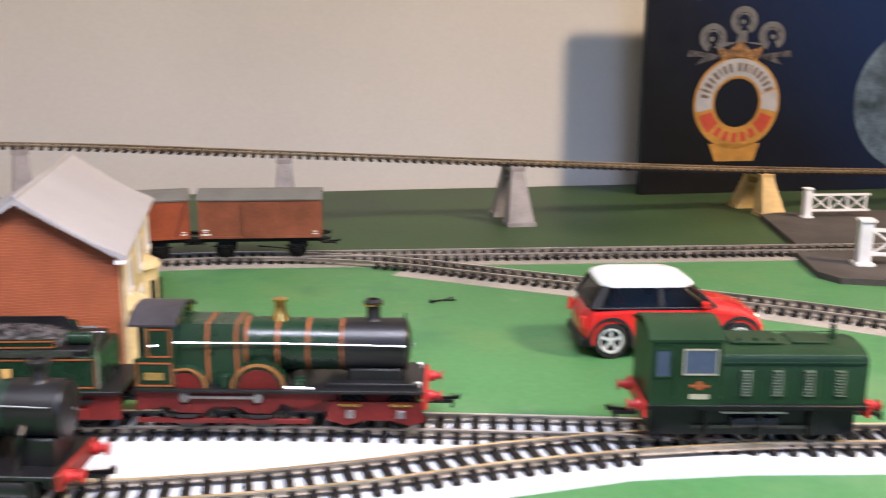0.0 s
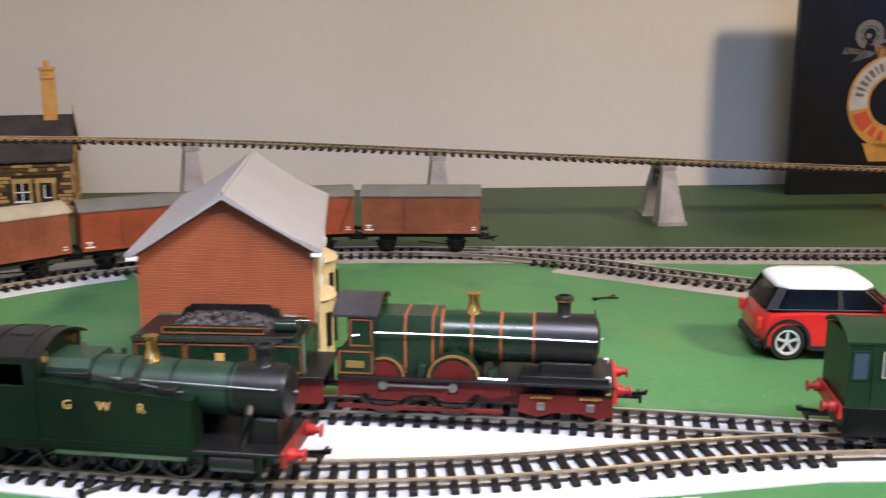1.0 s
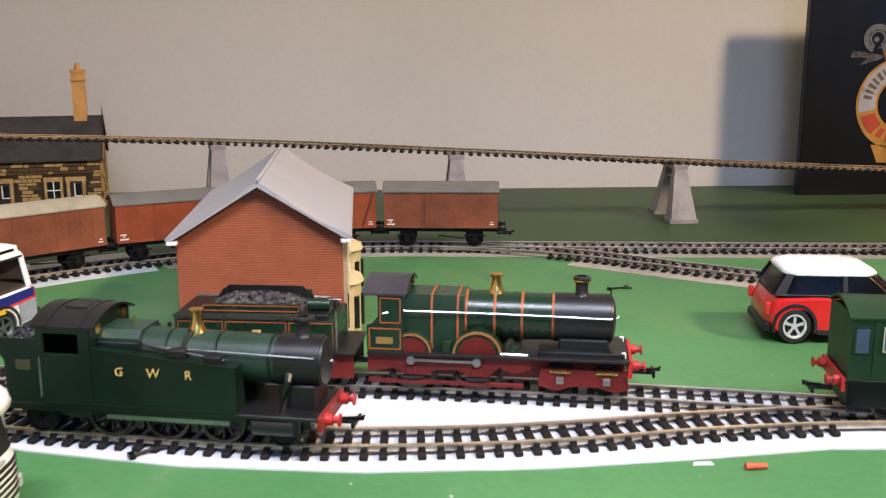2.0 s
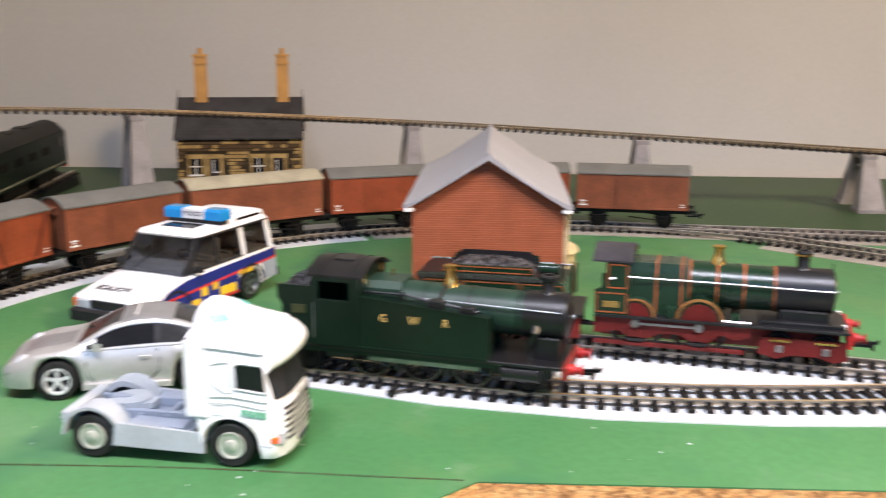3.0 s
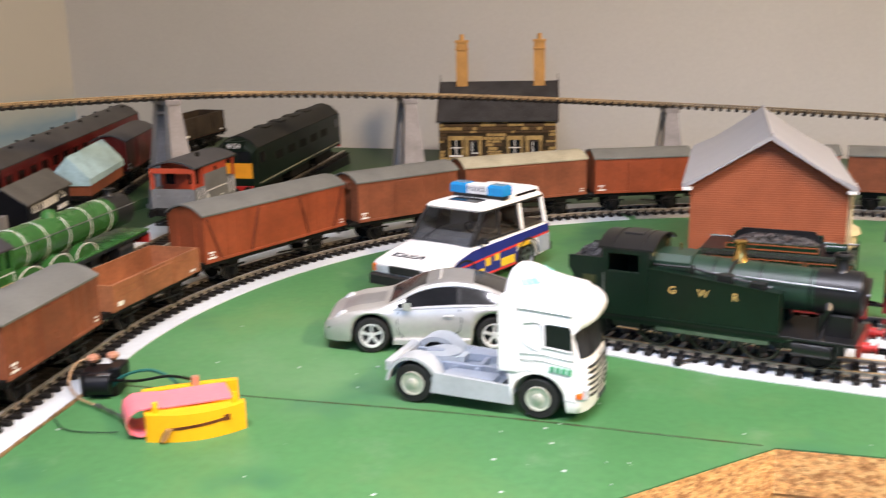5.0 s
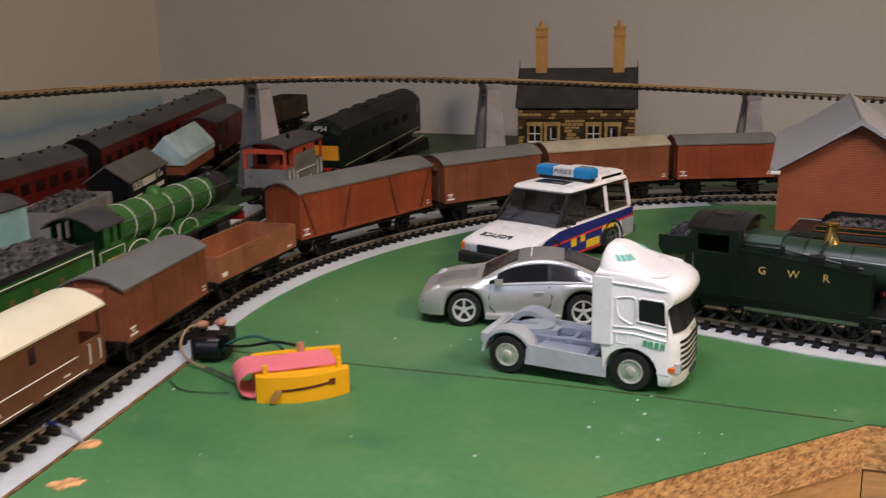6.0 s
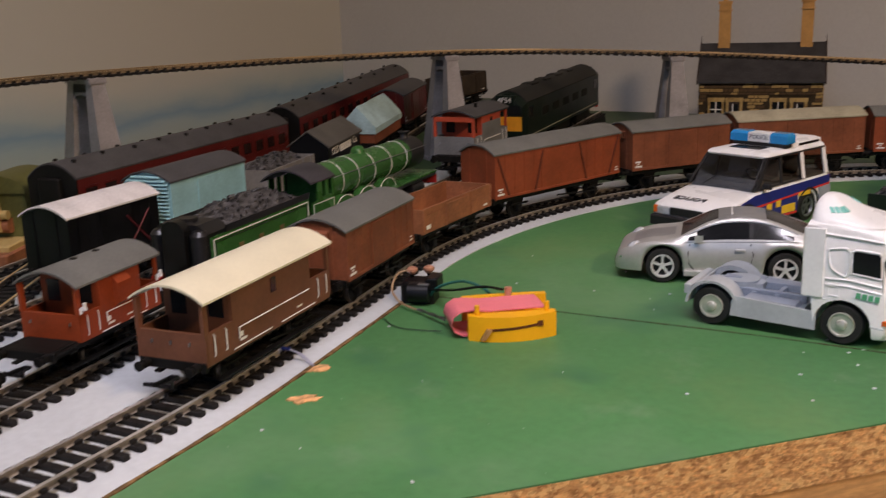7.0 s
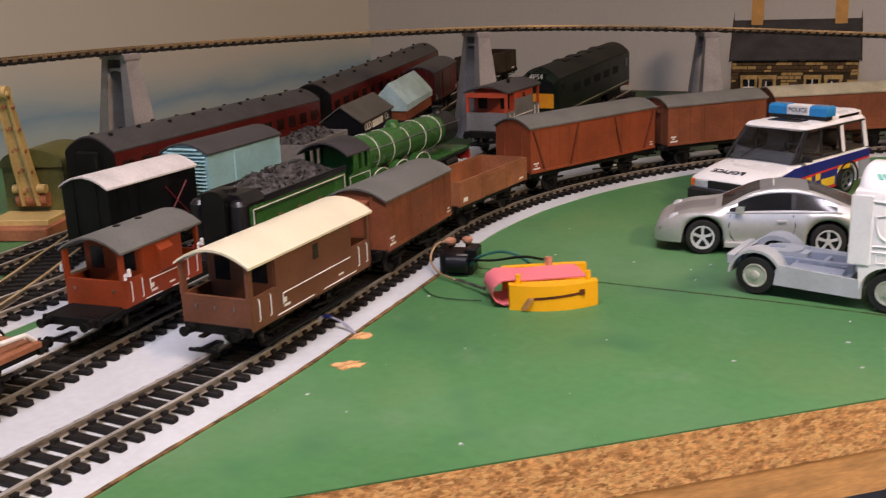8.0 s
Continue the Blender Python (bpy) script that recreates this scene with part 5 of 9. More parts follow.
def lined_tender(m):
    t = thing("tender", "green lined tender heaped with coal behind the express locomotive", "tender", m)
    G, K, R = EXPRESS_GREEN, LOCO_BLACK, INDIAN_RED
    part("running_plate", Bm().box(-0.0430, 0.0430, -0.0170, 0.0170, 0.0150, 0.0162, 0.0002), K, t)
    part("tank", Bm().box(-0.0420, 0.0340, -0.0158, 0.0158, 0.0162, 0.0290, 0.0004), G, t)
    for s in (-1, 1):
        part("frame", Bm().prism([(-0.0420, 0.0150), (0.0420, 0.0150), (0.0420, 0.0050), (-0.0420, 0.0050)], s * 0.0135, s * 0.0150, "y"), R, t)
        part("flare", Bm().prism([(s * 0.0158, 0.0288), (s * 0.0176, 0.0312), (s * 0.0170, 0.0314), (s * 0.0150, 0.0290)], -0.0420, 0.0250, "x"), G, t)
        part("coal_board", Bm().prism([(-0.0300, 0.0312), (0.0180, 0.0312), (0.0170, 0.0350), (-0.0270, 0.0350)], s * 0.0130, s * 0.0138, "y"), G, t)
        lined_panel(t, -0.0290, 0.0170, 0.0318, 0.0345, 0.0139, s, w=0.0005)
        for x0, x1 in ((-0.0405, -0.0190), (-0.0180, 0.0110), (0.0120, 0.0330)):
            lined_panel(t, x0, x1, 0.0172, 0.0282, 0.0159, s, w=0.0005)
        part("crest", Bm().box(-0.0050, -0.0010, s * 0.0160 - 0.0002, s * 0.0160 + 0.0002, 0.0214, 0.0248, 0.0), GOLD_LN, t)
        part("handrail", Bm().tube([(0.0345, s * 0.0164, 0.0175), (0.0345, s * 0.0164, 0.0330)], 0.00035, 6), CHROME, t)
        for x in (-0.026, 0.0, 0.026):
            part("axlebox", Bm().box(x - 0.0020, x + 0.0020, s * 0.0155 - 0.0010, s * 0.0155 + 0.0010, 0.0058, 0.0095, 0.0003), R, t)
            part("spring", Bm().prism([(x - 0.006, 0.0128), (x + 0.006, 0.0128), (x + 0.003, 0.0112), (x - 0.003, 0.0112)], s * 0.0155 - 0.0006, s * 0.0155 + 0.0006, "y"), K, t)
    part("coal_plate", Bm().prism([(-0.0300, 0.0312), (-0.0240, 0.0368), (0.0130, 0.0368), (0.0180, 0.0312)], 0.0118, 0.0126, "y"), K, t)
    part("tank_top", Bm().box(-0.0415, 0.0300, -0.0150, 0.0150, 0.0290, 0.0312, 0.0003), K, t)
    lump_heap(t, "coal", -0.0280, 0.0170, -0.0125, 0.0115, 0.031, 0.0312, 0.0052, 21, 0.0013)
    part("tool_box", Bm().cyl((0.0200, -0.0070, 0.0335), (0.0300, -0.0070, 0.0335), 0.0024, n=14), G, t)
    part("brake_handle", Bm().cyl((0.0330, -0.0100, 0.030), (0.0330, -0.0100, 0.0365), 0.0005, n=6).cyl((0.0300, -0.0100, 0.0365), (0.0360, -0.0100, 0.0365), 0.0004, n=6), CHROME, t)
    wheels(t, (-0.026, 0.0, 0.026), 0.0085)
    part("buffer_beam", Bm().box(-0.0440, -0.0425, -0.0160, 0.0160, 0.0105, 0.0155), RED_BUF, t)
    buffers(t, -0.044, -1, m=K)
    coupling(t, -0.043, -1)
    return t


def apple_green_engine(m):
    t = thing("express_engine", "apple green express steam locomotive with white boiler bands", "locomotive", m, "steam locomotives")
    G, K = APPLE, LOCO_BLACK
    L0, L1 = -0.085, 0.085
    part("running_plate", Bm().box(-0.060, L1, -0.0165, 0.0165, 0.0185, 0.0196, 0.0002), G, t)
    part("frames", Bm().box(L0 + 0.004, L1 - 0.002, -0.0060, 0.0060, 0.007, 0.0185), K, t)
    for s in (-1, 1):
        cab = part("cab_side", Bm().prism([(L0, 0.0160), (-0.060, 0.0160), (-0.060, 0.0400), (-0.0625, 0.0400), (-0.0625, 0.0310), (-0.0665, 0.0310), (-0.0665, 0.0400), (-0.0695, 0.0400), (-0.0695, 0.0310), (-0.0735, 0.0310), (-0.0735, 0.0400), (-0.0785, 0.0400), (-0.0785, 0.0300), (L0, 0.0290)], s * 0.0150, s * 0.0158, "y"), G, t)
        lined_panel(cab, L0 + 0.001, -0.061, 0.0170, 0.0285, 0.0159, s, WHITE_LN)
        part("number", Bm().box(-0.0780, -0.0755, s * 0.0160 - 0.0002, s * 0.0160 + 0.0002, 0.0205, 0.0235).box(-0.0740, -0.0715, s * 0.0160 - 0.0002, s * 0.0160 + 0.0002, 0.0205, 0.0235).box(-0.0700, -0.0675, s * 0.0160 - 0.0002, s * 0.0160 + 0.0002, 0.0205, 0.0235).box(-0.0660, -0.0635, s * 0.0160 - 0.0002, s * 0.0160 + 0.0002, 0.0205, 0.0235), GOLD_LN, cab)
        part("valance", Bm().box(-0.060, L1 - 0.002, s * 0.0160 - 0.0004, s * 0.0160 + 0.0004, 0.0165, 0.0186), K, t)
        part("handrail", Bm().tube([(-0.060, s * 0.0122, 0.0380), (0.078, s * 0.0122, 0.0380)], 0.0003, 6), STEEL, t)
        part("coupling_rod", Bm().box(-0.045, 0.010, s * 0.0128 - 0.0005, s * 0.0128 + 0.0005, 0.0105, 0.0122), STEEL, t)
        part("cylinder", Bm().cyl((0.044, s * 0.0130, 0.0125), (0.062, s * 0.0130, 0.0125), 0.0042, n=16), K, t)
        for x in (-0.044, -0.016, 0.012):
            n = 14
            def half(rr):
                return [(x + rr * math.cos(math.pi * i / n), 0.0194 + rr * 0.6 * math.sin(math.pi * i / n)) for i in range(n + 1)]
            sp = part("splasher", Bm().prism(half(0.0118), s * 0.0090, s * 0.0140, "y"), G, t)
            part("splasher_rim", Bm().prism(half(0.0119) + half(0.0111)[::-1], s * 0.0139, s * 0.0143, "y"), WHITE_LN, sp)
    part("cab_front", Bm().prism([(-0.015, 0.0196), (0.015, 0.0196), (0.015, 0.040), (0.007, 0.0455), (-0.007, 0.0455), (-0.015, 0.040)], -0.0608, -0.0600, "x"), G, t)
    part("cab_floor", Bm().box(L0, -0.061, -0.0149, 0.0149, 0.0160, 0.0185), INSIDE_DK, t)
    part("cab_roof", curved_roof(L0 - 0.001, -0.0585, 0.0160, 0.0398, 0.0066), CAB_ROOF, t)
    boiler(t, -0.060, 0.058, 0.0335, 0.0116, G, 0.0104)
    boiler(t, 0.0575, 0.0785, 0.0332, 0.0108, K, name="smokebox")
    smokebox_front(t, 0.0785, 0.0332, 0.0108)
    bands(t, (-0.040, -0.020, 0.002, 0.026, 0.050), 0.0335, (0.0114, 0.0112, 0.0110, 0.0108, 0.0106), WHITE_LN, 0.00035)
    part("dome", Bm().lathe([(0.0052, -0.0014), (0.0045, 0.0004), (0.0040, 0.0022), (0.0026, 0.0034), (0.0006, 0.0038)], (0.000, 0, 0.0446), n=20), G, t)
    chimney(t, 0.0680, 0.0435, 0.0050)
    for x in (-0.044, -0.016, 0.012):
        big_wheel(t, x, 0.0130, G)
    wheels(t, (0.046, 0.068, -0.072), 0.0065)
    part("buffer_beam", Bm().box(L1 - 0.001, L1 + 0.001, -0.016, 0.016, 0.0105, 0.0165), RED_BUF, t)
    buffers(t, L1, 1)
    coupling(t, L1, 1)
    return t


def apple_green_tender(m):
    t = thing("tender", "apple green tender with white lining and heaped coal", "tender", m)
    G, K = APPLE, LOCO_BLACK
    L = 0.092
    part("chassis", Bm().box(-L / 2, L / 2, -0.0140, 0.0140, 0.0060, 0.0150, 0.0003), K, t)
    for s in (-1, 1):
        sd = part("side_sheet", Bm().prism([(-L / 2, 0.0150), (L / 2, 0.0150), (L / 2, 0.0330), (-L / 2, 0.0330)], s * 0.0158, s * 0.0166, "y"), G, t)
        lined_panel(sd, -L / 2 + 0.0015, L / 2 - 0.0015, 0.0165, 0.0318, 0.0167, s, WHITE_LN, 0.00055)
        lined_panel(sd, -L / 2 + 0.0030, L / 2 - 0.0030, 0.0180, 0.0303, 0.0167, s, LOCO_BLACK, 0.0004)
        part("coal_rail", Bm().prism([(s * 0.0166, 0.0330), (s * 0.0172, 0.0365), (s * 0.0164, 0.0365), (s * 0.0158, 0.0330)], -L / 2 + 0.012, L / 2, "x"), K, t)
        for i, x in enumerate((-0.022, -0.004, 0.016)):
            part("crest", Bm().box(x - 0.0018, x + 0.0018, s * 0.0168 - 0.0002, s * 0.0168 + 0.0002, 0.0228, 0.0254), mat("dull_gold_print", (0.16, 0.10, 0.03), 0.5), sd)
        for x in (-0.030, -0.010, 0.010, 0.030):
            part("axlebox", Bm().box(x - 0.0020, x + 0.0020, s * 0.0140 - 0.0012, s * 0.0140 + 0.0012, 0.0050, 0.0090, 0.0003), K, t)
        part("handrail", Bm().tube([(-L / 2 - 0.0006, s * 0.0150, 0.0165), (-L / 2 - 0.0012, s * 0.0150, 0.0300)], 0.0003, 6), WHITE_LN, t)
    part("tank", Bm().box(-L / 2 + 0.0002, L / 2 - 0.0002, -0.0157, 0.0157, 0.0150, 0.0325), K, t)
    part("rear_tank", Bm().prism([(-0.0152, 0.0150), (0.0152, 0.0150), (0.0152, 0.0345), (0.010, 0.0385), (-0.010, 0.0385), (-0.0152, 0.0345)], -L / 2 - 0.0006, -L / 2 + 0.016, "x"), K, t)
    gang = [(-0.0062, 0.0120), (0.0062, 0.0120)] + [(0.0062 * math.cos(math.pi * i / 10), 0.0360 + 0.0050 * math.sin(math.pi * i / 10)) for i in range(11)]
    part("gangway", Bm().prism(gang, -L / 2 - 0.0060, -L / 2 - 0.0006, "x"), mat("gangway_rubber", (0.006, 0.006, 0.006), 0.22, 0, 0.2, 60), t, "shiny black rubber corridor connection")
    for s in (-1, 1):
        part("tank_shoulder", Bm().lathe([(0.0048, 0.0), (0.0046, 0.0175), (0.0030, 0.0195), (0.0008, 0.0200)], (-L / 2 - 0.0004, s * 0.0108, 0.0165), n=16), K, t)
    part("filler", Bm().cyl((-L / 2 + 0.007, 0, 0.0380), (-L / 2 + 0.007, 0, 0.0402), 0.0042, n=18), K, t)
    lump_heap(t, "coal", -L / 2 + 0.016, L / 2 - 0.002, -0.0155, 0.0155, 0.0325, 0.0335, 0.0085, 31, 0.0019)
    wheels(t, (-0.030, -0.010, 0.010, 0.030), 0.0072)
    part("buffer_beam", Bm().box(-L / 2 - 0.0015, -L / 2, -0.016, 0.016, 0.0095, 0.0155), K, t)
    buffers(t, -L / 2 - 0.0015, -1, m=RED_BUF)
    coupling(t, -L / 2, -1)
    return t


def diesel_shunter(m):
    t = thing("diesel_shunter", "small dark green diesel shunter with red buffers and louvred bonnet", "locomotive", m)
    G = DIESEL_GREEN
    W = 0.0160
    part("footplate", Bm().box(-0.0460, 0.0460, -0.0162, 0.0162, 0.0148, 0.0166, 0.0003), BLACK_PL, t)
    part("frames", Bm().box(-0.043, 0.043, -0.0115, 0.0115, 0.0040, 0.0148, 0.0004), BLACK_PL, t)
    cab = part("cab", arc_body(0.0292, 2 * W, 0.0166, 0.0400, 0.0018), G, t)
    cab.location.x = -0.0304
    part("cab_roof", arc_roof(0.0292, 2 * W, 0.0400, 0.0046, over=0.0004, over_end=0.0010), G, t).location.x = -0.0304
    n = 10
    hood = [(-0.0148, 0.0166), (0.0148, 0.0166), (0.0148, 0.0325)] + [(0.0148 * math.cos(math.pi * i / n) if abs(math.cos(math.pi * i / n)) < 0.9 else 0.0140 * (1 if i < n / 2 else -1), 0.0330 + 0.0042 * math.sin(math.pi * i / n)) for i in range(1, n)] + [(-0.0148, 0.0325)]
    part("bonnet", Bm().prism(hood, -0.0158, 0.0445, "x"), G, t)
    part("bonnet_front", Bm().prism([(y * 0.96, 0.0166 + (z - 0.0166) * 0.98) for y, z in hood], 0.0445, 0.0455, "x"), G, t)
    for s in (-1, 1):
        for x0, x1, m_ in ((-0.0428, -0.0372, PANE_BLUE), (-0.0310, -0.0180, PANE_BLUE)):
            w = part("cab_window", Bm().box(x0, x1, s * W - 0.0002, s * W + 0.0002, 0.0275 if x0 < -0.04 else 0.0285, 0.0370), m_, t, "blue-tinted pane")
            fr = Bm()
            zl = 0.0275 if x0 < -0.04 else 0.0285
            for a, c, d, e in ((x0 - 0.0006, x1 + 0.0006, zl - 0.0006, zl), (x0 - 0.0006, x1 + 0.0006, 0.0370, 0.0376), (x0 - 0.0006, x0, zl, 0.0370), (x1, x1 + 0.0006, zl, 0.0370)):
                fr.box(a, c, s * W - 0.0004, s * W + 0.0004, d, e)
            part("window_frame", fr, CREAM_LN if x0 > -0.04 else G, w)
        part("door_edge", Bm().box(-0.0448, -0.0350, s * W - 0.0002, s * W + 0.0003, 0.0390, 0.0394).box(-0.0352, -0.0348, s * W - 0.0002, s * W + 0.0003, 0.0168, 0.0394), G, t)
        part("crest", Bm().cyl((-0.0245, s * W, 0.0240), (-0.0245, s * (W + 0.0003), 0.0240), 0.0017, n=14).box(-0.0285, -0.0205, s * (W + 0.0001) - 0.0002, s * (W + 0.0001) + 0.0002, 0.0234, 0.0243), ORANGE_LN, t)
        part("number", Bm().box(-0.0285, -0.0205, s * (W + 0.0001) - 0.0002, s * (W + 0.0001) + 0.0002, 0.0190, 0.0208), CREAM_LN, t)
        for k in range(4):
            x = -0.0050 + k * 0.0130
            lv = part("louvre_panel", Bm().box(x - 0.0026, x + 0.0026, s * 0.0148 - 0.0002, s * 0.0148 + 0.0003, 0.0195, 0.0300), G, t)
            b = Bm()
            for j in range(9):
                z = 0.0200 + j * 0.00110
                b.prism([(s * 0.0150, z), (s * 0.0158, z + 0.0001), (s * 0.0150, z + 0.0008)], x - 0.0022, x + 0.0022, "x")
            part("slats", b, mat("louvre_green", (0.020, 0.050, 0.020), 0.4, 0, 0.1, 60), lv)
        part("skirt_bar", Bm().box(-0.0150, 0.0120, s * 0.0164 - 0.0003, s * 0.0164 + 0.0003, 0.0138, 0.0143), STEEL, t)
        part("hood_rail", Bm().box(-0.0155, 0.0440, s * 0.0150 - 0.0003, s * 0.0150 + 0.0003, 0.0318, 0.0324), G, t)
        part("step", Bm().box(0.0380, 0.0440, s * 0.0150 - 0.0015, s * 0.0150 + 0.0015, 0.0040, 0.0050).box(-0.0440, -0.0380, s * 0.0150 - 0.0015, s * 0.0150 + 0.0015, 0.0040, 0.0050), BLACK_PL, t)
        rail = Bm()
        handrail(rail, [(-0.0140, s * 0.0150, 0.0345), (-0.0140, s * 0.0156, 0.0352), (0.0430, s * 0.0156, 0.0352), (0.0430, s * 0.0150, 0.0345)], 0.00022)
        part("handrail", rail, G, t)
        for x in (-0.0352, -0.0155):
            bar = Bm()
            handrail(bar, [(x, s * W, 0.0195), (x, s * (W + 0.0008), 0.0200), (x, s * (W + 0.0008), 0.0330), (x, s * W, 0.0335)], 0.00022)
            part("grab_rail", bar, G, t)
        for x in (0.0012, 0.0146, 0.0280):
            part("bonnet_joint", Bm().box(x - 0.0002, x + 0.0002, s * 0.0148 - 0.0003, s * 0.0148 + 0.0003, 0.0170, 0.0318), G, t)
        for x in (-0.0200, 0.0020, 0.0240):
            part("hanger", Bm().box(x - 0.0010, x + 0.0010, s * 0.0135 - 0.0012, s * 0.0135 + 0.0012, 0.0045, 0.0148, 0.0002), BLACK_PL, t)
        part("side_rod", Bm().box(-0.026, 0.026, s * 0.0122 - 0.0004, s * 0.0122 + 0.0004, 0.0066, 0.0078), LOCO_RIM, t)
        part("air_tank", Bm().cyl((-0.010, s * 0.0125, 0.0092), (0.010, s * 0.0125, 0.0092), 0.0022, n=12), BLACK_PL, t)
        part("buffer_beam", Bm().box(s * 0.0465 - 0.0008, s * 0.0465 + 0.0008, -0.0160, 0.0160, 0.0120, 0.0172), RED_BUF, t)
        buffers(t, s * 0.047, s, y=0.0110, z=0.0152, m=RED_BUF, r=0.0022, shank=0.0017)
        coupling(t, s * 0.0465, s)
        part("bonnet_lamp", Bm().cyl((0.0455, s * 0.008, 0.030), (0.0462, s * 0.008, 0.030), 0.0012, n=10), CREAM_LN, t)
    part("exhaust_stack", Bm().cyl((0.0355, 0.0, 0.0370), (0.0355, 0.0, 0.0425), 0.0013, 0.0011, n=12), G, t)
    part("bonnet_hatch", Bm().box(-0.010, 0.012, -0.0075, 0.0075, 0.0370, 0.0378, 0.0003), G, t)
    part("bonnet_hatch", Bm().box(0.016, 0.031, -0.0065, 0.0065, 0.0369, 0.0376, 0.0003), G, t)
    for x in (-0.006, 0.001, 0.008):
        part("filler_cap", Bm().cyl((x, -0.0052, 0.0377), (x, -0.0052, 0.0388), 0.0010, n=10), G, t)
    for x in (-0.026, 0.0, 0.026):
        big_wheel(t, x, 0.0075, BLACK_PL)
    return t


def line_diesel(m):
    t = thing("diesel_locomotive", "long dark green diesel locomotive with yellow warning panel", "locomotive", m)
    L, W = 0.232, 0.0345
    z0, z1, rise = 0.0130, 0.0450, 0.0095
    part("body", arc_body(L - 0.016, W, z0, z1, rise - 0.0003), DIESEL_DARK, t)
    part("roof", arc_roof(L - 0.016, W, z1, rise, over=0.0001, over_end=0), DIESEL_ROOF, t)
    for s in (-1, 1):
        def ring(x, k, dz):
            w = W / 2 * k
            n = 10
            return [(x, -w, z0), (x, w, z0)] + [(x, w - 2 * w * i / n, z1 - dz + (rise - dz) * (1 - (2 * i / n - 1) ** 2)) for i in range(n + 1)]
        nose = Bm().loft([ring(s * (L / 2 - 0.008), 1.0, 0.0), ring(s * (L / 2 - 0.003), 0.97, 0.0008), ring(s * (L / 2 - 0.0), 0.90, 0.0030)])
        cab = part("cab_front", nose, DIESEL_DARK, t)
        part("warning_panel", Bm().box(s * (L / 2 + 0.0001) - 0.0003, s * (L / 2 + 0.0001) + 0.0003, -0.0150, 0.0150, 0.0215, 0.0340), YELLOW_P, cab, "yellow warning panel")
        for k in (-1, 1):
            part("windscreen", Bm().box(s * (L / 2 + 0.0001) - 0.0003, s * (L / 2 + 0.0001) + 0.0003, k * 0.0085 - 0.0052, k * 0.0085 + 0.0052, 0.0355, 0.0435), GLASS_DK, cab)
            part("side_window", Bm().box(s * (L / 2 - 0.017) - 0.005, s * (L / 2 - 0.017) + 0.005, k * W / 2 - 0.0003, k * W / 2 + 0.0003, 0.0320, 0.0410), GLASS_DK, t)
        part("headcode_box", Bm().box(s * (L / 2 - 0.004) - 0.005, s * (L / 2 - 0.004) + 0.005, -0.0085, 0.0085, 0.0440, 0.0520, 0.0006), DIESEL_DARK, cab)
        part("buffer_beam", Bm().box(s * (L / 2 + 0.0006) - 0.0008, s * (L / 2 + 0.0006) + 0.0008, -0.015, 0.015, 0.0095, 0.0150), RED_BUF, t)
        buffers(t, s * (L / 2 + 0.001), s)
        coupling(t, s * L / 2, s)
        part("bogie", Bm().box(s * L * 0.30 - 0.024, s * L * 0.30 + 0.024, -0.0130, 0.0130, 0.0040, 0.0115, 0.0006), UNDER, t)
        wheels(t, (s * L * 0.30 - 0.017, s * L * 0.30 + 0.017), 0.0070)
        part("waist_line", Bm().box(-L / 2 + 0.009, L / 2 - 0.009, s * W / 2 - 0.0002, s * W / 2 + 0.0002, 0.0155, 0.0163), CREAM_LN, t)
        for i in range(5):
            x = -0.06 + i * 0.03
            part("side_grille", Bm().box(x - 0.009, x + 0.009, s * W / 2 - 0.0002, s * W / 2 + 0.0003, 0.0290, 0.0360), UNDER, t)
    text_bm("4P54", 0.0062, Matrix.Translation((-L / 2 - 0.0014, 0, 0.0482)) @ Matrix.Rotation(radians(-90), 4, "Z") @ Matrix.Rotation(radians(90), 4, "X"), t, WHITE_LN, "headcode")
    part("fuel_tank", Bm().box(-0.025, 0.025, -0.0135, 0.0135, 0.0045, 0.0130, 0.0008), UNDER, t)
    for i in range(4):
        part("roof_vent", Bm().box(-0.06 + i * 0.035, -0.045 + i * 0.035, -0.006, 0.006, 0.0540, 0.0558, 0.0003), DIESEL_ROOF, t)
    return t


LC, LT = lines(CITY, 0.002), lines(TANK, 0.002)


def along_x(L, x):
    return 0.002 * next(i for i, (p, d) in enumerate(L) if p.x >= x)


tank_engine(on(LT, along_x(LT, -0.1625)))
express_engine(on(LC, along_x(LC, -0.034)) @ Matrix.Diagonal((1, 1, 1.045, 1)))
lined_tender(on(LC, along_x(LC, -0.1375)) @ Matrix.Diagonal((0.95, 1, 1.10, 1)))
diesel_shunter(pose(0.1515, 0.3775, RAIL_Z, 0, 0, -2.0) @ Matrix.Diagonal((0.925, 1, 1.075, 1)))
apple_green_tender(on(LS, along(LS, 0.157)))
apple_green_engine(on(LS, along(LS, 0.288)))
line_diesel(on(LS, along(LS, 0.660)))


# ---- toy road vehicles ----
CAR_RED = mat("toy_car_red", (0.60, 0.022, 0.020), 0.22, 0, 0.05, 40, coat=0.5)
TOY_WHITE = mat("toy_car_white", (0.86, 0.86, 0.86), 0.28, 0, 0.03, 40, coat=0.3)
SILVER = mat("toy_car_silver", (0.54, 0.54, 0.52), 0.38, 0.5, 0.04, 60)
# same silver on roof and bonnet, their shading put into a darker colour
SILVER_SHADED = mat("toy_car_silver_shaded", (0.38, 0.385, 0.39), 0.30, 0.55, 0.06, 60)
TYRE = mat("tyre_rubber", (0.018, 0.018, 0.018), 0.6, 0, 0.15, 90)
PANE_CAR = pane_mat("tinted_car_pane", (0.38, 0.37, 0.37), 0.25, 1.22)
PANE_SCREEN = pane_mat("clear_car_pane", (0.80, 0.81, 0.82), 0.1)
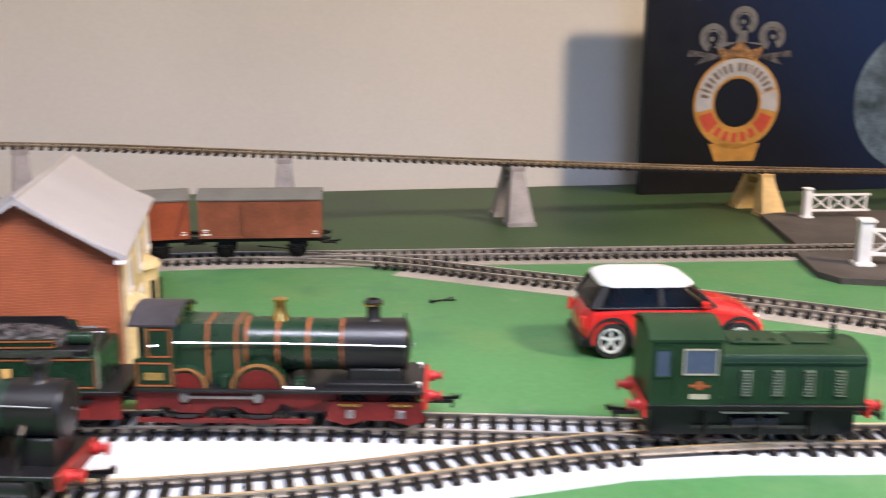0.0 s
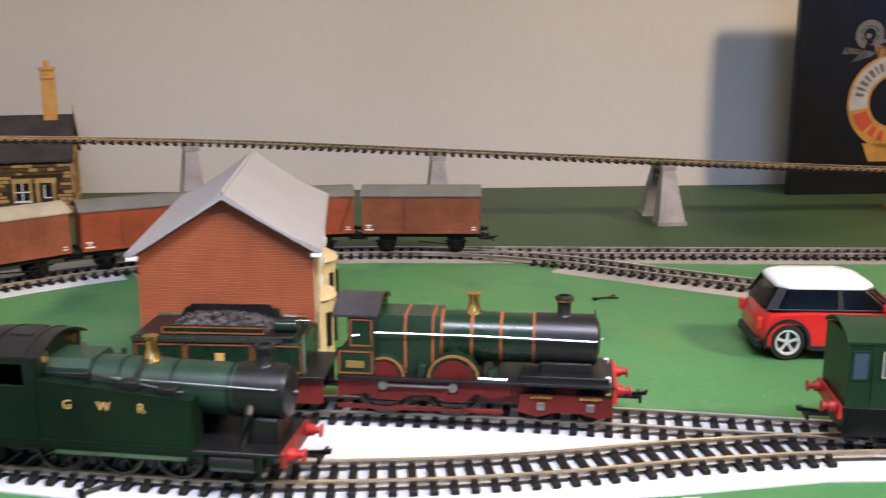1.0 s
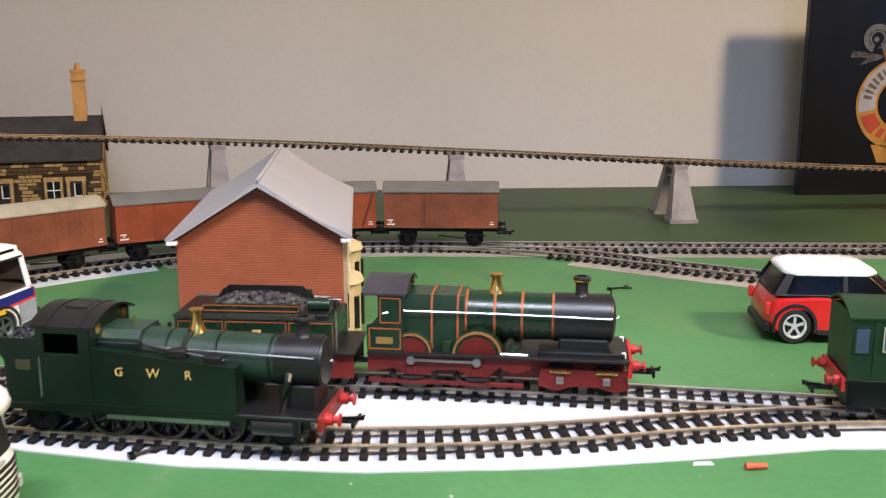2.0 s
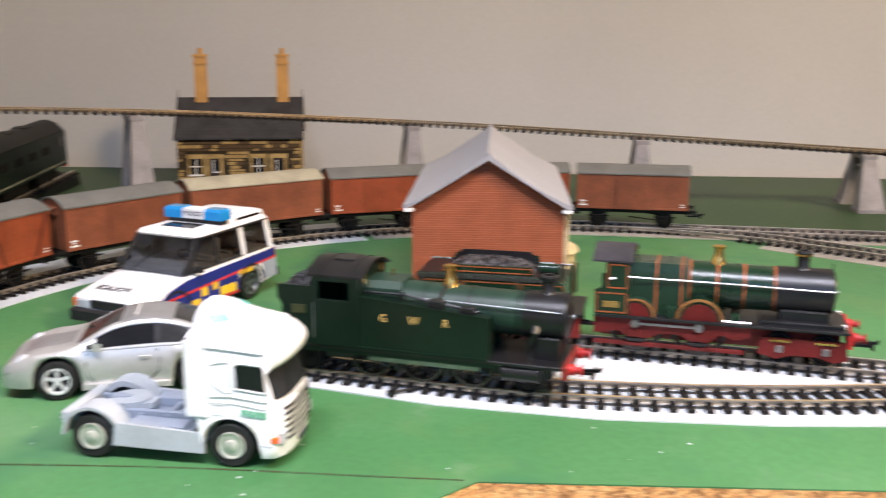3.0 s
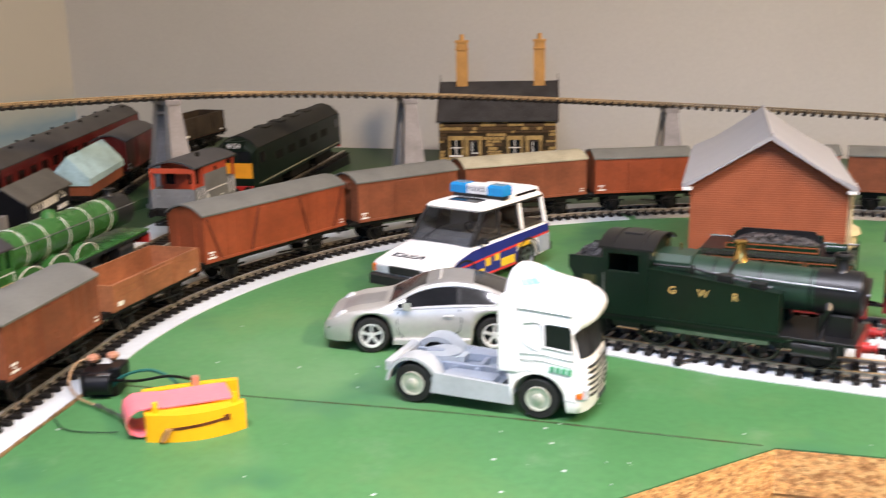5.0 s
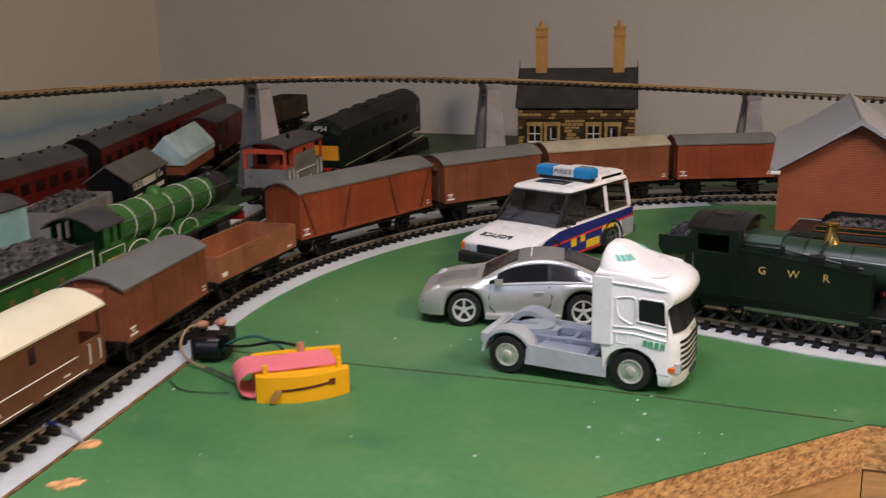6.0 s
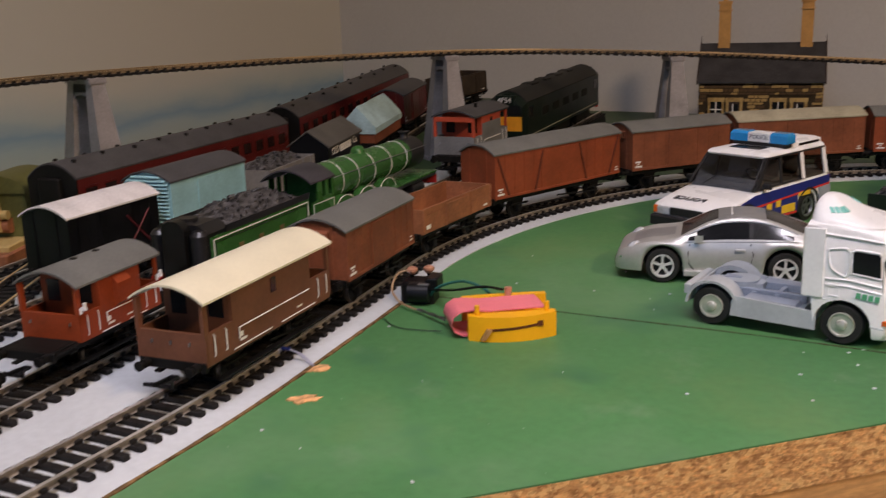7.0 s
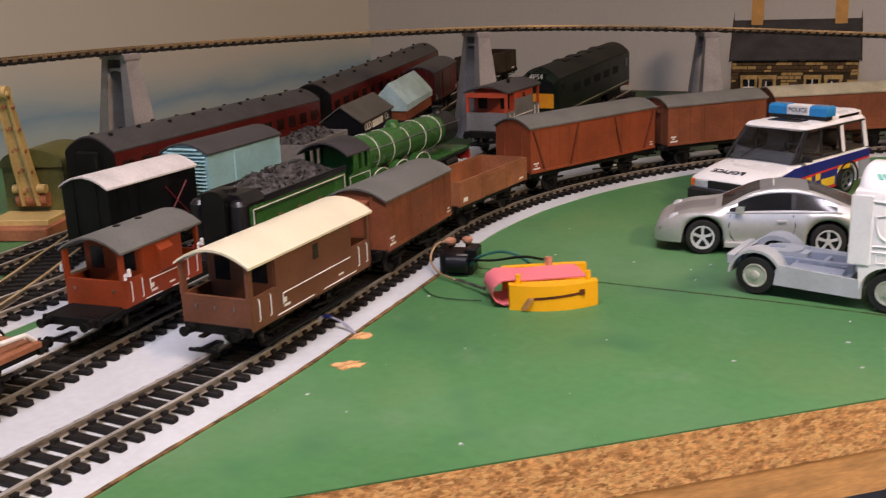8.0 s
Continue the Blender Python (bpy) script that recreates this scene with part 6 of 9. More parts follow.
GLASS_GREY = mat("smoked_window", (0.034, 0.035, 0.037), 0.16, 0, 0.15, 30, spec=0.4)
TRIM_BLACK = mat("black_trim", (0.020, 0.020, 0.021), 0.5, 0, 0.15, 60)
POL_BLUE = mat("police_blue", (0.020, 0.028, 0.20), 0.35, 0, 0.04)
POL_YELLOW = mat("police_yellow", (0.78, 0.52, 0.03), 0.4, 0, 0.04)
POL_RED = mat("police_red", (0.62, 0.04, 0.03), 0.4, 0, 0.04)
BAR_BLUE = mat("beacon_blue", (0.012, 0.24, 0.56), 0.15, 0, 0.05, 60, coat=0.5)
LORRY_GREY = mat("lorry_chassis_grey", (0.42, 0.45, 0.47), 0.4, 0, 0.05, 50)
LORRY_BLUE = mat("lorry_bed_grey", (0.30, 0.34, 0.40), 0.45, 0, 0.06, 50)
INDICATOR = mat("orange_lens", (0.75, 0.14, 0.02), 0.25, 0, 0.05)
GREEN_MARK = mat("green_print", (0.10, 0.42, 0.22), 0.5, 0, 0.05)
DARK_PRINT = mat("dark_print", (0.03, 0.035, 0.05), 0.5, 0, 0.05)


def arch_pts(cx, r, zb, zc, n=12):
    """Wheel arch over an axle, from rear to front."""
    a0 = math.asin(max(-1, min(1, (zb - zc) / r)))
    return [(cx - r * math.cos(a0 + (math.pi - 2 * a0) * i / n), zc + r * math.sin(a0 + (math.pi - 2 * a0) * i / n)) for i in range(n + 1)]


def shell(profile, half, xc, end_round=0.05, crown=0.0012, zmid=0.012):
    """Car body: a side outline carried across the width, rounded at the ends in plan and crowned on top."""
    rings = []
    for f in (-1, -0.965, -0.88, -0.7, -0.4, 0, 0.4, 0.7, 0.88, 0.965, 1):
        a = abs(f)
        ring = []
        for x, z in profile:
            k = 1 - end_round * a ** 4
            xx = xc + (x - xc) * k
            zz = z - (crown * a ** 4 if z > zmid else 0)
            if a == 1:
                zz = zmid + (zz - zmid) * 0.955
            ring.append((xx, f * half, zz))
        rings.append(ring)
    return Bm().loft(rings)


def rrect(x0, x1, w, r, z, n=5):
    pts = []
    for cx, cy, a in ((x1 - r, w - r, 0), (x0 + r, w - r, 90), (x0 + r, -w + r, 180), (x1 - r, -w + r, 270)):
        pts += [(cx + r * math.cos(radians(a + 90 * i / n)), cy + r * math.sin(radians(a + 90 * i / n)), z) for i in range(n + 1)]
    return pts


RIM = mat("bright_rim", (0.72, 0.72, 0.73), 0.34, 0.35, 0.05, 80)


def road_wheel(t, x, s, half, r, w=0.0075, spokes=5, rim=RIM, proud=0.0):
    """Tyre with a bright rim and spokes."""
    y = s * (half - w / 2 + proud)
    b = Bm().lathe([(r * 0.66, -w / 2), (r * 0.93, -w / 2), (r, -w / 2 + 0.0012), (r, w / 2 - 0.0012), (r * 0.93, w / 2), (r * 0.66, w / 2)], (x, y, r), "y", 28, True)
    wh = part("tyre", b, TYRE, t)
    yo = y + s * w / 2
    rm = Bm()
    n = 26
    rm.lathe([(r * 0.66, -0.0004), (r * 0.69, 0.0004), (r * 0.60, 0.0004), (r * 0.56, -0.0010)] if s > 0 else [(r * 0.56, 0.0010), (r * 0.60, -0.0004), (r * 0.69, -0.0004), (r * 0.66, 0.0004)], (x, yo, r), "y", n, True)
    rm.cyl((x, yo - s * 0.0016, r), (x, yo - s * 0.0002, r), r * 0.17, n=12)
    for k in range(spokes):
        a = 2 * math.pi * k / spokes + 0.3
        c, d = math.cos(a), math.sin(a)
        wd = r * 0.062
        q = [(x + c * r * q_ - d * wd * e, yo - s * 0.0010, r + d * r * q_ + c * wd * e) for q_, e in ((0.1, -1), (0.62, -1.5), (0.62, 1.5), (0.1, 1))]
        q2 = [(px, py + s * 0.0006, pz) for px, py, pz in q]
        rm.loft([q, q2])
    part("rim", rm, rim, wh, "bright chromed rim")
    # black disc added as the shade behind the spokes
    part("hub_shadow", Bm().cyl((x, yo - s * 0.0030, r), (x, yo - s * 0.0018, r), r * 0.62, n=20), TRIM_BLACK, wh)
    return wh


def plate(poly, y, thick=0.00025, axis="y"):
    return Bm().prism(poly, y - thick, y + thick, axis)


def red_hatchback(m):
    t = thing("toy_car", "small red hatchback toy car with white roof", "toy car", m, "toy road vehicles")
    h, wr = 0.0255, 0.0101
    prof = [(-0.0520, 0.0075)] + arch_pts(-0.0378, 0.0116, 0.0065, 0.0098) + arch_pts(0.0365, 0.0116, 0.0065, 0.0098) + [(0.0520, 0.0070), (0.0540, 0.0115), (0.0530, 0.0180), (0.0485, 0.0225), (0.0380, 0.0255), (0.0230, 0.0272), (0.0, 0.0270), (-0.030, 0.0272), (-0.0500, 0.0262), (-0.0535, 0.0200), (-0.0545, 0.0130)]
    part("body", shell(prof, h, 0, 0.07, 0.0016, 0.0140), CAR_RED, t, smooth=50)
    g = part("greenhouse", Bm().loft([rrect(-0.0505, 0.0240, 0.0232, 0.008, 0.0262), rrect(-0.0465, 0.0170, 0.0218, 0.008, 0.0320), rrect(-0.0425, 0.0085, 0.0202, 0.008, 0.0385)]), PANE_CAR, t, smooth=50)
    part("cabin_floor", Bm().loft([rrect(-0.0480, 0.0215, 0.0222, 0.007, 0.0255), rrect(-0.0480, 0.0210, 0.0222, 0.007, 0.0280)]), TRIM_BLACK, t)
    for x, y in ((-0.0060, -0.0100), (-0.0060, 0.0100), (-0.0300, -0.0095), (-0.0300, 0.0095)):
        part("car_seat", Bm().prism([(x - 0.0050, 0.0270), (x + 0.0030, 0.0270), (x - 0.0030, 0.0365), (x - 0.0065, 0.0365)], y - 0.0065, y + 0.0065, "y"), mat("car_inside_dark_red", (0.075, 0.010, 0.010), 0.6), t)
    for s in (-1, 1):
        part("rear_pillar", Bm().loft([[(-0.0500, s * 0.0215, 0.0268), (-0.0440, s * 0.0228, 0.0268), (-0.0440, s * 0.0236, 0.0268), (-0.0500, s * 0.0224, 0.0268)], [(-0.0428, s * 0.0185, 0.0382), (-0.0385, s * 0.0196, 0.0382), (-0.0385, s * 0.0206, 0.0382), (-0.0428, s * 0.0195, 0.0382)]]), TRIM_BLACK, t)
        part("door_pillar", Bm().loft([[(-0.0105, s * 0.0228, 0.0268), (-0.0075, s * 0.0228, 0.0268), (-0.0075, s * 0.0238, 0.0268), (-0.0105, s * 0.0238, 0.0268)], [(-0.0105, s * 0.0196, 0.0382), (-0.0080, s * 0.0196, 0.0382), (-0.0080, s * 0.0208, 0.0382), (-0.0105, s * 0.0208, 0.0382)]]), TRIM_BLACK, t)
    part("roof", Bm().loft([rrect(-0.0438, 0.0105, 0.0212, 0.009, 0.0378), rrect(-0.0442, 0.0112, 0.0214, 0.009, 0.0390), rrect(-0.0432, 0.0095, 0.0205, 0.009, 0.0406), rrect(-0.0390, 0.0050, 0.0165, 0.009, 0.0424), rrect(-0.0300, -0.0070, 0.0090, 0.006, 0.0428)]), TOY_WHITE, t, smooth=60)
    for s in (-1, 1):
        part("window_strip", Bm().tube([(-0.0470, s * 0.0236, 0.0272), (0.0210, s * 0.0236, 0.0272)], 0.0005, 6), TRIM_BLACK, t)
        part("door_mirror", Bm().box(0.0135, 0.0175, s * 0.0262 - 0.0020, s * 0.0262 + 0.0020, 0.0280, 0.0312, 0.0006), CAR_RED, t)
        part("door_line", plate([(-0.0105, 0.012), (-0.0102, 0.012), (-0.0102, 0.0262), (-0.0105, 0.0262)], s * (h - 0.0001)), TRIM_BLACK, t)
        part("door_handle", Bm().box(-0.0080, -0.0045, s * h - 0.0004, s * h + 0.0006, 0.0218, 0.0228), CHROME, t)
        part("sill", Bm().box(-0.0250, 0.0250, s * (h - 0.0012) - 0.0014, s * (h - 0.0012) + 0.0014, 0.0055, 0.0086, 0.0004), TRIM_BLACK, t)
        for x in (-0.0378, 0.0365):
            o, i = arch_pts(x, 0.0132, 0.0065, 0.0098), arch_pts(x, 0.0114, 0.0065, 0.0098)
            part("arch_trim", Bm().prism(o + i[::-1], s * (h - 0.0030), s * (h + 0.0006), "y"), TRIM_BLACK, t)
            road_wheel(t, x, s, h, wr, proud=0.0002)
        part("headlamp", Bm().lathe([(0.0033, -0.001), (0.0030, 0.0012), (0.0014, 0.0022)], (0.0478, s * 0.0165, 0.0196), "x", 16), CHROME, t)
        part("tail_lamp", Bm().box(-0.0545, -0.0515, s * 0.0205 - 0.0020, s * 0.0205 + 0.0020, 0.0160, 0.0225, 0.0006), POL_RED, t)
        part("screen_pillar", Bm().tube([(0.0232, s * 0.0222, 0.0270), (0.0095, s * 0.0198, 0.0384)], 0.0009, 6), TRIM_BLACK, t)
    part("rear_bumper", Bm().box(-0.0545, -0.0500, -0.0215, 0.0215, 0.0060, 0.0105, 0.0010), TRIM_BLACK, t)
    part("steering_wheel", Bm().tube([(0.0035 + 0.0030 * math.cos(a) * 0.4, 0.0085 + 0.0042 * math.sin(a), 0.0315 + 0.0040 * math.cos(a)) for a in [k * math.pi / 6 for k in range(13)]], 0.0005, 6), TRIM_BLACK, t)
    return t


def police_car(m):
    t = thing("toy_police_car", "white toy police off-roader with blue beacons and checked sides", "toy car", m, "toy road vehicles")
    h, wr = 0.0240, 0.0098
    prof = [(-0.0615, 0.0090)] + arch_pts(-0.0350, 0.0120, 0.0078, 0.0098) + arch_pts(0.0330, 0.0120, 0.0078, 0.0098) + [(0.0555, 0.0085), (0.0562, 0.0140), (0.0560, 0.0200), (0.0540, 0.0218), (0.0400, 0.0250), (0.0215, 0.0280), (0.0, 0.0286), (-0.0600, 0.0290), (-0.0620, 0.0275), (-0.0625, 0.0140)]
    part("body", shell(prof, h, 0, 0.030, 0.0010, 0.0140), TOY_WHITE, t, smooth=45)
    part("greenhouse", Bm().loft([rrect(-0.0600, 0.0235, 0.0226, 0.003, 0.0286), rrect(-0.0580, 0.0075, 0.0200, 0.003, 0.0470)]), PANE_SCREEN, t, smooth=40)
    # cabin seen through the glazing
    inside = mat("toy_cabin_grey", (0.16, 0.162, 0.168), 0.6, 0, 0.15, 60)
    part("cabin_floor", Bm().loft([rrect(-0.0590, 0.0225, 0.0220, 0.003, 0.0276), rrect(-0.0590, 0.0215, 0.0219, 0.003, 0.0298)]), inside, t)
    part("dashboard", Bm().prism([(0.0080, 0.0296), (0.0205, 0.0296), (0.0185, 0.0318), (0.0090, 0.0325)], -0.0200, 0.0200, "y"), inside, t)
    for x, y in ((-0.0080, -0.0100), (-0.0080, 0.0100), (-0.0300, -0.0100), (-0.0300, 0.0100)):
        part("car_seat", Bm().prism([(x - 0.0060, 0.0296), (x + 0.0040, 0.0296), (x + 0.0040, 0.0310), (x - 0.0030, 0.0320), (x - 0.0050, 0.0420), (x - 0.0080, 0.0420)], y - 0.0072, y + 0.0072, "y"), mat("toy_seat_grey", (0.19, 0.195, 0.205), 0.6, 0, 0.12, 60), t)
    part("steering_wheel", Bm().tube([(0.0040 + 0.0022 * math.cos(a), 0.0095 + 0.0044 * math.sin(a), 0.0352 + 0.0038 * math.cos(a)) for a in [k * math.pi / 6 for k in range(13)]], 0.0006, 6), TRIM_BLACK, t)
    part("roof", Bm().loft([rrect(-0.0596, 0.0085, 0.0208, 0.004, 0.0462), rrect(-0.0600, 0.0092, 0.0212, 0.004, 0.0474), rrect(-0.0590, 0.0074, 0.0202, 0.004, 0.0490), rrect(-0.0540, 0.0020, 0.0160, 0.004, 0.0500)]), TOY_WHITE, t, smooth=50)
    part("raised_roof", Bm().loft([rrect(-0.0592, -0.0200, 0.0194, 0.004, 0.0486), rrect(-0.0590, -0.0225, 0.0188, 0.004, 0.0520), rrect(-0.0560, -0.0255, 0.0165, 0.004, 0.0532)]), TOY_WHITE, t, smooth=50)
    for s in (-1, 1):
        part("roof_window", Bm().prism([(-0.0535, 0.0499), (-0.0295, 0.0499), (-0.0305, 0.0514), (-0.0530, 0.0514)], s * 0.0186, s * 0.0194, "y"), GLASS_DK, t)
    part("sunroof", Bm().box(-0.0115, -0.0005, -0.0105, 0.0105, 0.0494, 0.0505, 0.0003), GLASS_GREY, t)
    bar = part("light_bar", Bm().box(-0.0215, -0.0145, -0.0168, 0.0196, 0.0500, 0.0532, 0.0003), TRIM_BLACK, t)
    for y0, y1 in ((-0.0180, -0.0056), (0.0092, 0.0208)):
        part("beacon", Bm().loft([[(-0.0228, y0, 0.0526), (-0.0132, y0, 0.0526), (-0.0132, y1, 0.0526), (-0.0228, y1, 0.0526)], [(-0.0228, y0, 0.0575), (-0.0132, y0, 0.0575), (-0.0132, y1, 0.0575), (-0.0228, y1, 0.0575)], [(-0.0216, y0 + 0.001, 0.0592), (-0.0144, y0 + 0.001, 0.0592), (-0.0144, y1 - 0.001, 0.0592), (-0.0216, y1 - 0.001, 0.0592)]]), BAR_BLUE, bar, "blue beacon lens")
    sign = part("sign", Bm().box(-0.0222, -0.0130, -0.0056, 0.0092, 0.0528, 0.0588, 0.0004), WHITE_PL, bar)
    text_bm("POLICE", 0.0038, Matrix.Translation((-0.0129, 0.0018, 0.0558)) @ Matrix.Rotation(radians(90), 4, "Z") @ Matrix.Rotation(radians(90), 4, "X"), sign, DARK_PRINT)
    text_bm("POLICE", 0.0066, Matrix.Translation((0.0465, -0.0045, 0.0240)) @ Matrix.Rotation(radians(90), 4, "Z") @ Matrix.Rotation(radians(11.5), 4, "X"), t, DARK_PRINT, mirror=True, depth=0.0002)
    for s in (-1, 1):
        y = s * (h + 0.0001)
        part("blue_band", plate([(0.0460, 0.0180), (0.0380, 0.0226), (0.0240, 0.0260), (-0.0600, 0.0276), (-0.0600, 0.0222)], y), POL_BLUE, t)
        part("blue_lower", plate([(0.0440, 0.0120), (0.0455, 0.0172), (-0.0230, 0.0200), (-0.0230, 0.0085), (0.0220, 0.0085)], y, 0.0002), POL_BLUE, t)
        part("red_stripe", plate([(0.0500, 0.0168), (0.0480, 0.0182), (-0.0600, 0.0226), (-0.0600, 0.0212)], y, 0.0003), POL_RED, t)
        part("red_sill", plate([(0.0210, 0.0080), (0.0210, 0.0094), (-0.0220, 0.0094), (-0.0220, 0.0080)], y, 0.0003), POL_RED, t)
        for x0, x1, z0, z1 in ((0.0330, 0.0440, 0.0135, 0.0170), (0.0130, 0.0215, 0.0098, 0.0132), (0.0060, 0.0115, 0.0136, 0.0186), (-0.0035, 0.0015, 0.0150, 0.0192), (-0.0200, -0.0050, 0.0098, 0.0150), (-0.0370, -0.0240, 0.0180, 0.0208)):
            part("yellow_check", plate([(x0, z0), (x1, z0), (x1, z1), (x0, z1)], y, 0.0004), POL_YELLOW, t)
        part("rear_cladding", plate([(-0.0610, 0.0095), (-0.0478, 0.0095), (-0.0480, 0.0165), (-0.0470, 0.0205), (-0.0610, 0.0208)], y, 0.0005), LORRY_BLUE, t)
        p, q = (0.0288, s * 0.0225), (0.0468, s * 0.0199)
        for x0, x1, lean, m_ in ((0.0208, 0.0224, -0.0150, TRIM_BLACK), (0.0186, 0.0200, -0.0136, TRIM_BLACK), (-0.0070, -0.0050, -0.001, TRIM_BLACK), (-0.0285, -0.0268, 0.0, TRIM_BLACK), (-0.0325, -0.0288, 0.0, TOY_WHITE), (-0.0598, -0.0562, 0.0014, TOY_WHITE)):
            part("pillar", Bm().loft([[(x0, p[1], p[0]), (x1, p[1], p[0]), (x1, p[1] + s * 0.0008, p[0]), (x0, p[1] + s * 0.0008, p[0])], [(x0 + lean, q[1], q[0]), (x1 + lean, q[1], q[0]), (x1 + lean, q[1] + s * 0.0008, q[0]), (x0 + lean, q[1] + s * 0.0008, q[0])]]), m_, t)
        part("window_rail", Bm().tube([(0.0200, s * 0.0231, 0.0292), (-0.0290, s * 0.0231, 0.0292)], 0.0005, 6), TRIM_BLACK, t)
        part("window_rail", Bm().tube([(0.0062, s * 0.0207, 0.0464), (-0.0570, s * 0.0207, 0.0464)], 0.0007, 6), TRIM_BLACK, t)
        part("screen_edge", Bm().tube([(0.0234, s * 0.0215, 0.0286), (0.0078, s * 0.0192, 0.0466)], 0.0006, 6), TRIM_BLACK, t)
        part("door_mirror", Bm().box(0.0130, 0.0168, s * 0.0262 - 0.0026, s * 0.0262 + 0.0026, 0.0292, 0.0328, 0.0007), TRIM_BLACK, t)
        for x in (-0.0350, 0.0330):
            o, i = arch_pts(x, 0.0128, 0.0078, 0.0098), arch_pts(x, 0.0116, 0.0078, 0.0098)
            part("arch_trim", Bm().prism(o + i[::-1], s * (h - 0.0030), s * (h + 0.0008), "y"), TRIM_BLACK, t)
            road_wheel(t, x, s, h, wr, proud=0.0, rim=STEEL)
        part("headlamp", Bm().box(0.0545, 0.0566, s * 0.0160 - 0.0045, s * 0.0160 + 0.0045, 0.0150, 0.0194, 0.0005), HEADLENS, t)
        part("indicator", Bm().box(0.0535, 0.0560, s * 0.0220 - 0.0015, s * 0.0220 + 0.0015, 0.0150, 0.0194, 0.0004), INDICATOR, t)
        part("rear_lamp", Bm().box(-0.0628, -0.0615, s * 0.0212 - 0.0020, s * 0.0212 + 0.0020, 0.0200, 0.0270, 0.0004), POL_RED, t)
    part("wiper", Bm().tube([(0.0238, -0.012, 0.0292), (0.0160, -0.003, 0.0378)], 0.0003, 6), TRIM_BLACK, t)
    part("grille", Bm().box(0.0548, 0.0568, -0.0112, 0.0112, 0.0148, 0.0196, 0.0004), TRIM_BLACK, t)
    part("front_bumper", Bm().box(0.0535, 0.0590, -0.0240, 0.0240, 0.0078, 0.0142, 0.0010), TRIM_BLACK, t)
    part("rear_bumper", Bm().box(-0.0655, -0.0610, -0.0240, 0.0240, 0.0088, 0.0145, 0.0010), TRIM_BLACK, t)
    part("spare_wheel", Bm().lathe([(0.0098, -0.0030), (0.0102, 0.0), (0.0098, 0.0030), (0.005, 0.0032)], (-0.0655, -0.004, 0.0215), "x", 24), TYRE, t)
    part("sill", Bm().box(-0.0220, 0.0210, -0.0234, 0.0234, 0.0068, 0.0085), TRIM_BLACK, t)
    return t


def curve(table, x):
    """Smooth height or width at x, from a short table in falling x."""
    T = sorted(table)
    for (x0, a), (x1, b) in zip(T, T[1:]):
        if x <= x1:
            f = max(0.0, min(1.0, (x - x0) / (x1 - x0)))
            i = T.index((x0, a))
            m0 = (b - T[max(0, i - 1)][1]) / (x1 - T[max(0, i - 1)][0])
            j = min(len(T) - 1, i + 2)
            m1 = (T[j][1] - a) / (T[j][0] - x0)
            h = x1 - x0
            return (2 * f ** 3 - 3 * f * f + 1) * a + (f ** 3 - 2 * f * f + f) * h * m0 + (3 * f * f - 2 * f ** 3) * b + (f ** 3 - f * f) * h * m1
    return T[-1][1]


HEADLENS = mat("headlamp_lens", (0.50, 0.52, 0.54), 0.12, 0, 0.1, 200)
COUPE_TOP = [(0.0552, 0.0098), (0.0535, 0.0138), (0.047, 0.0172), (0.038, 0.0198), (0.028, 0.0216), (0.0225, 0.0228), (0.016, 0.0262), (0.008, 0.0303), (0.0, 0.0325), (-0.008, 0.0332), (-0.016, 0.0327), (-0.025, 0.0304), (-0.034, 0.0268), (-0.043, 0.0232), (-0.049, 0.0208), (-0.0535, 0.0178), (-0.0555, 0.0140)]
COUPE_BELT = [(0.0552, 0.0096), (0.0535, 0.0134), (0.047, 0.0172), (0.038, 0.0200), (0.030, 0.0207), (0.020, 0.0207), (0.0, 0.0213), (-0.02, 0.0221), (-0.033, 0.0224), (-0.045, 0.0206), (-0.0535, 0.0172), (-0.0555, 0.0138)]
COUPE_WIDE = [(0.0552, 0.0125), (0.0535, 0.0163), (0.047, 0.0196), (0.038, 0.0213), (0.030, 0.0217), (0.010, 0.0209), (-0.010, 0.0210), (-0.025, 0.0221), (-0.035, 0.0222), (-0.045, 0.0208), (-0.0535, 0.0172), (-0.0555, 0.0138)]


def coupe_section(x):
    """Half section of the coupe at x, from the sill up to the middle of the roof."""
    top, belt, w = curve(COUPE_TOP, x), curve(COUPE_BELT, x), curve(COUPE_WIDE, x)
    low = 0.0052
    for cx, r in ((-0.0290, 0.0102), (0.0305, 0.0100)):
        if abs(x - cx) < r:
            low = max(low, 0.0086 + math.sqrt(r * r - (x - cx) ** 2))
    up = max(top, belt + 0.0002)
    wr = min(w * 0.90, 0.0187 - max(0.0, up - belt) * 0.42)
    ze = belt + (up - belt) * 0.90
    rows = [(w * 0.93, low), (w * 0.985, low + 0.3 * (belt - low)), (w, low + 0.55 * (belt - low)), (w * 0.985, low + 0.82 * (belt - low)), (w * 0.93, belt - 0.0002)]
    for f in (0.10, 0.50, 0.86, 1.0):
        rows.append((w * 0.93 + (wr - w * 0.93) * f, belt + (ze - belt) * f))
    return rows + [(wr * 0.86, ze + (up - ze) * 0.55), (wr * 0.5, ze + (up - ze) * 0.92), (0.0, up)]


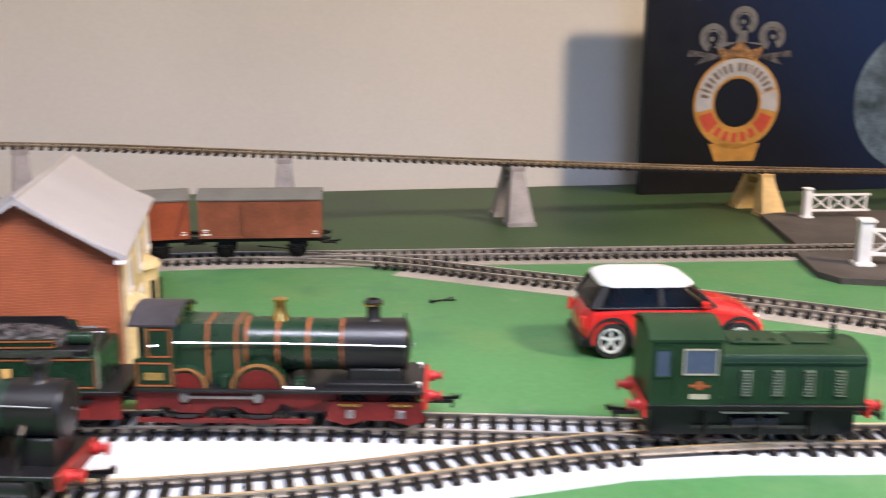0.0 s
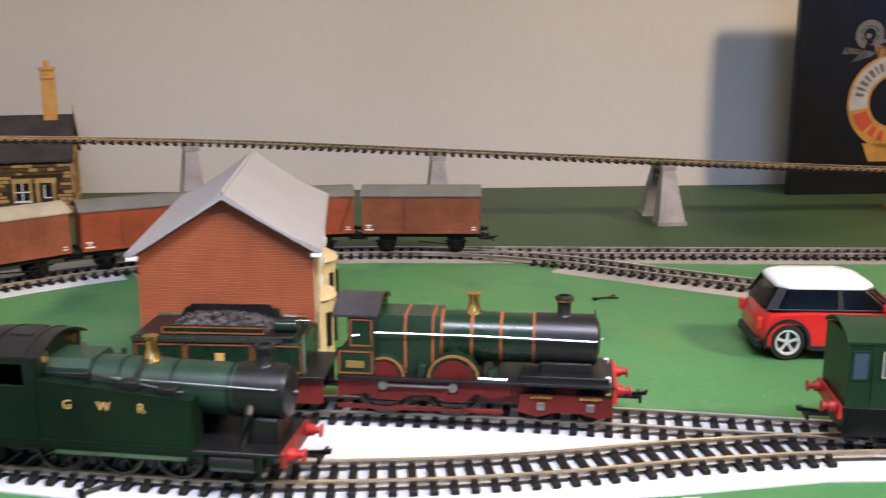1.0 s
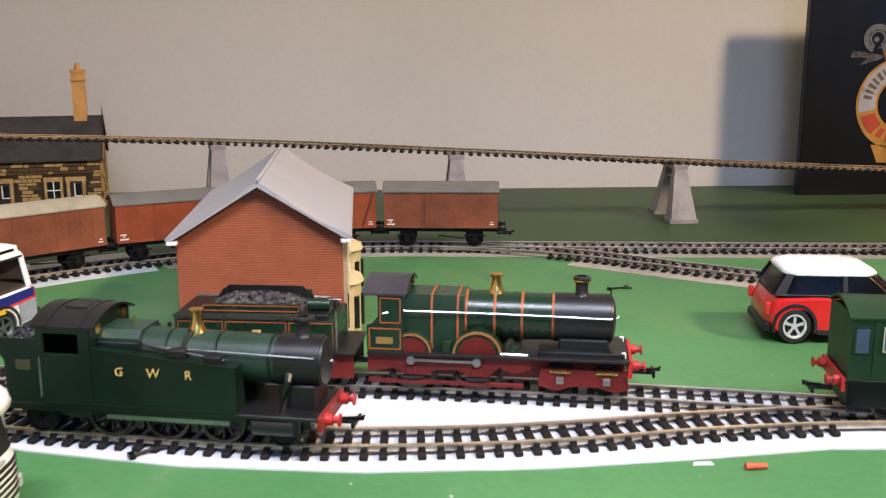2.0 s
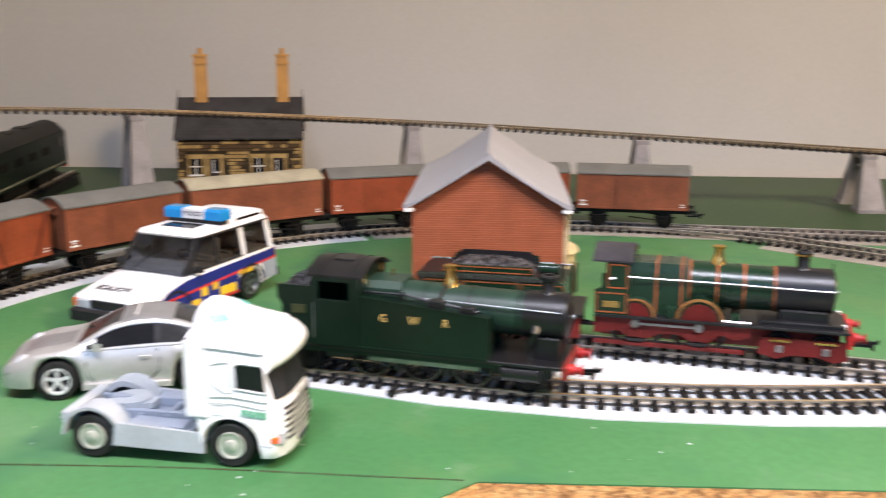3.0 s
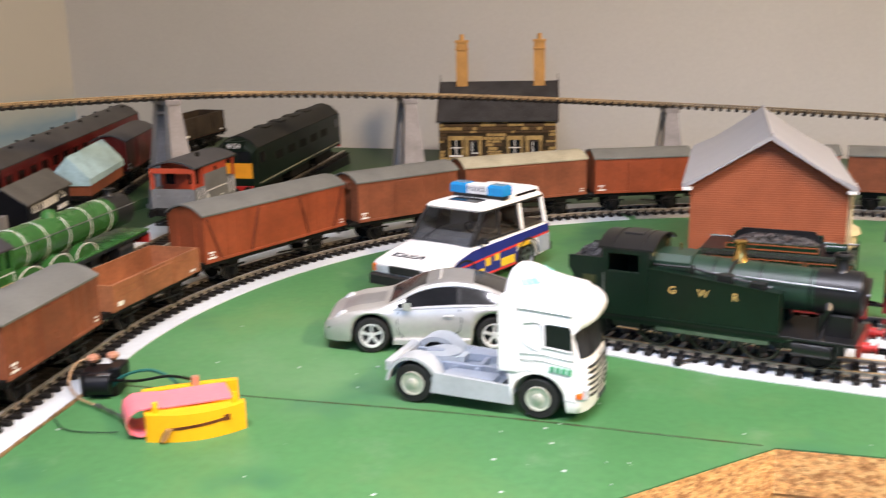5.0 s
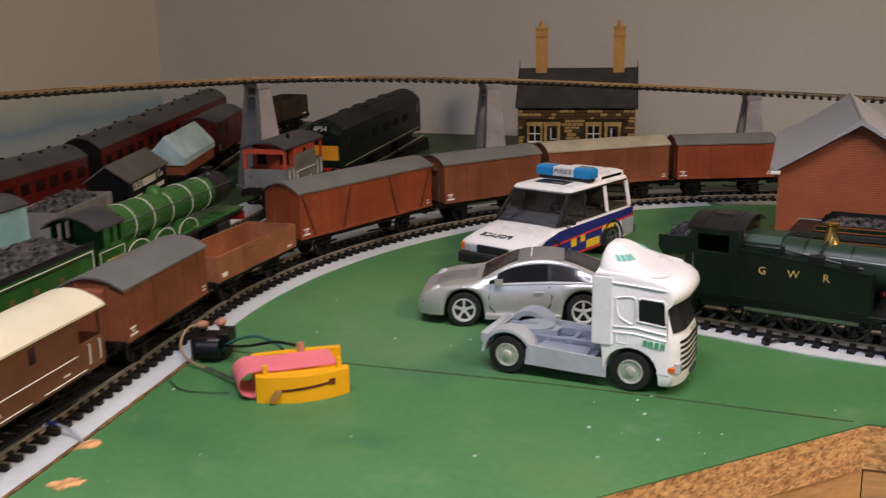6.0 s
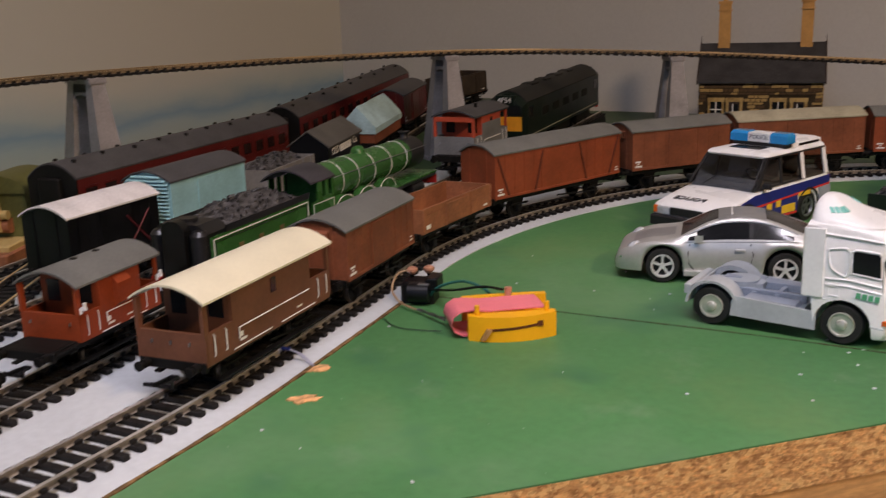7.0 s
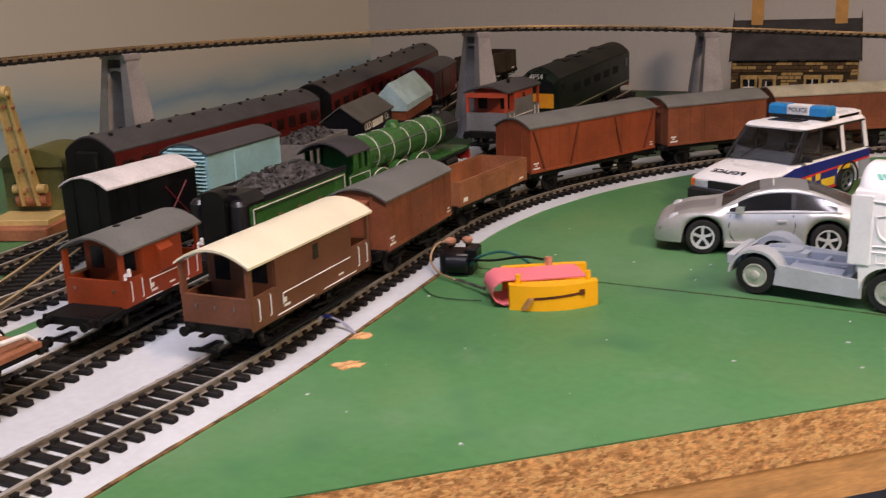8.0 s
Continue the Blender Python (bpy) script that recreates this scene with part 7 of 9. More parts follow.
def silver_coupe(m):
    t = thing("toy_car", "silver sports coupe toy car with sloping tail", "toy car", m, "toy road vehicles")
    h, wr = 0.0218, 0.0086
    N = 111
    xs = [-0.0555 + 0.1107 * i / (N - 1) for i in range(N)]
    rings = []
    for x in xs:
        half = coupe_section(x)
        rings.append([(x, y, z) for y, z in half] + [(x, -y, z) for y, z in half[-2::-1]])
    shape = Bm().loft(rings)
    n = len(rings[0])
    k = 0
    for j in range(N - 1):
        x = (xs[j] + xs[j + 1]) / 2
        tall = curve(COUPE_TOP, x) - curve(COUPE_BELT, x)
        for i in range(n):
            r = min(i, n - 2 - i)
            mi = 0
            if tall > 0.0022 and (r == 5 and -0.0325 < x < 0.0180 or r == 6 and -0.0265 < x < 0.0135):
                mi = 2 if -0.0130 < x < -0.0112 else 1 if x > -0.0120 else 3
            elif r in (9, 10) and (0.0035 < x < 0.0222 or -0.0410 < x < -0.0195):
                mi = 3
            elif r in (8, 9, 10) and -0.0195 <= x <= 0.0035:
                mi = 4
            elif r == 10 and 0.0255 < x < 0.0460:
                mi = 4
            elif i == n - 1:
                mi = 2
            shape.mi[k] = mi
            k += 1
    body = part("body", shape, [SILVER, GLASS_DK, TRIM_BLACK, GLASS_GREY, SILVER_SHADED], t, smooth=65)
    def skin(x, z, s):
        rows = coupe_section(x)
        for (y0, z0), (y1, z1) in zip(rows, rows[1:]):
            if z0 <= z <= z1:
                return (x, s * (y0 + (y1 - y0) * (z - z0) / max(1e-9, z1 - z0)), z)
        return (x, s * rows[0][0], z)
    for s in (-1, 1):
        part("window_frame", Bm().tube([skin(x, curve(COUPE_BELT, x) + 0.0001, s) for x in [0.0195 - 0.0027 * i for i in range(21)]], 0.0005, 6), SILVER, body)
        part("window_frame", Bm().tube([(x, s * coupe_section(x)[7][0], coupe_section(x)[7][1]) for x in [0.0195 - 0.0027 * i for i in range(21)]], 0.0005, 6), SILVER, body)
        for line in ([(0.0172, 0.0200), (0.0180, 0.0150), (0.0172, 0.0100), (0.0150, 0.0072)], [(-0.0120, 0.0208), (-0.0135, 0.0160), (-0.0125, 0.0110), (-0.0085, 0.0072)]):
            part("door_line", Bm().tube([skin(x, z, s) for x, z in line], 0.00028, 6), TRIM_BLACK, body)
        part("door_mirror", Bm().loft([[(0.0120, s * 0.0196, 0.0215), (0.0150, s * 0.0196, 0.0215), (0.0150, s * 0.0196, 0.0235), (0.0120, s * 0.0196, 0.0235)], [(0.0108, s * 0.0232, 0.0212), (0.0150, s * 0.0226, 0.0212), (0.0148, s * 0.0226, 0.0248), (0.0108, s * 0.0232, 0.0248)]]), SILVER, t)
        part("door_handle", Bm().box(-0.0095, -0.0050, s * 0.0207 - 0.0008, s * 0.0207 + 0.0008, 0.0170, 0.0182, 0.0002), SILVER, t)
        part("sill", Bm().box(-0.0180, 0.0200, s * (h - 0.0016) - 0.0014, s * (h - 0.0016) + 0.0014, 0.0042, 0.0068, 0.0004), SILVER, t)
        for x in (-0.0290, 0.0305):
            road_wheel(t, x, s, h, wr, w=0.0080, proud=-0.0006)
            part("wheel_well", Bm().cyl((x, s * 0.008, 0.0090), (x, s * 0.0120, 0.0090), 0.0098, n=20), TRIM_BLACK, t)
        lamp = part("headlamp", Bm().lathe([(0.0034, -0.0014), (0.0034, 0.0004), (0.0024, 0.0018), (0.0008, 0.0024)], n=18), HEADLENS, t)
        lamp.matrix_local = pose(0.0462, s * 0.0155, 0.0160, 0, 48, 0) @ Matrix.Diagonal((1.3, 1, 1, 1))
        part("tail_lamp", Bm().box(-0.0545, -0.0510, s * 0.0135 - 0.0045, s * 0.0135 + 0.0045, 0.0150, 0.0178, 0.0006), POL_RED, t)
        part("intake", Bm().box(0.0520, 0.0546, s * 0.0095 - 0.0045, s * 0.0095 + 0.0045, 0.0060, 0.0082, 0.0005), TRIM_BLACK, t)
        part("indicator", Bm().box(0.0505, 0.0525, s * 0.0158 - 0.0020, s * 0.0158 + 0.0020, 0.0112, 0.0124, 0.0003), CHROME, t)
    part("wiper", Bm().tube([(0.0222, -0.010, 0.0232), (0.0165, 0.002, 0.0264)], 0.00025, 6), TRIM_BLACK, t)
    part("roof_slot", Bm().box(-0.0030, -0.0024, -0.0090, 0.0090, 0.0325, 0.0333), WHITE_PL, t)
    return t


def lorry_wheel(t, x, s, half, r, w=0.0075):
    """Black tyre with a dished plated disc and a raised hub."""
    y = s * (half - w / 2 - 0.0006)
    wh = part("tyre", Bm().lathe([(r * 0.56, -w / 2), (r * 0.90, -w / 2), (r, -w / 2 + 0.0014), (r, w / 2 - 0.0014), (r * 0.90, w / 2), (r * 0.56, w / 2)], (x, y, r), "y", 30, True), TYRE, t)
    yo = y + s * w / 2
    prof = [(r * 0.60, 0.0), (r * 0.58, 0.0005), (r * 0.52, 0.0004), (r * 0.44, -0.0010), (r * 0.30, -0.0012), (r * 0.22, 0.0008), (r * 0.10, 0.0012)]
    part("rim", Bm().lathe([(q, s * d) for q, d in prof], (x, yo, r), "y", 26), LORRY_DISC, wh, "plated wheel disc")
    for k in range(8):
        a = math.pi * k / 4
        part("wheel_nut", Bm().cyl((x + r * 0.36 * math.cos(a), yo - s * 0.0014, r + r * 0.36 * math.sin(a)), (x + r * 0.36 * math.cos(a), yo - s * 0.0003, r + r * 0.36 * math.sin(a)), 0.0004, n=6), LORRY_DISC, wh)
    return wh


LORRY_DISC = mat("lorry_wheel_plating", (0.62, 0.61, 0.55), 0.3, 0.5, 0.06, 80)


def lorry_tractor(m):
    t = thing("toy_lorry", "white toy lorry tractor unit with bare grey chassis", "toy lorry", m, "toy road vehicles")
    h, wr, xr, bow = 0.0195, 0.0089, 0.0125, 0.145

    def nose(f):
        """How far the front is drawn back at f of the half width."""
        return bow * 0.0377 * abs(f) ** 4

    arch = [(xr + (x - xr) / (1 - bow), z) for x, z in arch_pts(0.0286, 0.0114, 0.0085, 0.0082)]
    side = [(xr, 0.0195), (0.0165, 0.0195)] + arch + [(0.0452, 0.0044), (0.0492, 0.0046), (0.0502, 0.0085), (0.0502, 0.0190), (0.0496, 0.0245), (0.0486, 0.0268), (0.0468, 0.0330), (0.0450, 0.0396), (0.0478, 0.0396), (0.0500, 0.0412), (0.0506, 0.0436), (0.0496, 0.0462), (0.0464, 0.0488), (0.0410, 0.0506), (0.0320, 0.0516), (0.0200, 0.0518), (xr + 0.0006, 0.0516), (xr, 0.0500)]
    c = part("cab", shell(side, h, xr, bow, 0.0016, 0.0200), TOY_WHITE, t, smooth=50)
    scoop = [(0.0126, 0.0425, 0.0182, 0.0070, 0.0500), (0.0126, 0.0360, 0.0176, 0.0070, 0.0514), (0.0127, 0.0308, 0.0164, 0.0068, 0.0529), (0.0128, 0.0272, 0.0146, 0.0060, 0.0546), (0.0131, 0.0245, 0.0122, 0.0050, 0.0564), (0.0136, 0.0224, 0.0094, 0.0038, 0.0580), (0.0143, 0.0206, 0.0064, 0.0026, 0.0592), (0.0152, 0.0190, 0.0034, 0.0014, 0.0599)]
    part("roof_fairing", Bm().loft([rrect(*q) for q in scoop]), TOY_WHITE, c, smooth=70)

    def on_scoop(k, turn, s, out):
        x0, x1, w, r, z = scoop[k]
        return (x1 - r + (r + out) * math.cos(radians(turn)), s * (w - r + (r + out) * math.sin(radians(turn))), z + out)

    fs = [-0.88 + 1.76 * k / 12 for k in range(13)]
    part("windscreen", Bm().loft([[(0.0482 - nose(f), f * h, 0.0274), (0.0490 - nose(f), f * h, 0.0272), (0.0457 - nose(f), f * h, 0.0394), (0.0449 - nose(f), f * h, 0.0394)] for f in fs]), GLASS_GREY, c, smooth=60)
    for k in range(6):
        z = 0.0106 + k * 0.0024
        gs = [-0.76 + 1.52 * q / 10 for q in range(11)]
        part("grille_slot", Bm().loft([[(0.0496 - nose(f), f * h, z), (0.0505 - nose(f) - 0.00002 * k, f * h, z), (0.0505 - nose(f) - 0.00002 * k, f * h, z + 0.0010), (0.0496 - nose(f), f * h, z + 0.0010)] for f in gs]), TRIM_BLACK, c)
    part("badge", Bm().box(0.0496, 0.0506, -0.0030, 0.0030, 0.0250, 0.0262, 0.0002), LORRY_DISC, c)
    part("number_plate", Bm().box(0.0500, 0.0507, -0.0050, 0.0050, 0.0070, 0.0088), DARK_PRINT, c)
    for s in (-1, 1):
        y = s * h
        part("side_window", plate([(0.0318, 0.0318), (0.0424, 0.0307), (0.0420, 0.0392), (0.0412, 0.0402), (0.0326, 0.0407), (0.0316, 0.0398)], y, 0.0003), GLASS_DK, c)
        part("window_rim", Bm().tube([(0.0312, y, 0.0313), (0.0429, y, 0.0301), (0.0425, y, 0.0394), (0.0415, y, 0.0407), (0.0324, y, 0.0412), (0.0311, y, 0.0401), (0.0312, y, 0.0313)], 0.0005, 6), TOY_WHITE, c)
        part("sleeper_panel", Bm().tube([p for p, d in lines([(0.0222, y, 0.0405), (0.0222, y, 0.0365), (0.0236, y, 0.0326), (0.0268, y, 0.0306), (0.0298, y, 0.0304), (0.0298, y, 0.0408), (0.0222, y, 0.0405)], 0.0012)], 0.0005, 6), TOY_WHITE, c)
        part("side_fairing", Bm().box(xr - 0.0006, 0.0208, y - 0.0006, y + 0.0008, 0.0200, 0.0492, 0.0005), TOY_WHITE, c)
        part("roof_rail", Bm().tube([(xr, y, 0.0472), (0.0300, y, 0.0462), (0.0425, y, 0.0452)], 0.0006, 6), TOY_WHITE, c)
        part("crease", Bm().tube([(0.0212, y, 0.0280), (0.0300, y, 0.0284), (0.0430, y, 0.0268)], 0.0005, 6), TOY_WHITE, c)
        part("crease", Bm().tube([(0.0212, y, 0.0256), (0.0300, y, 0.0258), (0.0432, y, 0.0240)], 0.0004, 6), TOY_WHITE, c)
        part("locker", Bm().tube([(0.0228, y, 0.0212), (0.0270, y, 0.0210), (0.0270, y, 0.0248), (0.0228, y, 0.0250), (0.0228, y, 0.0212)], 0.0003, 6), TOY_WHITE, c)
        part("door_line", Bm().tube([(0.0432, y - s * 0.0002, 0.0395), (0.0436, y - s * 0.0002, 0.0240), (0.0430, y - s * 0.0002, 0.0160)], 0.0002, 6), LORRY_GREY, c)
        part("bumper_groove", Bm().tube([(0.0395, y - s * 0.0001, 0.0098), (0.0448, y - s * 0.0001, 0.0094)], 0.0003, 6), LORRY_GREY, c)
        for k in range(4):
            x0 = 0.0335 + 0.0024 * k
            zz = 0.0212 - 0.00022 * k
            part("sign_mark", plate([(x0, zz), (x0 + 0.0019, zz - 0.0001), (x0 + 0.0020, zz + 0.0024), (x0 + 0.0003, zz + 0.0025)], s * (h + 0.0001), 0.0003), GREEN_MARK, c)
            a0 = 92 - 21 * k
            part("sign_mark", Bm().loft([[on_scoop(3, a0, s, 0.0), on_scoop(3, a0 - 15, s, 0.0), on_scoop(3, a0 - 15, s, 0.0003), on_scoop(3, a0, s, 0.0003)], [on_scoop(4, a0, s, 0.0), on_scoop(4, a0 - 15, s, 0.0), on_scoop(4, a0 - 15, s, 0.0003), on_scoop(4, a0, s, 0.0003)]]), mat("pale_green_print", (0.20, 0.58, 0.50), 0.5), c)
        part("headlamp", Bm().box(0.0448, 0.0488, s * 0.0158 - 0.0022, s * 0.0158 + 0.0022, 0.0104, 0.0150, 0.0006), HEADLENS, c)
        part("indicator", Bm().box(0.0440, 0.0468, s * 0.0186 - 0.0011, s * 0.0186 + 0.0011, 0.0110, 0.0132, 0.0003), INDICATOR, c)
        part("side_skirt", Bm().prism([(-0.0180, 0.0060), (0.0182, 0.0050), (0.0182, 0.0130), (-0.0166, 0.0150)], s * (h - 0.0014), s * (h - 0.0002), "y"), LORRY_GREY, t)
        o, i = arch_pts(-0.0262, 0.0120, 0.0092, 0.0086), arch_pts(-0.0262, 0.0108, 0.0092, 0.0086)
        part("mudguard", Bm().prism(o + i[::-1], s * (h - 0.0100), s * h, "y"), LORRY_GREY, t)
        part("mudguard_side", Bm().prism(o + [(-0.0262 + (q[0] + 0.0262) * 0.84, 0.0086 + (q[1] - 0.0086) * 0.90) for q in i[::-1]], s * (h - 0.0103), s * (h - 0.0099), "y"), LORRY_GREY, t)
        for x in (0.0286, -0.0262):
            lorry_wheel(t, x, s, h, wr)
        part("chassis_rail", Bm().box(-0.0400, 0.0120, s * 0.0070 - 0.0010, s * 0.0070 + 0.0010, 0.0125, 0.0160, 0.0003), LORRY_BLUE, t)
        part("tank_lid", Bm().prism([(-0.0130, 0.0118), (0.0105, 0.0118), (0.0095, 0.0140), (-0.0120, 0.0146)], s * 0.0095, s * 0.0178, "y"), LORRY_BLUE, t)
    part("bed", Bm().box(-0.0180, 0.0125, -0.0180, 0.0180, 0.0085, 0.0122), LORRY_BLUE, t)
    for x in (-0.0110, -0.0010, 0.0085):
        part("cross_member", Bm().box(x - 0.0010, x + 0.0010, -0.0090, 0.0090, 0.0118, 0.0150, 0.0003), LORRY_BLUE, t)
    part("fifth_wheel", Bm().cyl((-0.0190, 0, 0.0160), (-0.0190, 0, 0.0182), 0.0078, n=26).prism([(-0.0185, -0.0075), (-0.0085, -0.0030), (-0.0085, 0.0030), (-0.0185, 0.0075)], 0.0150, 0.0172, "z"), LORRY_GREY, t)
    part("fifth_wheel_slot", Bm().prism([(-0.0265, -0.0030), (-0.0190, -0.0012), (-0.0190, 0.0012), (-0.0265, 0.0030)], 0.0181, 0.0185, "z"), LORRY_BLUE, t)
    part("cross_plate", Bm().box(-0.0405, -0.0370, -0.0150, 0.0150, 0.0120, 0.0165, 0.0005), LORRY_GREY, t)
    part("rear_cross_wall", Bm().box(-0.0350, -0.0340, -0.0150, 0.0150, 0.0120, 0.0175, 0.0002), LORRY_GREY, t)
    return t


red_hatchback(pose(0.1535, 0.5065, 0, 0, 0, 1) @ Matrix.Diagonal((0.885, 0.885, 0.955, 1)))
police_car(pose(-0.3225, 0.4185, 0, 0, 0, -101) @ Matrix.Diagonal((1, 1, 0.94, 1)))
silver_coupe(pose(-0.2870, 0.3085, 0, 0, 0, 202.4) @ Matrix.Diagonal((0.97, 1, 1.01, 1)))
lorry_tractor(pose(-0.2362, 0.2500, 0, 0, 0, 4.0) @ Matrix.Scale(0.97, 4))


# ---- brick house ----
def brick_house(m):
    """Gabled house: coursed brick ends, pale roof, cream front with a round bay."""
    t = thing("model_house", "red brick model house with pale grey gabled roof", "model house", m)
    w, d, ze, zr = 0.0405, 0.150, 0.0635, 0.0875
    course = 0.00125
    rings, z, i = [], 0.0, 0
    def ring(z, inset):
        ww = w if z <= ze else max(0.0004, w * (zr - z) / (zr - ze))
        a = ww - inset
        return [(-a, inset, z), (a, inset, z), (a, d - inset, z), (-a, d - inset, z)]
    while z < zr - 0.001:
        rings += [ring(z, 0.00022), ring(z + 0.00022, 0.0), ring(z + course - 0.0001, 0.0), ring(z + course, 0.00022)]
        z += course
    part("wall", Bm().loft(rings), BRICK, t, smooth=15)
    for s in (-1, 1):
        eave = (s * (w + 0.0028), ze - 0.0018)
        sag = [(s * w * f, zr + 0.0034 - (zr - ze + 0.0026) * f - 0.0010 * math.sin(math.pi * f)) for f in (0.25, 0.5, 0.75)]
        poly = [eave, (0, zr + 0.0012), (0, zr + 0.0034)] + sag + [(s * (w + 0.0036), ze + 0.0002)]
        part("roof_slope", Bm().prism(poly, -0.0045, d + 0.0045, "y"), ROOF_GREY, t, smooth=25)
        part("bargeboard", Bm().prism([(s * (w + 0.0028), ze - 0.0026), (0, zr + 0.0002), (0, zr + 0.0014), (s * (w + 0.0028), ze - 0.0014)], -0.0046, -0.0034, "y"), ROOF_GREY, t)
        part("gutter", Bm().cyl((s * (w + 0.0036), -0.0040, ze - 0.0010), (s * (w + 0.0036), d + 0.0040, ze - 0.0010), 0.0011, n=10), ROOF_GREY, t)
        part("soffit_end", Bm().box(min(s * (w - 0.001), s * (w + 0.0040)), max(s * (w - 0.001), s * (w + 0.0040)), -0.0050, -0.0008, ze - 0.0036, ze - 0.0020, 0.0003), WHITE_PL, t)
    part("ridge", Bm().cyl((0, -0.0045, zr + 0.0030), (0, d + 0.0045, zr + 0.0030), 0.0011, n=10), ROOF_GREY, t)
    # cream front on the right-hand side
    x = w + 0.0002
    part("front_facing", Bm().box(w - 0.0006, w + 0.0012, 0.0022, d - 0.002, 0.0, ze - 0.0035), CREAM, t)
    for y0 in (0.020, 0.070, 0.118):
        for z0, z1 in ((0.012, 0.028), (0.040, 0.055)):
            win = part("window", Bm().box(w + 0.0008, w + 0.0016, y0, y0 + 0.014, z0, z1), GLASS_DK, t)
            part("frame", Bm().box(w + 0.0012, w + 0.0024, y0 - 0.001, y0, z0 - 0.001, z1 + 0.001).box(w + 0.0012, w + 0.0024, y0 + 0.014, y0 + 0.015, z0 - 0.001, z1 + 0.001).box(w + 0.0012, w + 0.0024, y0, y0 + 0.014, z1, z1 + 0.001).box(w + 0.0012, w + 0.0032, y0 - 0.001, y0 + 0.015, z0 - 0.002, z0), WHITE_PL, win)
    for z0, r in ((0.0, 0.0085),):
        bay = Bm()
        n = 14
        for y0 in (0.024, 0.105):
            prof = [(w + r * math.sin(math.pi * i / n), y0 - 1.25 * r * math.cos(math.pi * i / n)) for i in range(n + 1)]
            b = part("bay", Bm().prism(prof, 0.0, 0.034, "z"), CREAM, t)
            prof2 = [(w + (r + 0.0018) * math.sin(math.pi * i / n), y0 - 1.25 * (r + 0.0018) * math.cos(math.pi * i / n)) for i in range(n + 1)]
            part("bay_roof", Bm().loft([[(px, py, 0.034) for px, py in prof2], [(w + (px - w) * 0.9, y0 + (py - y0) * 0.9, 0.0365) for px, py in prof2], [(w + (px - w) * 0.2, y0 + (py - y0) * 0.3, 0.0405) for px, py in prof2]]), CREAM, b)
            for k in range(3):
                a = math.pi * (0.25 + 0.25 * k)
                cx, cy = w + (r + 0.0001) * math.sin(a), y0 - 1.25 * (r + 0.0001) * math.cos(a)
                part("bay_pane", Bm().cyl((cx, cy, 0.010), (cx, cy, 0.027), 0.0016, n=8), GLASS_DK, b)
    part("downpipe", Bm().cyl((w + 0.0022, 0.0020, 0.0), (w + 0.0022, 0.0020, ze - 0.003), 0.0008, n=8), CREAM, t)
    part("base_course", Bm().box(-w - 0.0008, w + 0.0008, -0.0008, d + 0.0008, 0.0, 0.0018), MORTAR, t)
    return t


brick_house(pose(-0.1512, 0.4387, 0, 0, 0, 9.5))

# ---- stone cottage ----
STONE = mat("cottage_stone", (0.42, 0.29, 0.11), 0.7, 0, 0.18, 120, 0.3, col2=(0.24, 0.15, 0.05))
STONE_DK = mat("cottage_dark_stone", (0.10, 0.060, 0.028), 0.75, 0, 0.2, 90, 0.3)
JOINT = mat("cottage_joint", (0.040, 0.028, 0.014), 0.85, 0, 0.2, 90)
SLATE = mat("cottage_slate", (0.040, 0.039, 0.042), 0.55, 0, 0.16, 60, 0.2)
CHIM = mat("cottage_chimney_tan", (0.56, 0.30, 0.09), 0.55, 0, 0.08, 60)
DOOR_BK = mat("cottage_door_brown", (0.030, 0.018, 0.014), 0.5, 0, 0.1, 60)


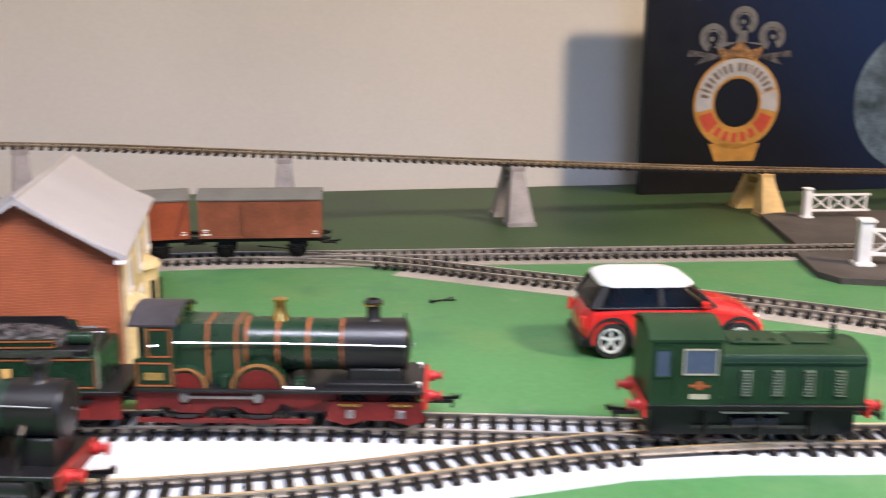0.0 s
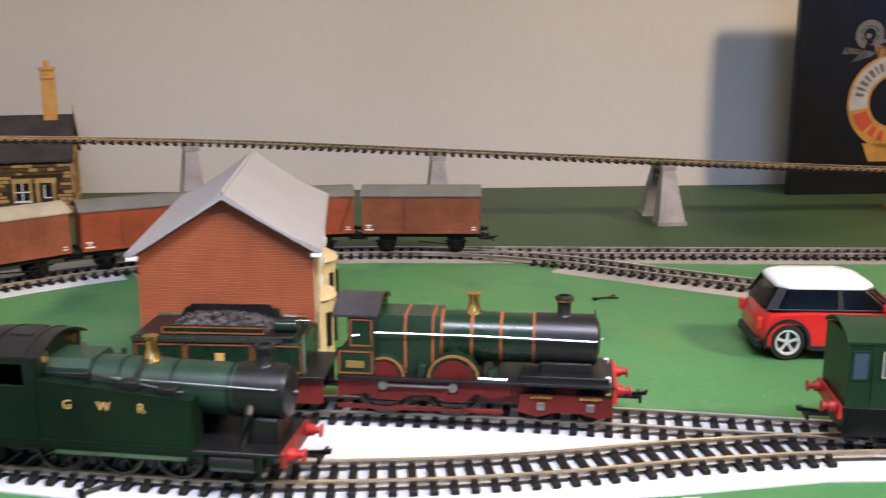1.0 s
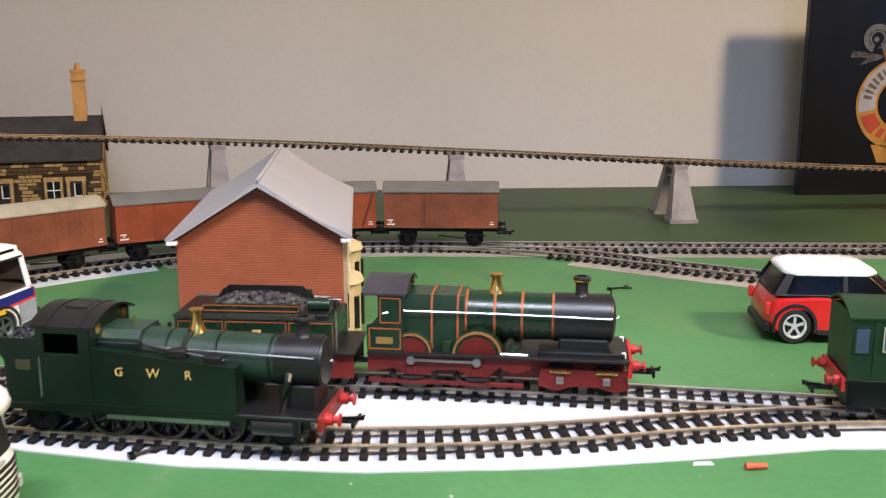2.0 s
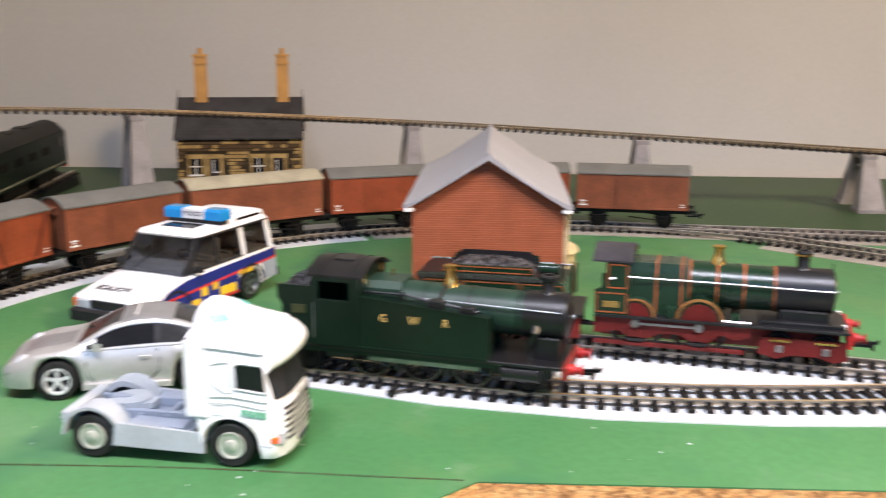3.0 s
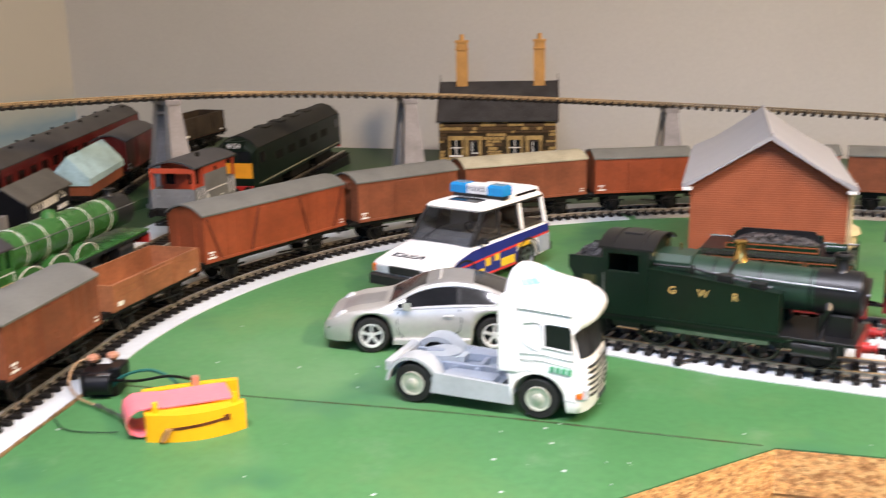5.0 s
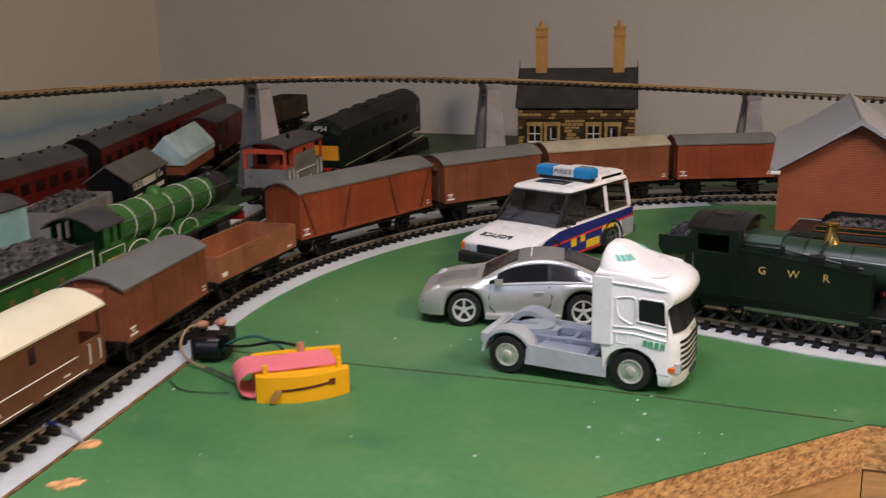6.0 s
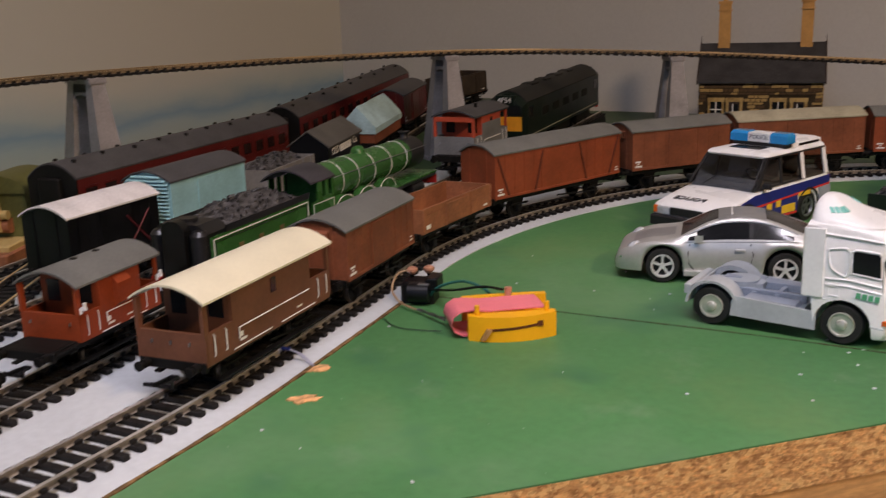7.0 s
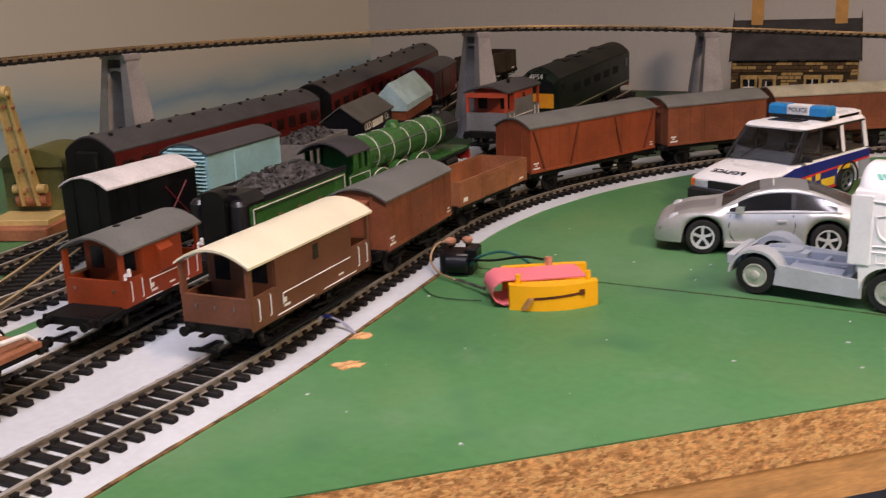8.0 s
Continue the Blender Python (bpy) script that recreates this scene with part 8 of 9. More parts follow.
def stone_cottage(m):
    t = thing("model_cottage", "yellow and black stone model cottage with two tan chimneys", "model cottage", m)
    w, d, ze, zr = 0.0595, 0.080, 0.0510, 0.0840
    body = Bm().prism([(0.0, 0.0), (d, 0.0), (d, ze), (d / 2, zr), (0.0, ze)], -w, w, "x")
    wall = part("wall", body, JOINT, t)
    rnd = random.Random(5)
    doors = [(-0.0245, 0.0132), (0.0375, 0.0132)]
    wins = [(-0.0425, 0.0115), (0.0180, 0.0115)]
    def blocked(x0, x1, z0, z1):
        for c, ww in doors:
            if x1 > c - ww / 2 - 0.0022 and x0 < c + ww / 2 + 0.0022 and z0 < 0.0325:
                return True
        for c, ww in wins:
            if x1 > c - ww / 2 - 0.0022 and x0 < c + ww / 2 + 0.0022 and z1 > 0.0115 and z0 < 0.0325:
                return True
        return False
    unit = Bm().box(-0.5, 0.5, -0.5, 0.5, -0.5, 0.5, 0.06)
    meshes = [unit.mesh("stone", STONE), unit.mesh("stone", STONE_DK)]
    z = 0.0004
    while z < ze - 0.003:
        hgt = rnd.uniform(0.0026, 0.0043)
        x = -w
        while x < w - 0.001:
            ln = min(rnd.uniform(0.0040, 0.0110), w - x)
            if not blocked(x, x + ln, z, z + hgt):
                dark = rnd.random() < (0.62 if z > 0.034 else 0.36)
                ob = new("stone", meshes[1 if dark else 0])
                ob.parent = wall
                ob.matrix_local = Matrix.Translation((x + ln / 2, -0.0002 - rnd.uniform(0, 0.0004), z + hgt / 2)) @ Matrix.Diagonal((ln - 0.0007, 0.0016, hgt - 0.0008, 1))
            x += ln
        z += hgt
    for s in (-1, 1):
        z = 0.0004
        while z < ze + 0.012:
            hgt = rnd.uniform(0.0044, 0.0064)
            lim = 0 if z < ze - 0.004 else (z + hgt - ze) / (zr - ze) * d / 2 + 0.002
            y = lim
            while y < d - lim - 0.002:
                ln = min(rnd.uniform(0.008, 0.016), d - lim - y)
                ob = new("stone", meshes[1 if rnd.random() < 0.45 else 0])
                ob.parent = wall
                ob.matrix_local = Matrix.Translation((s * (w + 0.0002), y + ln / 2, z + hgt / 2)) @ Matrix.Diagonal((0.0014, ln - 0.0007, hgt - 0.0008, 1))
                y += ln
            z += hgt
    for c, ww in doors:
        dr = part("door", Bm().box(c - ww / 2 + 0.001, c + ww / 2 - 0.001, -0.0012, 0.0002, 0.0, 0.0290), DOOR_BK, t)
        part("door_frame", Bm().box(c - ww / 2 - 0.0016, c - ww / 2 + 0.0012, -0.0020, 0.0002, 0.0, 0.0300).box(c + ww / 2 - 0.0012, c + ww / 2 + 0.0016, -0.0020, 0.0002, 0.0, 0.0300).box(c - ww / 2 - 0.0022, c + ww / 2 + 0.0022, -0.0022, 0.0002, 0.0290, 0.0330), STONE, dr)
        part("door_pane", Bm().box(c - 0.0008, c + 0.0040, -0.0016, -0.0010, 0.0160, 0.0265), GLASS_DK, dr)
        part("pane_bar", Bm().box(c - 0.0018, c - 0.0008, -0.0019, -0.0010, 0.0150, 0.0270).box(c - 0.0008, c + 0.0048, -0.0019, -0.0010, 0.0150, 0.0160), WHITE_PL, dr)
    for c, ww in wins:
        wn = part("window", Bm().box(c - ww / 2, c + ww / 2, -0.0010, 0.0002, 0.0130, 0.0290), GLASS_DK, t)
        part("window_surround", Bm().box(c - ww / 2 - 0.0022, c - ww / 2, -0.0020, 0.0002, 0.0115, 0.0310).box(c + ww / 2, c + ww / 2 + 0.0022, -0.0020, 0.0002, 0.0115, 0.0310).box(c - ww / 2 - 0.0026, c + ww / 2 + 0.0026, -0.0022, 0.0002, 0.0290, 0.0330), STONE, wn)
        part("sill", Bm().box(c - ww / 2 - 0.0010, c + ww / 2 + 0.0010, -0.0026, 0.0002, 0.0118, 0.0134), WHITE_PL, wn)
        part("glazing_bar", Bm().box(c - 0.0005, c + 0.0005, -0.0014, -0.0006, 0.0134, 0.0290).box(c - ww / 2, c + ww / 2, -0.0014, -0.0006, 0.0205, 0.0215), WHITE_PL, wn)
    for y0, y1, nm in ((-0.0040, d / 2, "roof_slope"), (d + 0.0040, d / 2, "roof_slope")):
        sl = (zr - ze) / (d / 2)
        zl = ze - 0.0040 * sl
        part(nm, Bm().prism([(y0, zl), (y1, zr), (y1, zr + 0.0018), (y0, zl + 0.0018)], -w - 0.002, w + 0.002, "x"), SLATE, t)
    for k in range(1, 12):
        f = k / 12
        y, z = -0.0040 + f * (d / 2 + 0.004), (ze - 0.003) + f * (zr - ze + 0.003) + 0.0012
        part("slate_course", Bm().box(-w - 0.0019, w + 0.0019, y - 0.0002, y + 0.0006, z - 0.0004, z + 0.0003), SLATE, t)
    for s in (-1, 1):
        part("bargeboard", Bm().prism([(-0.0042, ze - 0.0045), (d / 2, zr - 0.0010), (d + 0.0042, ze - 0.0045), (d + 0.0042, ze - 0.0010), (d / 2, zr + 0.0030), (-0.0042, ze - 0.0010)], s * (w + 0.0016), s * (w + 0.0030), "x"), DOOR_BK, t)
        part("finial", Bm().cyl((s * (w + 0.0022), d / 2, zr), (s * (w + 0.0022), d / 2, zr + 0.0095), 0.0006, 0.0003, n=6), DOOR_BK, t)
    for x in (-0.0385, 0.0425):
        ch = part("chimney", Bm().box(x - 0.0058, x + 0.0058, d / 2 - 0.0058, d / 2 + 0.0058, zr - 0.006, zr + 0.0420), CHIM, t)
        part("chimney_cap", Bm().box(x - 0.0068, x + 0.0068, d / 2 - 0.0068, d / 2 + 0.0068, zr + 0.0345, zr + 0.0360).box(x - 0.0068, x + 0.0068, d / 2 - 0.0068, d / 2 + 0.0068, zr + 0.0420, zr + 0.0445), CHIM, ch)
        part("chimney_pot", Bm().cyl((x, d / 2, zr + 0.0445), (x, d / 2, zr + 0.0505), 0.0027, 0.0022, n=12), CHIM, ch)
    return t


stone_cottage(pose(-0.469, 0.832, 0, 0, 0, 19.5))

# ---- dark blue box with a crest ----
NAVY = mat("box_navy_card", (0.005, 0.009, 0.034), 0.36, 0, 0.2, 8, 0, 300, col2=(0.004, 0.005, 0.012))


def printed_fade(m):
    """Box artwork: black print that turns to deep blue towards one top corner."""
    n, l = m.node_tree.nodes, m.node_tree.links
    tc, sep, add, rp = (n.new("ShaderNode" + k) for k in ("TexCoord", "SeparateXYZ", "Math", "ValToRGB"))
    l.new(tc.outputs["Object"], sep.inputs[0])
    add.operation = "ADD"
    l.new(sep.outputs[0], add.inputs[0])
    l.new(sep.outputs[2], add.inputs[1])
    l.new(add.outputs[0], rp.inputs[0])
    e = rp.color_ramp.elements
    e[0].position, e[0].color = 0.10, (0.0042, 0.0040, 0.0045, 1)
    e[1].position, e[1].color = 0.42, (0.005, 0.018, 0.075, 1)
    q = e.new(0.22)
    q.color = (0.0040, 0.0055, 0.014, 1)
    l.new(rp.outputs[0], n["Principled BSDF"].inputs["Base Color"])


CARTON = mat("box_printed_card", (0.005, 0.009, 0.034), 0.36)
printed_fade(CARTON)
CREST_GREY = mat("crest_silver_grey", (0.125, 0.125, 0.13), 0.5, 0, 0.1, 60)
CREST_DIM = mat("crest_dim_silver", (0.075, 0.070, 0.075), 0.5, 0, 0.3, 150)
CREST_CROWN = mat("crest_worn_gold", (0.24, 0.125, 0.05), 0.5, 0, 0.3, 220)
CREST_GOLD = mat("crest_gold", (0.42, 0.21, 0.04), 0.45, 0, 0.1, 60)
CREST_WHITE = mat("crest_white", (0.35, 0.35, 0.36), 0.5, 0, 0.06, 60)
CREST_PRINT = mat("crest_brown_print", (0.14, 0.105, 0.085), 0.5)
CREST_RED = mat("crest_red", (0.42, 0.06, 0.03), 0.5, 0, 0.06, 60)
PHOTO = mat("box_picture_pale", (0.085, 0.125, 0.175), 0.5, 0, 0.3, 40, col2=(0.02, 0.035, 0.05))


def flat_ring(r0, r1, a0, a1, y, cx, cz, n=24, th=0.0003):
    pts = [(cx + r1 * math.cos(radians(a0 + (a1 - a0) * i / n)), cz + r1 * math.sin(radians(a0 + (a1 - a0) * i / n))) for i in range(n + 1)]
    pts += [(cx + r0 * math.cos(radians(a1 - (a1 - a0) * i / n)), cz + r0 * math.sin(radians(a1 - (a1 - a0) * i / n))) for i in range(n + 1)]
    return Bm().prism(pts, y - th, y, "y")


def crest_box(m):
    """Upright box; x runs along its front from the left edge."""
    t = thing("display_box", "tall navy blue card box front with a printed crest", "box", m)
    part("carton", Bm().box(0.0, 0.42, 0.0, 0.010, 0.0, 0.216, 0.0008), CARTON, t)
    cx, cz = CREST
    c = part("crest_ring", flat_ring(0.0245, 0.0465, 0, 360, -0.0001, cx, cz, 48), CREST_GOLD, t)
    part("band", flat_ring(0.0270, 0.0442, 20, 160, -0.0004, cx, cz), CREST_WHITE, c)
    part("band", flat_ring(0.0270, 0.0442, -12, 18, -0.0004, cx, cz, 8), CREST_WHITE, c)
    part("band", flat_ring(0.0270, 0.0442, 162, 192, -0.0004, cx, cz, 8), CREST_WHITE, c)
    for a in (198, 312):
        part("red_block", flat_ring(0.0280, 0.0420, a, a + 28, -0.0004, cx, cz, 8), CREST_RED, c)
    a = 172.0
    for w in (5.0, 4.2, 5.6, 4.4, 6.0, 3.0, 5.2, 5.6, 0, 5.4, 6.2, 3.4, 5.0, 5.8, 4.6, 5.4, 4.8):
        if w:
            part("print_bar", flat_ring(0.0315, 0.0400, a - w, a, -0.0007, cx, cz, 3), CREST_PRINT, c)
        a -= w + 4.4 if w else 6.0
    for k in range(5):
        a = 232 + k * 16
        part("print_bar", flat_ring(0.0300, 0.0395, a, a + 9, -0.0007, cx, cz, 3), CREST_RED, c)
    part("scroll", Bm().prism([(cx - 0.028, cz - 0.041), (cx + 0.028, cz - 0.041), (cx + 0.022, cz - 0.059), (cx - 0.020, cz - 0.059)], -0.0004, 0.0, "y"), CREST_GOLD, c)
    part("crown", Bm().prism([(cx - 0.020, cz + 0.043), (cx + 0.020, cz + 0.043), (cx + 0.026, cz + 0.057), (cx + 0.012, cz + 0.052), (cx, cz + 0.062), (cx - 0.012, cz + 0.052), (cx - 0.026, cz + 0.057)], -0.0004, 0.0, "y"), CREST_CROWN, c)
    for s in (-1, 1):
        part("ribbon", Bm().prism([(cx + s * 0.021, cz + 0.0475), (cx + s * 0.054, cz + 0.0525), (cx + s * 0.056, cz + 0.0455), (cx + s * 0.038, cz + 0.0455), (cx + s * 0.047, cz + 0.0375), (cx + s * 0.026, cz + 0.0435)], -0.0004, 0.0, "y"), CREST_DIM, c)
    for dx, dz, sg in ((0.002, 0.0810, 1), (-0.0300, 0.0640, 1), (0.0330, 0.0665, -1)):
        part("plume", flat_ring(0.0062, 0.0142, -60, 250, -0.0004, cx + dx, cz + dz, 28), CREST_GREY, c)
        part("plume_stem", Bm().prism([(cx + dx * 0.30 - 0.006, cz + 0.060), (cx + dx * 0.30 + 0.006, cz + 0.060), (cx + dx * 0.86 + 0.0045, cz + dz - 0.0095), (cx + dx * 0.86 - 0.0045, cz + dz - 0.0095)], -0.0006, 0.0, "y"), CREST_GREY, c)
        part("plume_eye", flat_ring(0.0, 0.0026, 0, 360, -0.0004, cx + dx - sg * 0.001, cz + dz - 0.001, 14), CREST_GREY, c)
        for k in range(5):
            a0 = -40 + k * 58
            part("plume_line", flat_ring(0.0078 + 0.0006 * (k % 2), 0.0086 + 0.0006 * (k % 2), a0, a0 + 40, -0.0007, cx + dx, cz + dz, 8), NAVY, c)
    part("picture", flat_ring(0.0, 0.075, 0, 360, -0.0001, cx + 0.205, cz + 0.002, 48), PHOTO, t)
    return t


CREST = (0.0995, 0.0920)
crest_box(pose(0.2546, 0.9922, 0, 0, 0, 8.2))

# ---- level crossing ----
ROAD = mat("crossing_grey_card", (0.075, 0.066, 0.060), 0.75, 0, 0.14, 30, 0.2, 300)
structure("road", Bm().prism([(0.316, 0.735), (0.333, 0.862), (0.352, 0.872), (0.62, 0.905), (0.62, 0.765)], 0.0, 0.0042, "z"), ROAD)
structure("road", Bm().prism([(0.305, 0.712), (0.296, 0.650), (0.304, 0.632), (0.330, 0.626), (0.62, 0.650), (0.62, 0.735)], 0.0, 0.0042, "z"), ROAD)


def crossing_gate(m, label):
    t = thing("crossing_gate", label, "gate", m, "level crossing gates")
    part("post", Bm().box(-0.0045, 0.0045, -0.0045, 0.0045, 0.0, 0.034, 0.0006), WHITE_PL, t)
    part("post_cap", Bm().box(-0.0056, 0.0056, -0.0056, 0.0056, 0.034, 0.0365, 0.0008), WHITE_PL, t)
    part("post_base", Bm().box(-0.0066, 0.0066, -0.0066, 0.0066, 0.0, 0.0022, 0.0004), WHITE_PL, t)
    for z in (0.0085, 0.0275):
        part("bar", Bm().box(0.0045, 0.080, -0.0010, 0.0010, z - 0.0014, z + 0.0014, 0.0003), WHITE_PL, t)
    for x0 in (0.006, 0.029, 0.052):
        for a, b in (((x0, 0.0095), (x0 + 0.022, 0.0265)), ((x0, 0.0265), (x0 + 0.022, 0.0095))):
            part("brace", Bm().cyl((a[0], 0, a[1]), (b[0], 0, b[1]), 0.0009, n=6), WHITE_PL, t)
        part("upright", Bm().box(x0 + 0.0215, x0 + 0.0235, -0.0010, 0.0010, 0.0085, 0.0275), WHITE_PL, t)
    return t


crossing_gate(pose(0.3360, 0.670, 0.0042, 0, 0, -8) @ Matrix.Diagonal((1, 1, 0.9, 1)), "white plastic level crossing gate with crossed braces")
crossing_gate(pose(0.3680, 0.848, 0.0042, 0, 0, 4) @ Matrix.Scale(0.72, 4), "white plastic level crossing gate behind the back line")

# ---- crane ----
OLIVE = mat("crane_olive", (0.105, 0.105, 0.030), 0.5, 0, 0.15, 60)
JIB = mat("crane_jib_tan", (0.50, 0.36, 0.14), 0.5, 0, 0.1, 60)
RUST = mat("crane_base_rust", (0.30, 0.115, 0.055), 0.6, 0, 0.2, 60)


def breakdown_crane(m):
    t = thing("model_crane", "olive green model crane with tan lattice jib on rusty base", "crane", m)
    part("base", Bm().box(-0.030, 0.030, -0.016, 0.016, 0.0, 0.0058, 0.0008), RUST, t)
    part("deck", Bm().box(-0.028, 0.024, -0.0145, 0.0145, 0.0058, 0.0085, 0.0005), JIB, t)
    n = 10
    prof = [(-0.0150, 0.0085), (0.0150, 0.0085), (0.0150, 0.030)] + [(0.0150 * math.cos(math.pi * i / n), 0.030 + 0.0075 * math.sin(math.pi * i / n)) for i in range(1, n)] + [(-0.0150, 0.030)]
    part("house", Bm().prism(prof, -0.032, 0.004, "x"), OLIVE, t)
    part("house_edge", Bm().prism([(-0.0156, 0.0295), (0.0156, 0.0295)] + [(0.0156 * math.cos(math.pi * i / n), 0.0305 + 0.0078 * math.sin(math.pi * i / n)) for i in range(n + 1)], 0.0036, 0.0052, "x"), OLIVE, t)
    for s in (-1, 1):
        beam = Bm().loft([[(0.004, s * 0.0036 - 0.0007, 0.012), (0.010, s * 0.0036 - 0.0007, 0.012), (0.010, s * 0.0036 + 0.0007, 0.012), (0.004, s * 0.0036 + 0.0007, 0.012)], [(0.019, s * 0.0024 - 0.0006, 0.066), (0.0230, s * 0.0024 - 0.0006, 0.066), (0.0230, s * 0.0024 + 0.0006, 0.066), (0.019, s * 0.0024 + 0.0006, 0.066)]])
        jb = part("jib_beam", beam, JIB, t)
        for k in range(5):
            f = (k + 0.6) / 5.2
            x, z = 0.008 + f * 0.0135, 0.012 + f * 0.054
            part("jib_hole", Bm().cyl((x, s * 0.0031 - 0.0012, z), (x, s * 0.0031 + 0.0012, z), 0.0009, n=10), RUST, jb)
    web = [[(x - 0.0004, -w, z), (x + 0.0004, -w, z), (x + 0.0004, w, z), (x - 0.0004, w, z)] for x, w, z in ((0.0080, 0.0034, 0.013), (0.0215, 0.0022, 0.065))]
    wb = part("jib_web", Bm().loft(web), JIB, t)
    for k in range(5):
        f = (k + 0.7) / 5.2
        x, z = 0.0080 + f * 0.0135, 0.013 + f * 0.052
        part("jib_eye", Bm().cyl((x - 0.0012, 0, z), (x + 0.0012, 0, z), 0.0009, n=12), RUST, wb)
    part("sheave", Bm().cyl((0.0215, -0.0030, 0.0665), (0.0215, 0.0030, 0.0665), 0.0032, n=18), JIB, t)
    part("jib_head", Bm().cyl((0.0225, -0.0046, 0.066), (0.0225, 0.0046, 0.066), 0.0014, n=10), JIB, t)
    part("winch", Bm().cyl((0.006, -0.0075, 0.0145), (0.006, 0.0075, 0.0145), 0.0036, n=14), RUST, t)
    part("pivot", Bm().cyl((0.0085, -0.008, 0.0200), (0.0085, 0.008, 0.0200), 0.0022, n=12), JIB, t)
    return t


breakdown_crane(pose(-0.662, 0.131, 0.0006, 0, 0, -56) @ Matrix.Scale(1.24, 4))

# ---- parked wagons with loads ----
def hut_van(m):
    """Pitched-roof van with white lettering that cannot be read."""
    t = thing("covered_van", "black pitched-roof salt van with white lettering", "wagon", m, "parked wagons")
    L, W, z0, z1, zr = 0.074, 0.030, 0.0150, 0.0335, 0.0440
    underframe(t, L, (-0.022, 0.022))
    part("body", Bm().prism([(-W / 2, z0), (W / 2, z0), (W / 2, z1), (0, zr), (-W / 2, z1)], -L / 2, L / 2, "x"), BLACK_PL, t)
    for s in (-1, 1):
        part("roof_slope", Bm().prism([(s * (W / 2 + 0.0018), z1 - 0.0006), (0, zr + 0.0006), (0, zr + 0.0018), (s * (W / 2 + 0.0018), z1 + 0.0006)], -L / 2 - 0.0012, L / 2 + 0.0012, "x"), mat("salt_van_roof", (0.090, 0.085, 0.075), 0.6, 0, 0.12, 50), t)
        y = s * (W / 2 + 0.0002)
        flip = Matrix.Rotation(radians(90), 4, "X") if s < 0 else Matrix.Rotation(radians(180), 4, "Z") @ Matrix.Rotation(radians(90), 4, "X")
        for word, x, z, size in (("OLD", -0.0215, 0.0285, 0.0078), ("Co.", 0.0240, 0.0290, 0.0078)):
            text_bm(word, size, Matrix.Translation((-s * x, y, z)) @ flip, t, WHITE_LN, "lettering")
        for x0, x1, a, b in ((-0.011, 0.015, 0.0258, 0.0310), (-0.030, -0.014, 0.0188, 0.0220), (0.014, 0.031, 0.0195, 0.0225)):
            n = max(2, int((x1 - x0) / 0.0040))
            for k in range(n):
                u = x0 + (x1 - x0) * k / n
                v = u + (x1 - x0) / n * 0.70
                part("lettering", Bm().box(min(-s * u, -s * v), max(-s * u, -s * v), y - 0.0002, y + 0.0002, a, b), WHITE_LN, t)
    return t


def sheeted_wagon(m):
    t = thing("sheeted_wagon", "open wagon under a pale blue peaked sheet", "wagon", m, "parked wagons")
    L, W = 0.066, 0.030
    underframe(t, L, (-0.020, 0.020))
    part("body", Bm().box(-L / 2, L / 2, -W / 2, W / 2, 0.015, 0.0265, 0.0004), BAUXITE_OLD, t)
    rings = []
    rnd = random.Random(8)
    for x in (-1, -0.9, -0.5, 0, 0.5, 0.9, 1):
        k = 1.0 if abs(x) < 0.95 else 0.985
        rings.append([(x * L / 2 * 1.03, yy * k, zz + rnd.uniform(-0.0004, 0.0004)) for yy, zz in ((-W / 2 - 0.0012, 0.0235), (-W / 2 - 0.0012, 0.0285), (-W / 2 + 0.001, 0.0315), (-0.007, 0.0390), (0.0, 0.0462), (0.007, 0.0390), (W / 2 - 0.001, 0.0315), (W / 2 + 0.0012, 0.0285), (W / 2 + 0.0012, 0.0235))])
    part("sheet", Bm().loft(rings), TARP, t, "pale blue sheet drawn over a ridge", smooth=14)
    return t


def hopper_wagon(m):
    t = thing("hopper_wagon", "grey coal hopper wagon with a small load", "wagon", m, "parked wagons")
    L, W = 0.070, 0.030
    underframe(t, L, (-0.021, 0.021))
    g = mat("hopper_grey", (0.20, 0.19, 0.18), 0.55, 0, 0.12, 50)
    for s in (-1, 1):
        part("side_wall", Bm().box(-L / 2, L / 2, s * W / 2 - 0.0006, s * W / 2 + 0.0006, 0.015, 0.033), g, t)
        part("end_wall", Bm().box(s * L / 2 - 0.0006, s * L / 2 + 0.0006, -W / 2, W / 2, 0.015, 0.033), g, t)
        for k in range(5):
            x = -L / 2 + 0.006 + k * (L - 0.012) / 4
            part("post", Bm().box(x - 0.0007, x + 0.0007, s * (W / 2 + 0.0008) - 0.0006, s * (W / 2 + 0.0008) + 0.0006, 0.015, 0.033), g, t)
    part("deck", Bm().box(-L / 2 + 0.0006, L / 2 - 0.0006, -W / 2 + 0.0006, W / 2 - 0.0006, 0.015, 0.0265), g, t)
    lump_heap(t, "coal", -L / 2 + 0.002, L / 2 - 0.002, -W / 2 + 0.001, W / 2 - 0.001, 0.0265, 0.0290, 0.0085, 41, 0.0022)
    return t


hopper_wagon(on(L3, along(L3, 0.285)))
hut_van(on(L3, along(L3, 0.380)))
sheeted_wagon(on(L3, along(L3, 0.484)) @ Matrix.Diagonal((1.15, 1, 1, 1)))
covered_van(on(L3, along(L3, 0.568)), "dark maroon covered van with grey roof", L=0.080, body=COACH_MAROON, roof=COACH_ROOF, H=0.0255, group="parked wagons")
open_wagon(pose(0.016, 0.0, 0) @ on(L3, along(L3, 0.705), -14), "dark brown high-sided open wagon", L=0.072, H=0.0210, outer=mat("open_wagon_dark", (0.040, 0.028, 0.018), 0.6, 0, 0.2, 60), group="parked wagons")


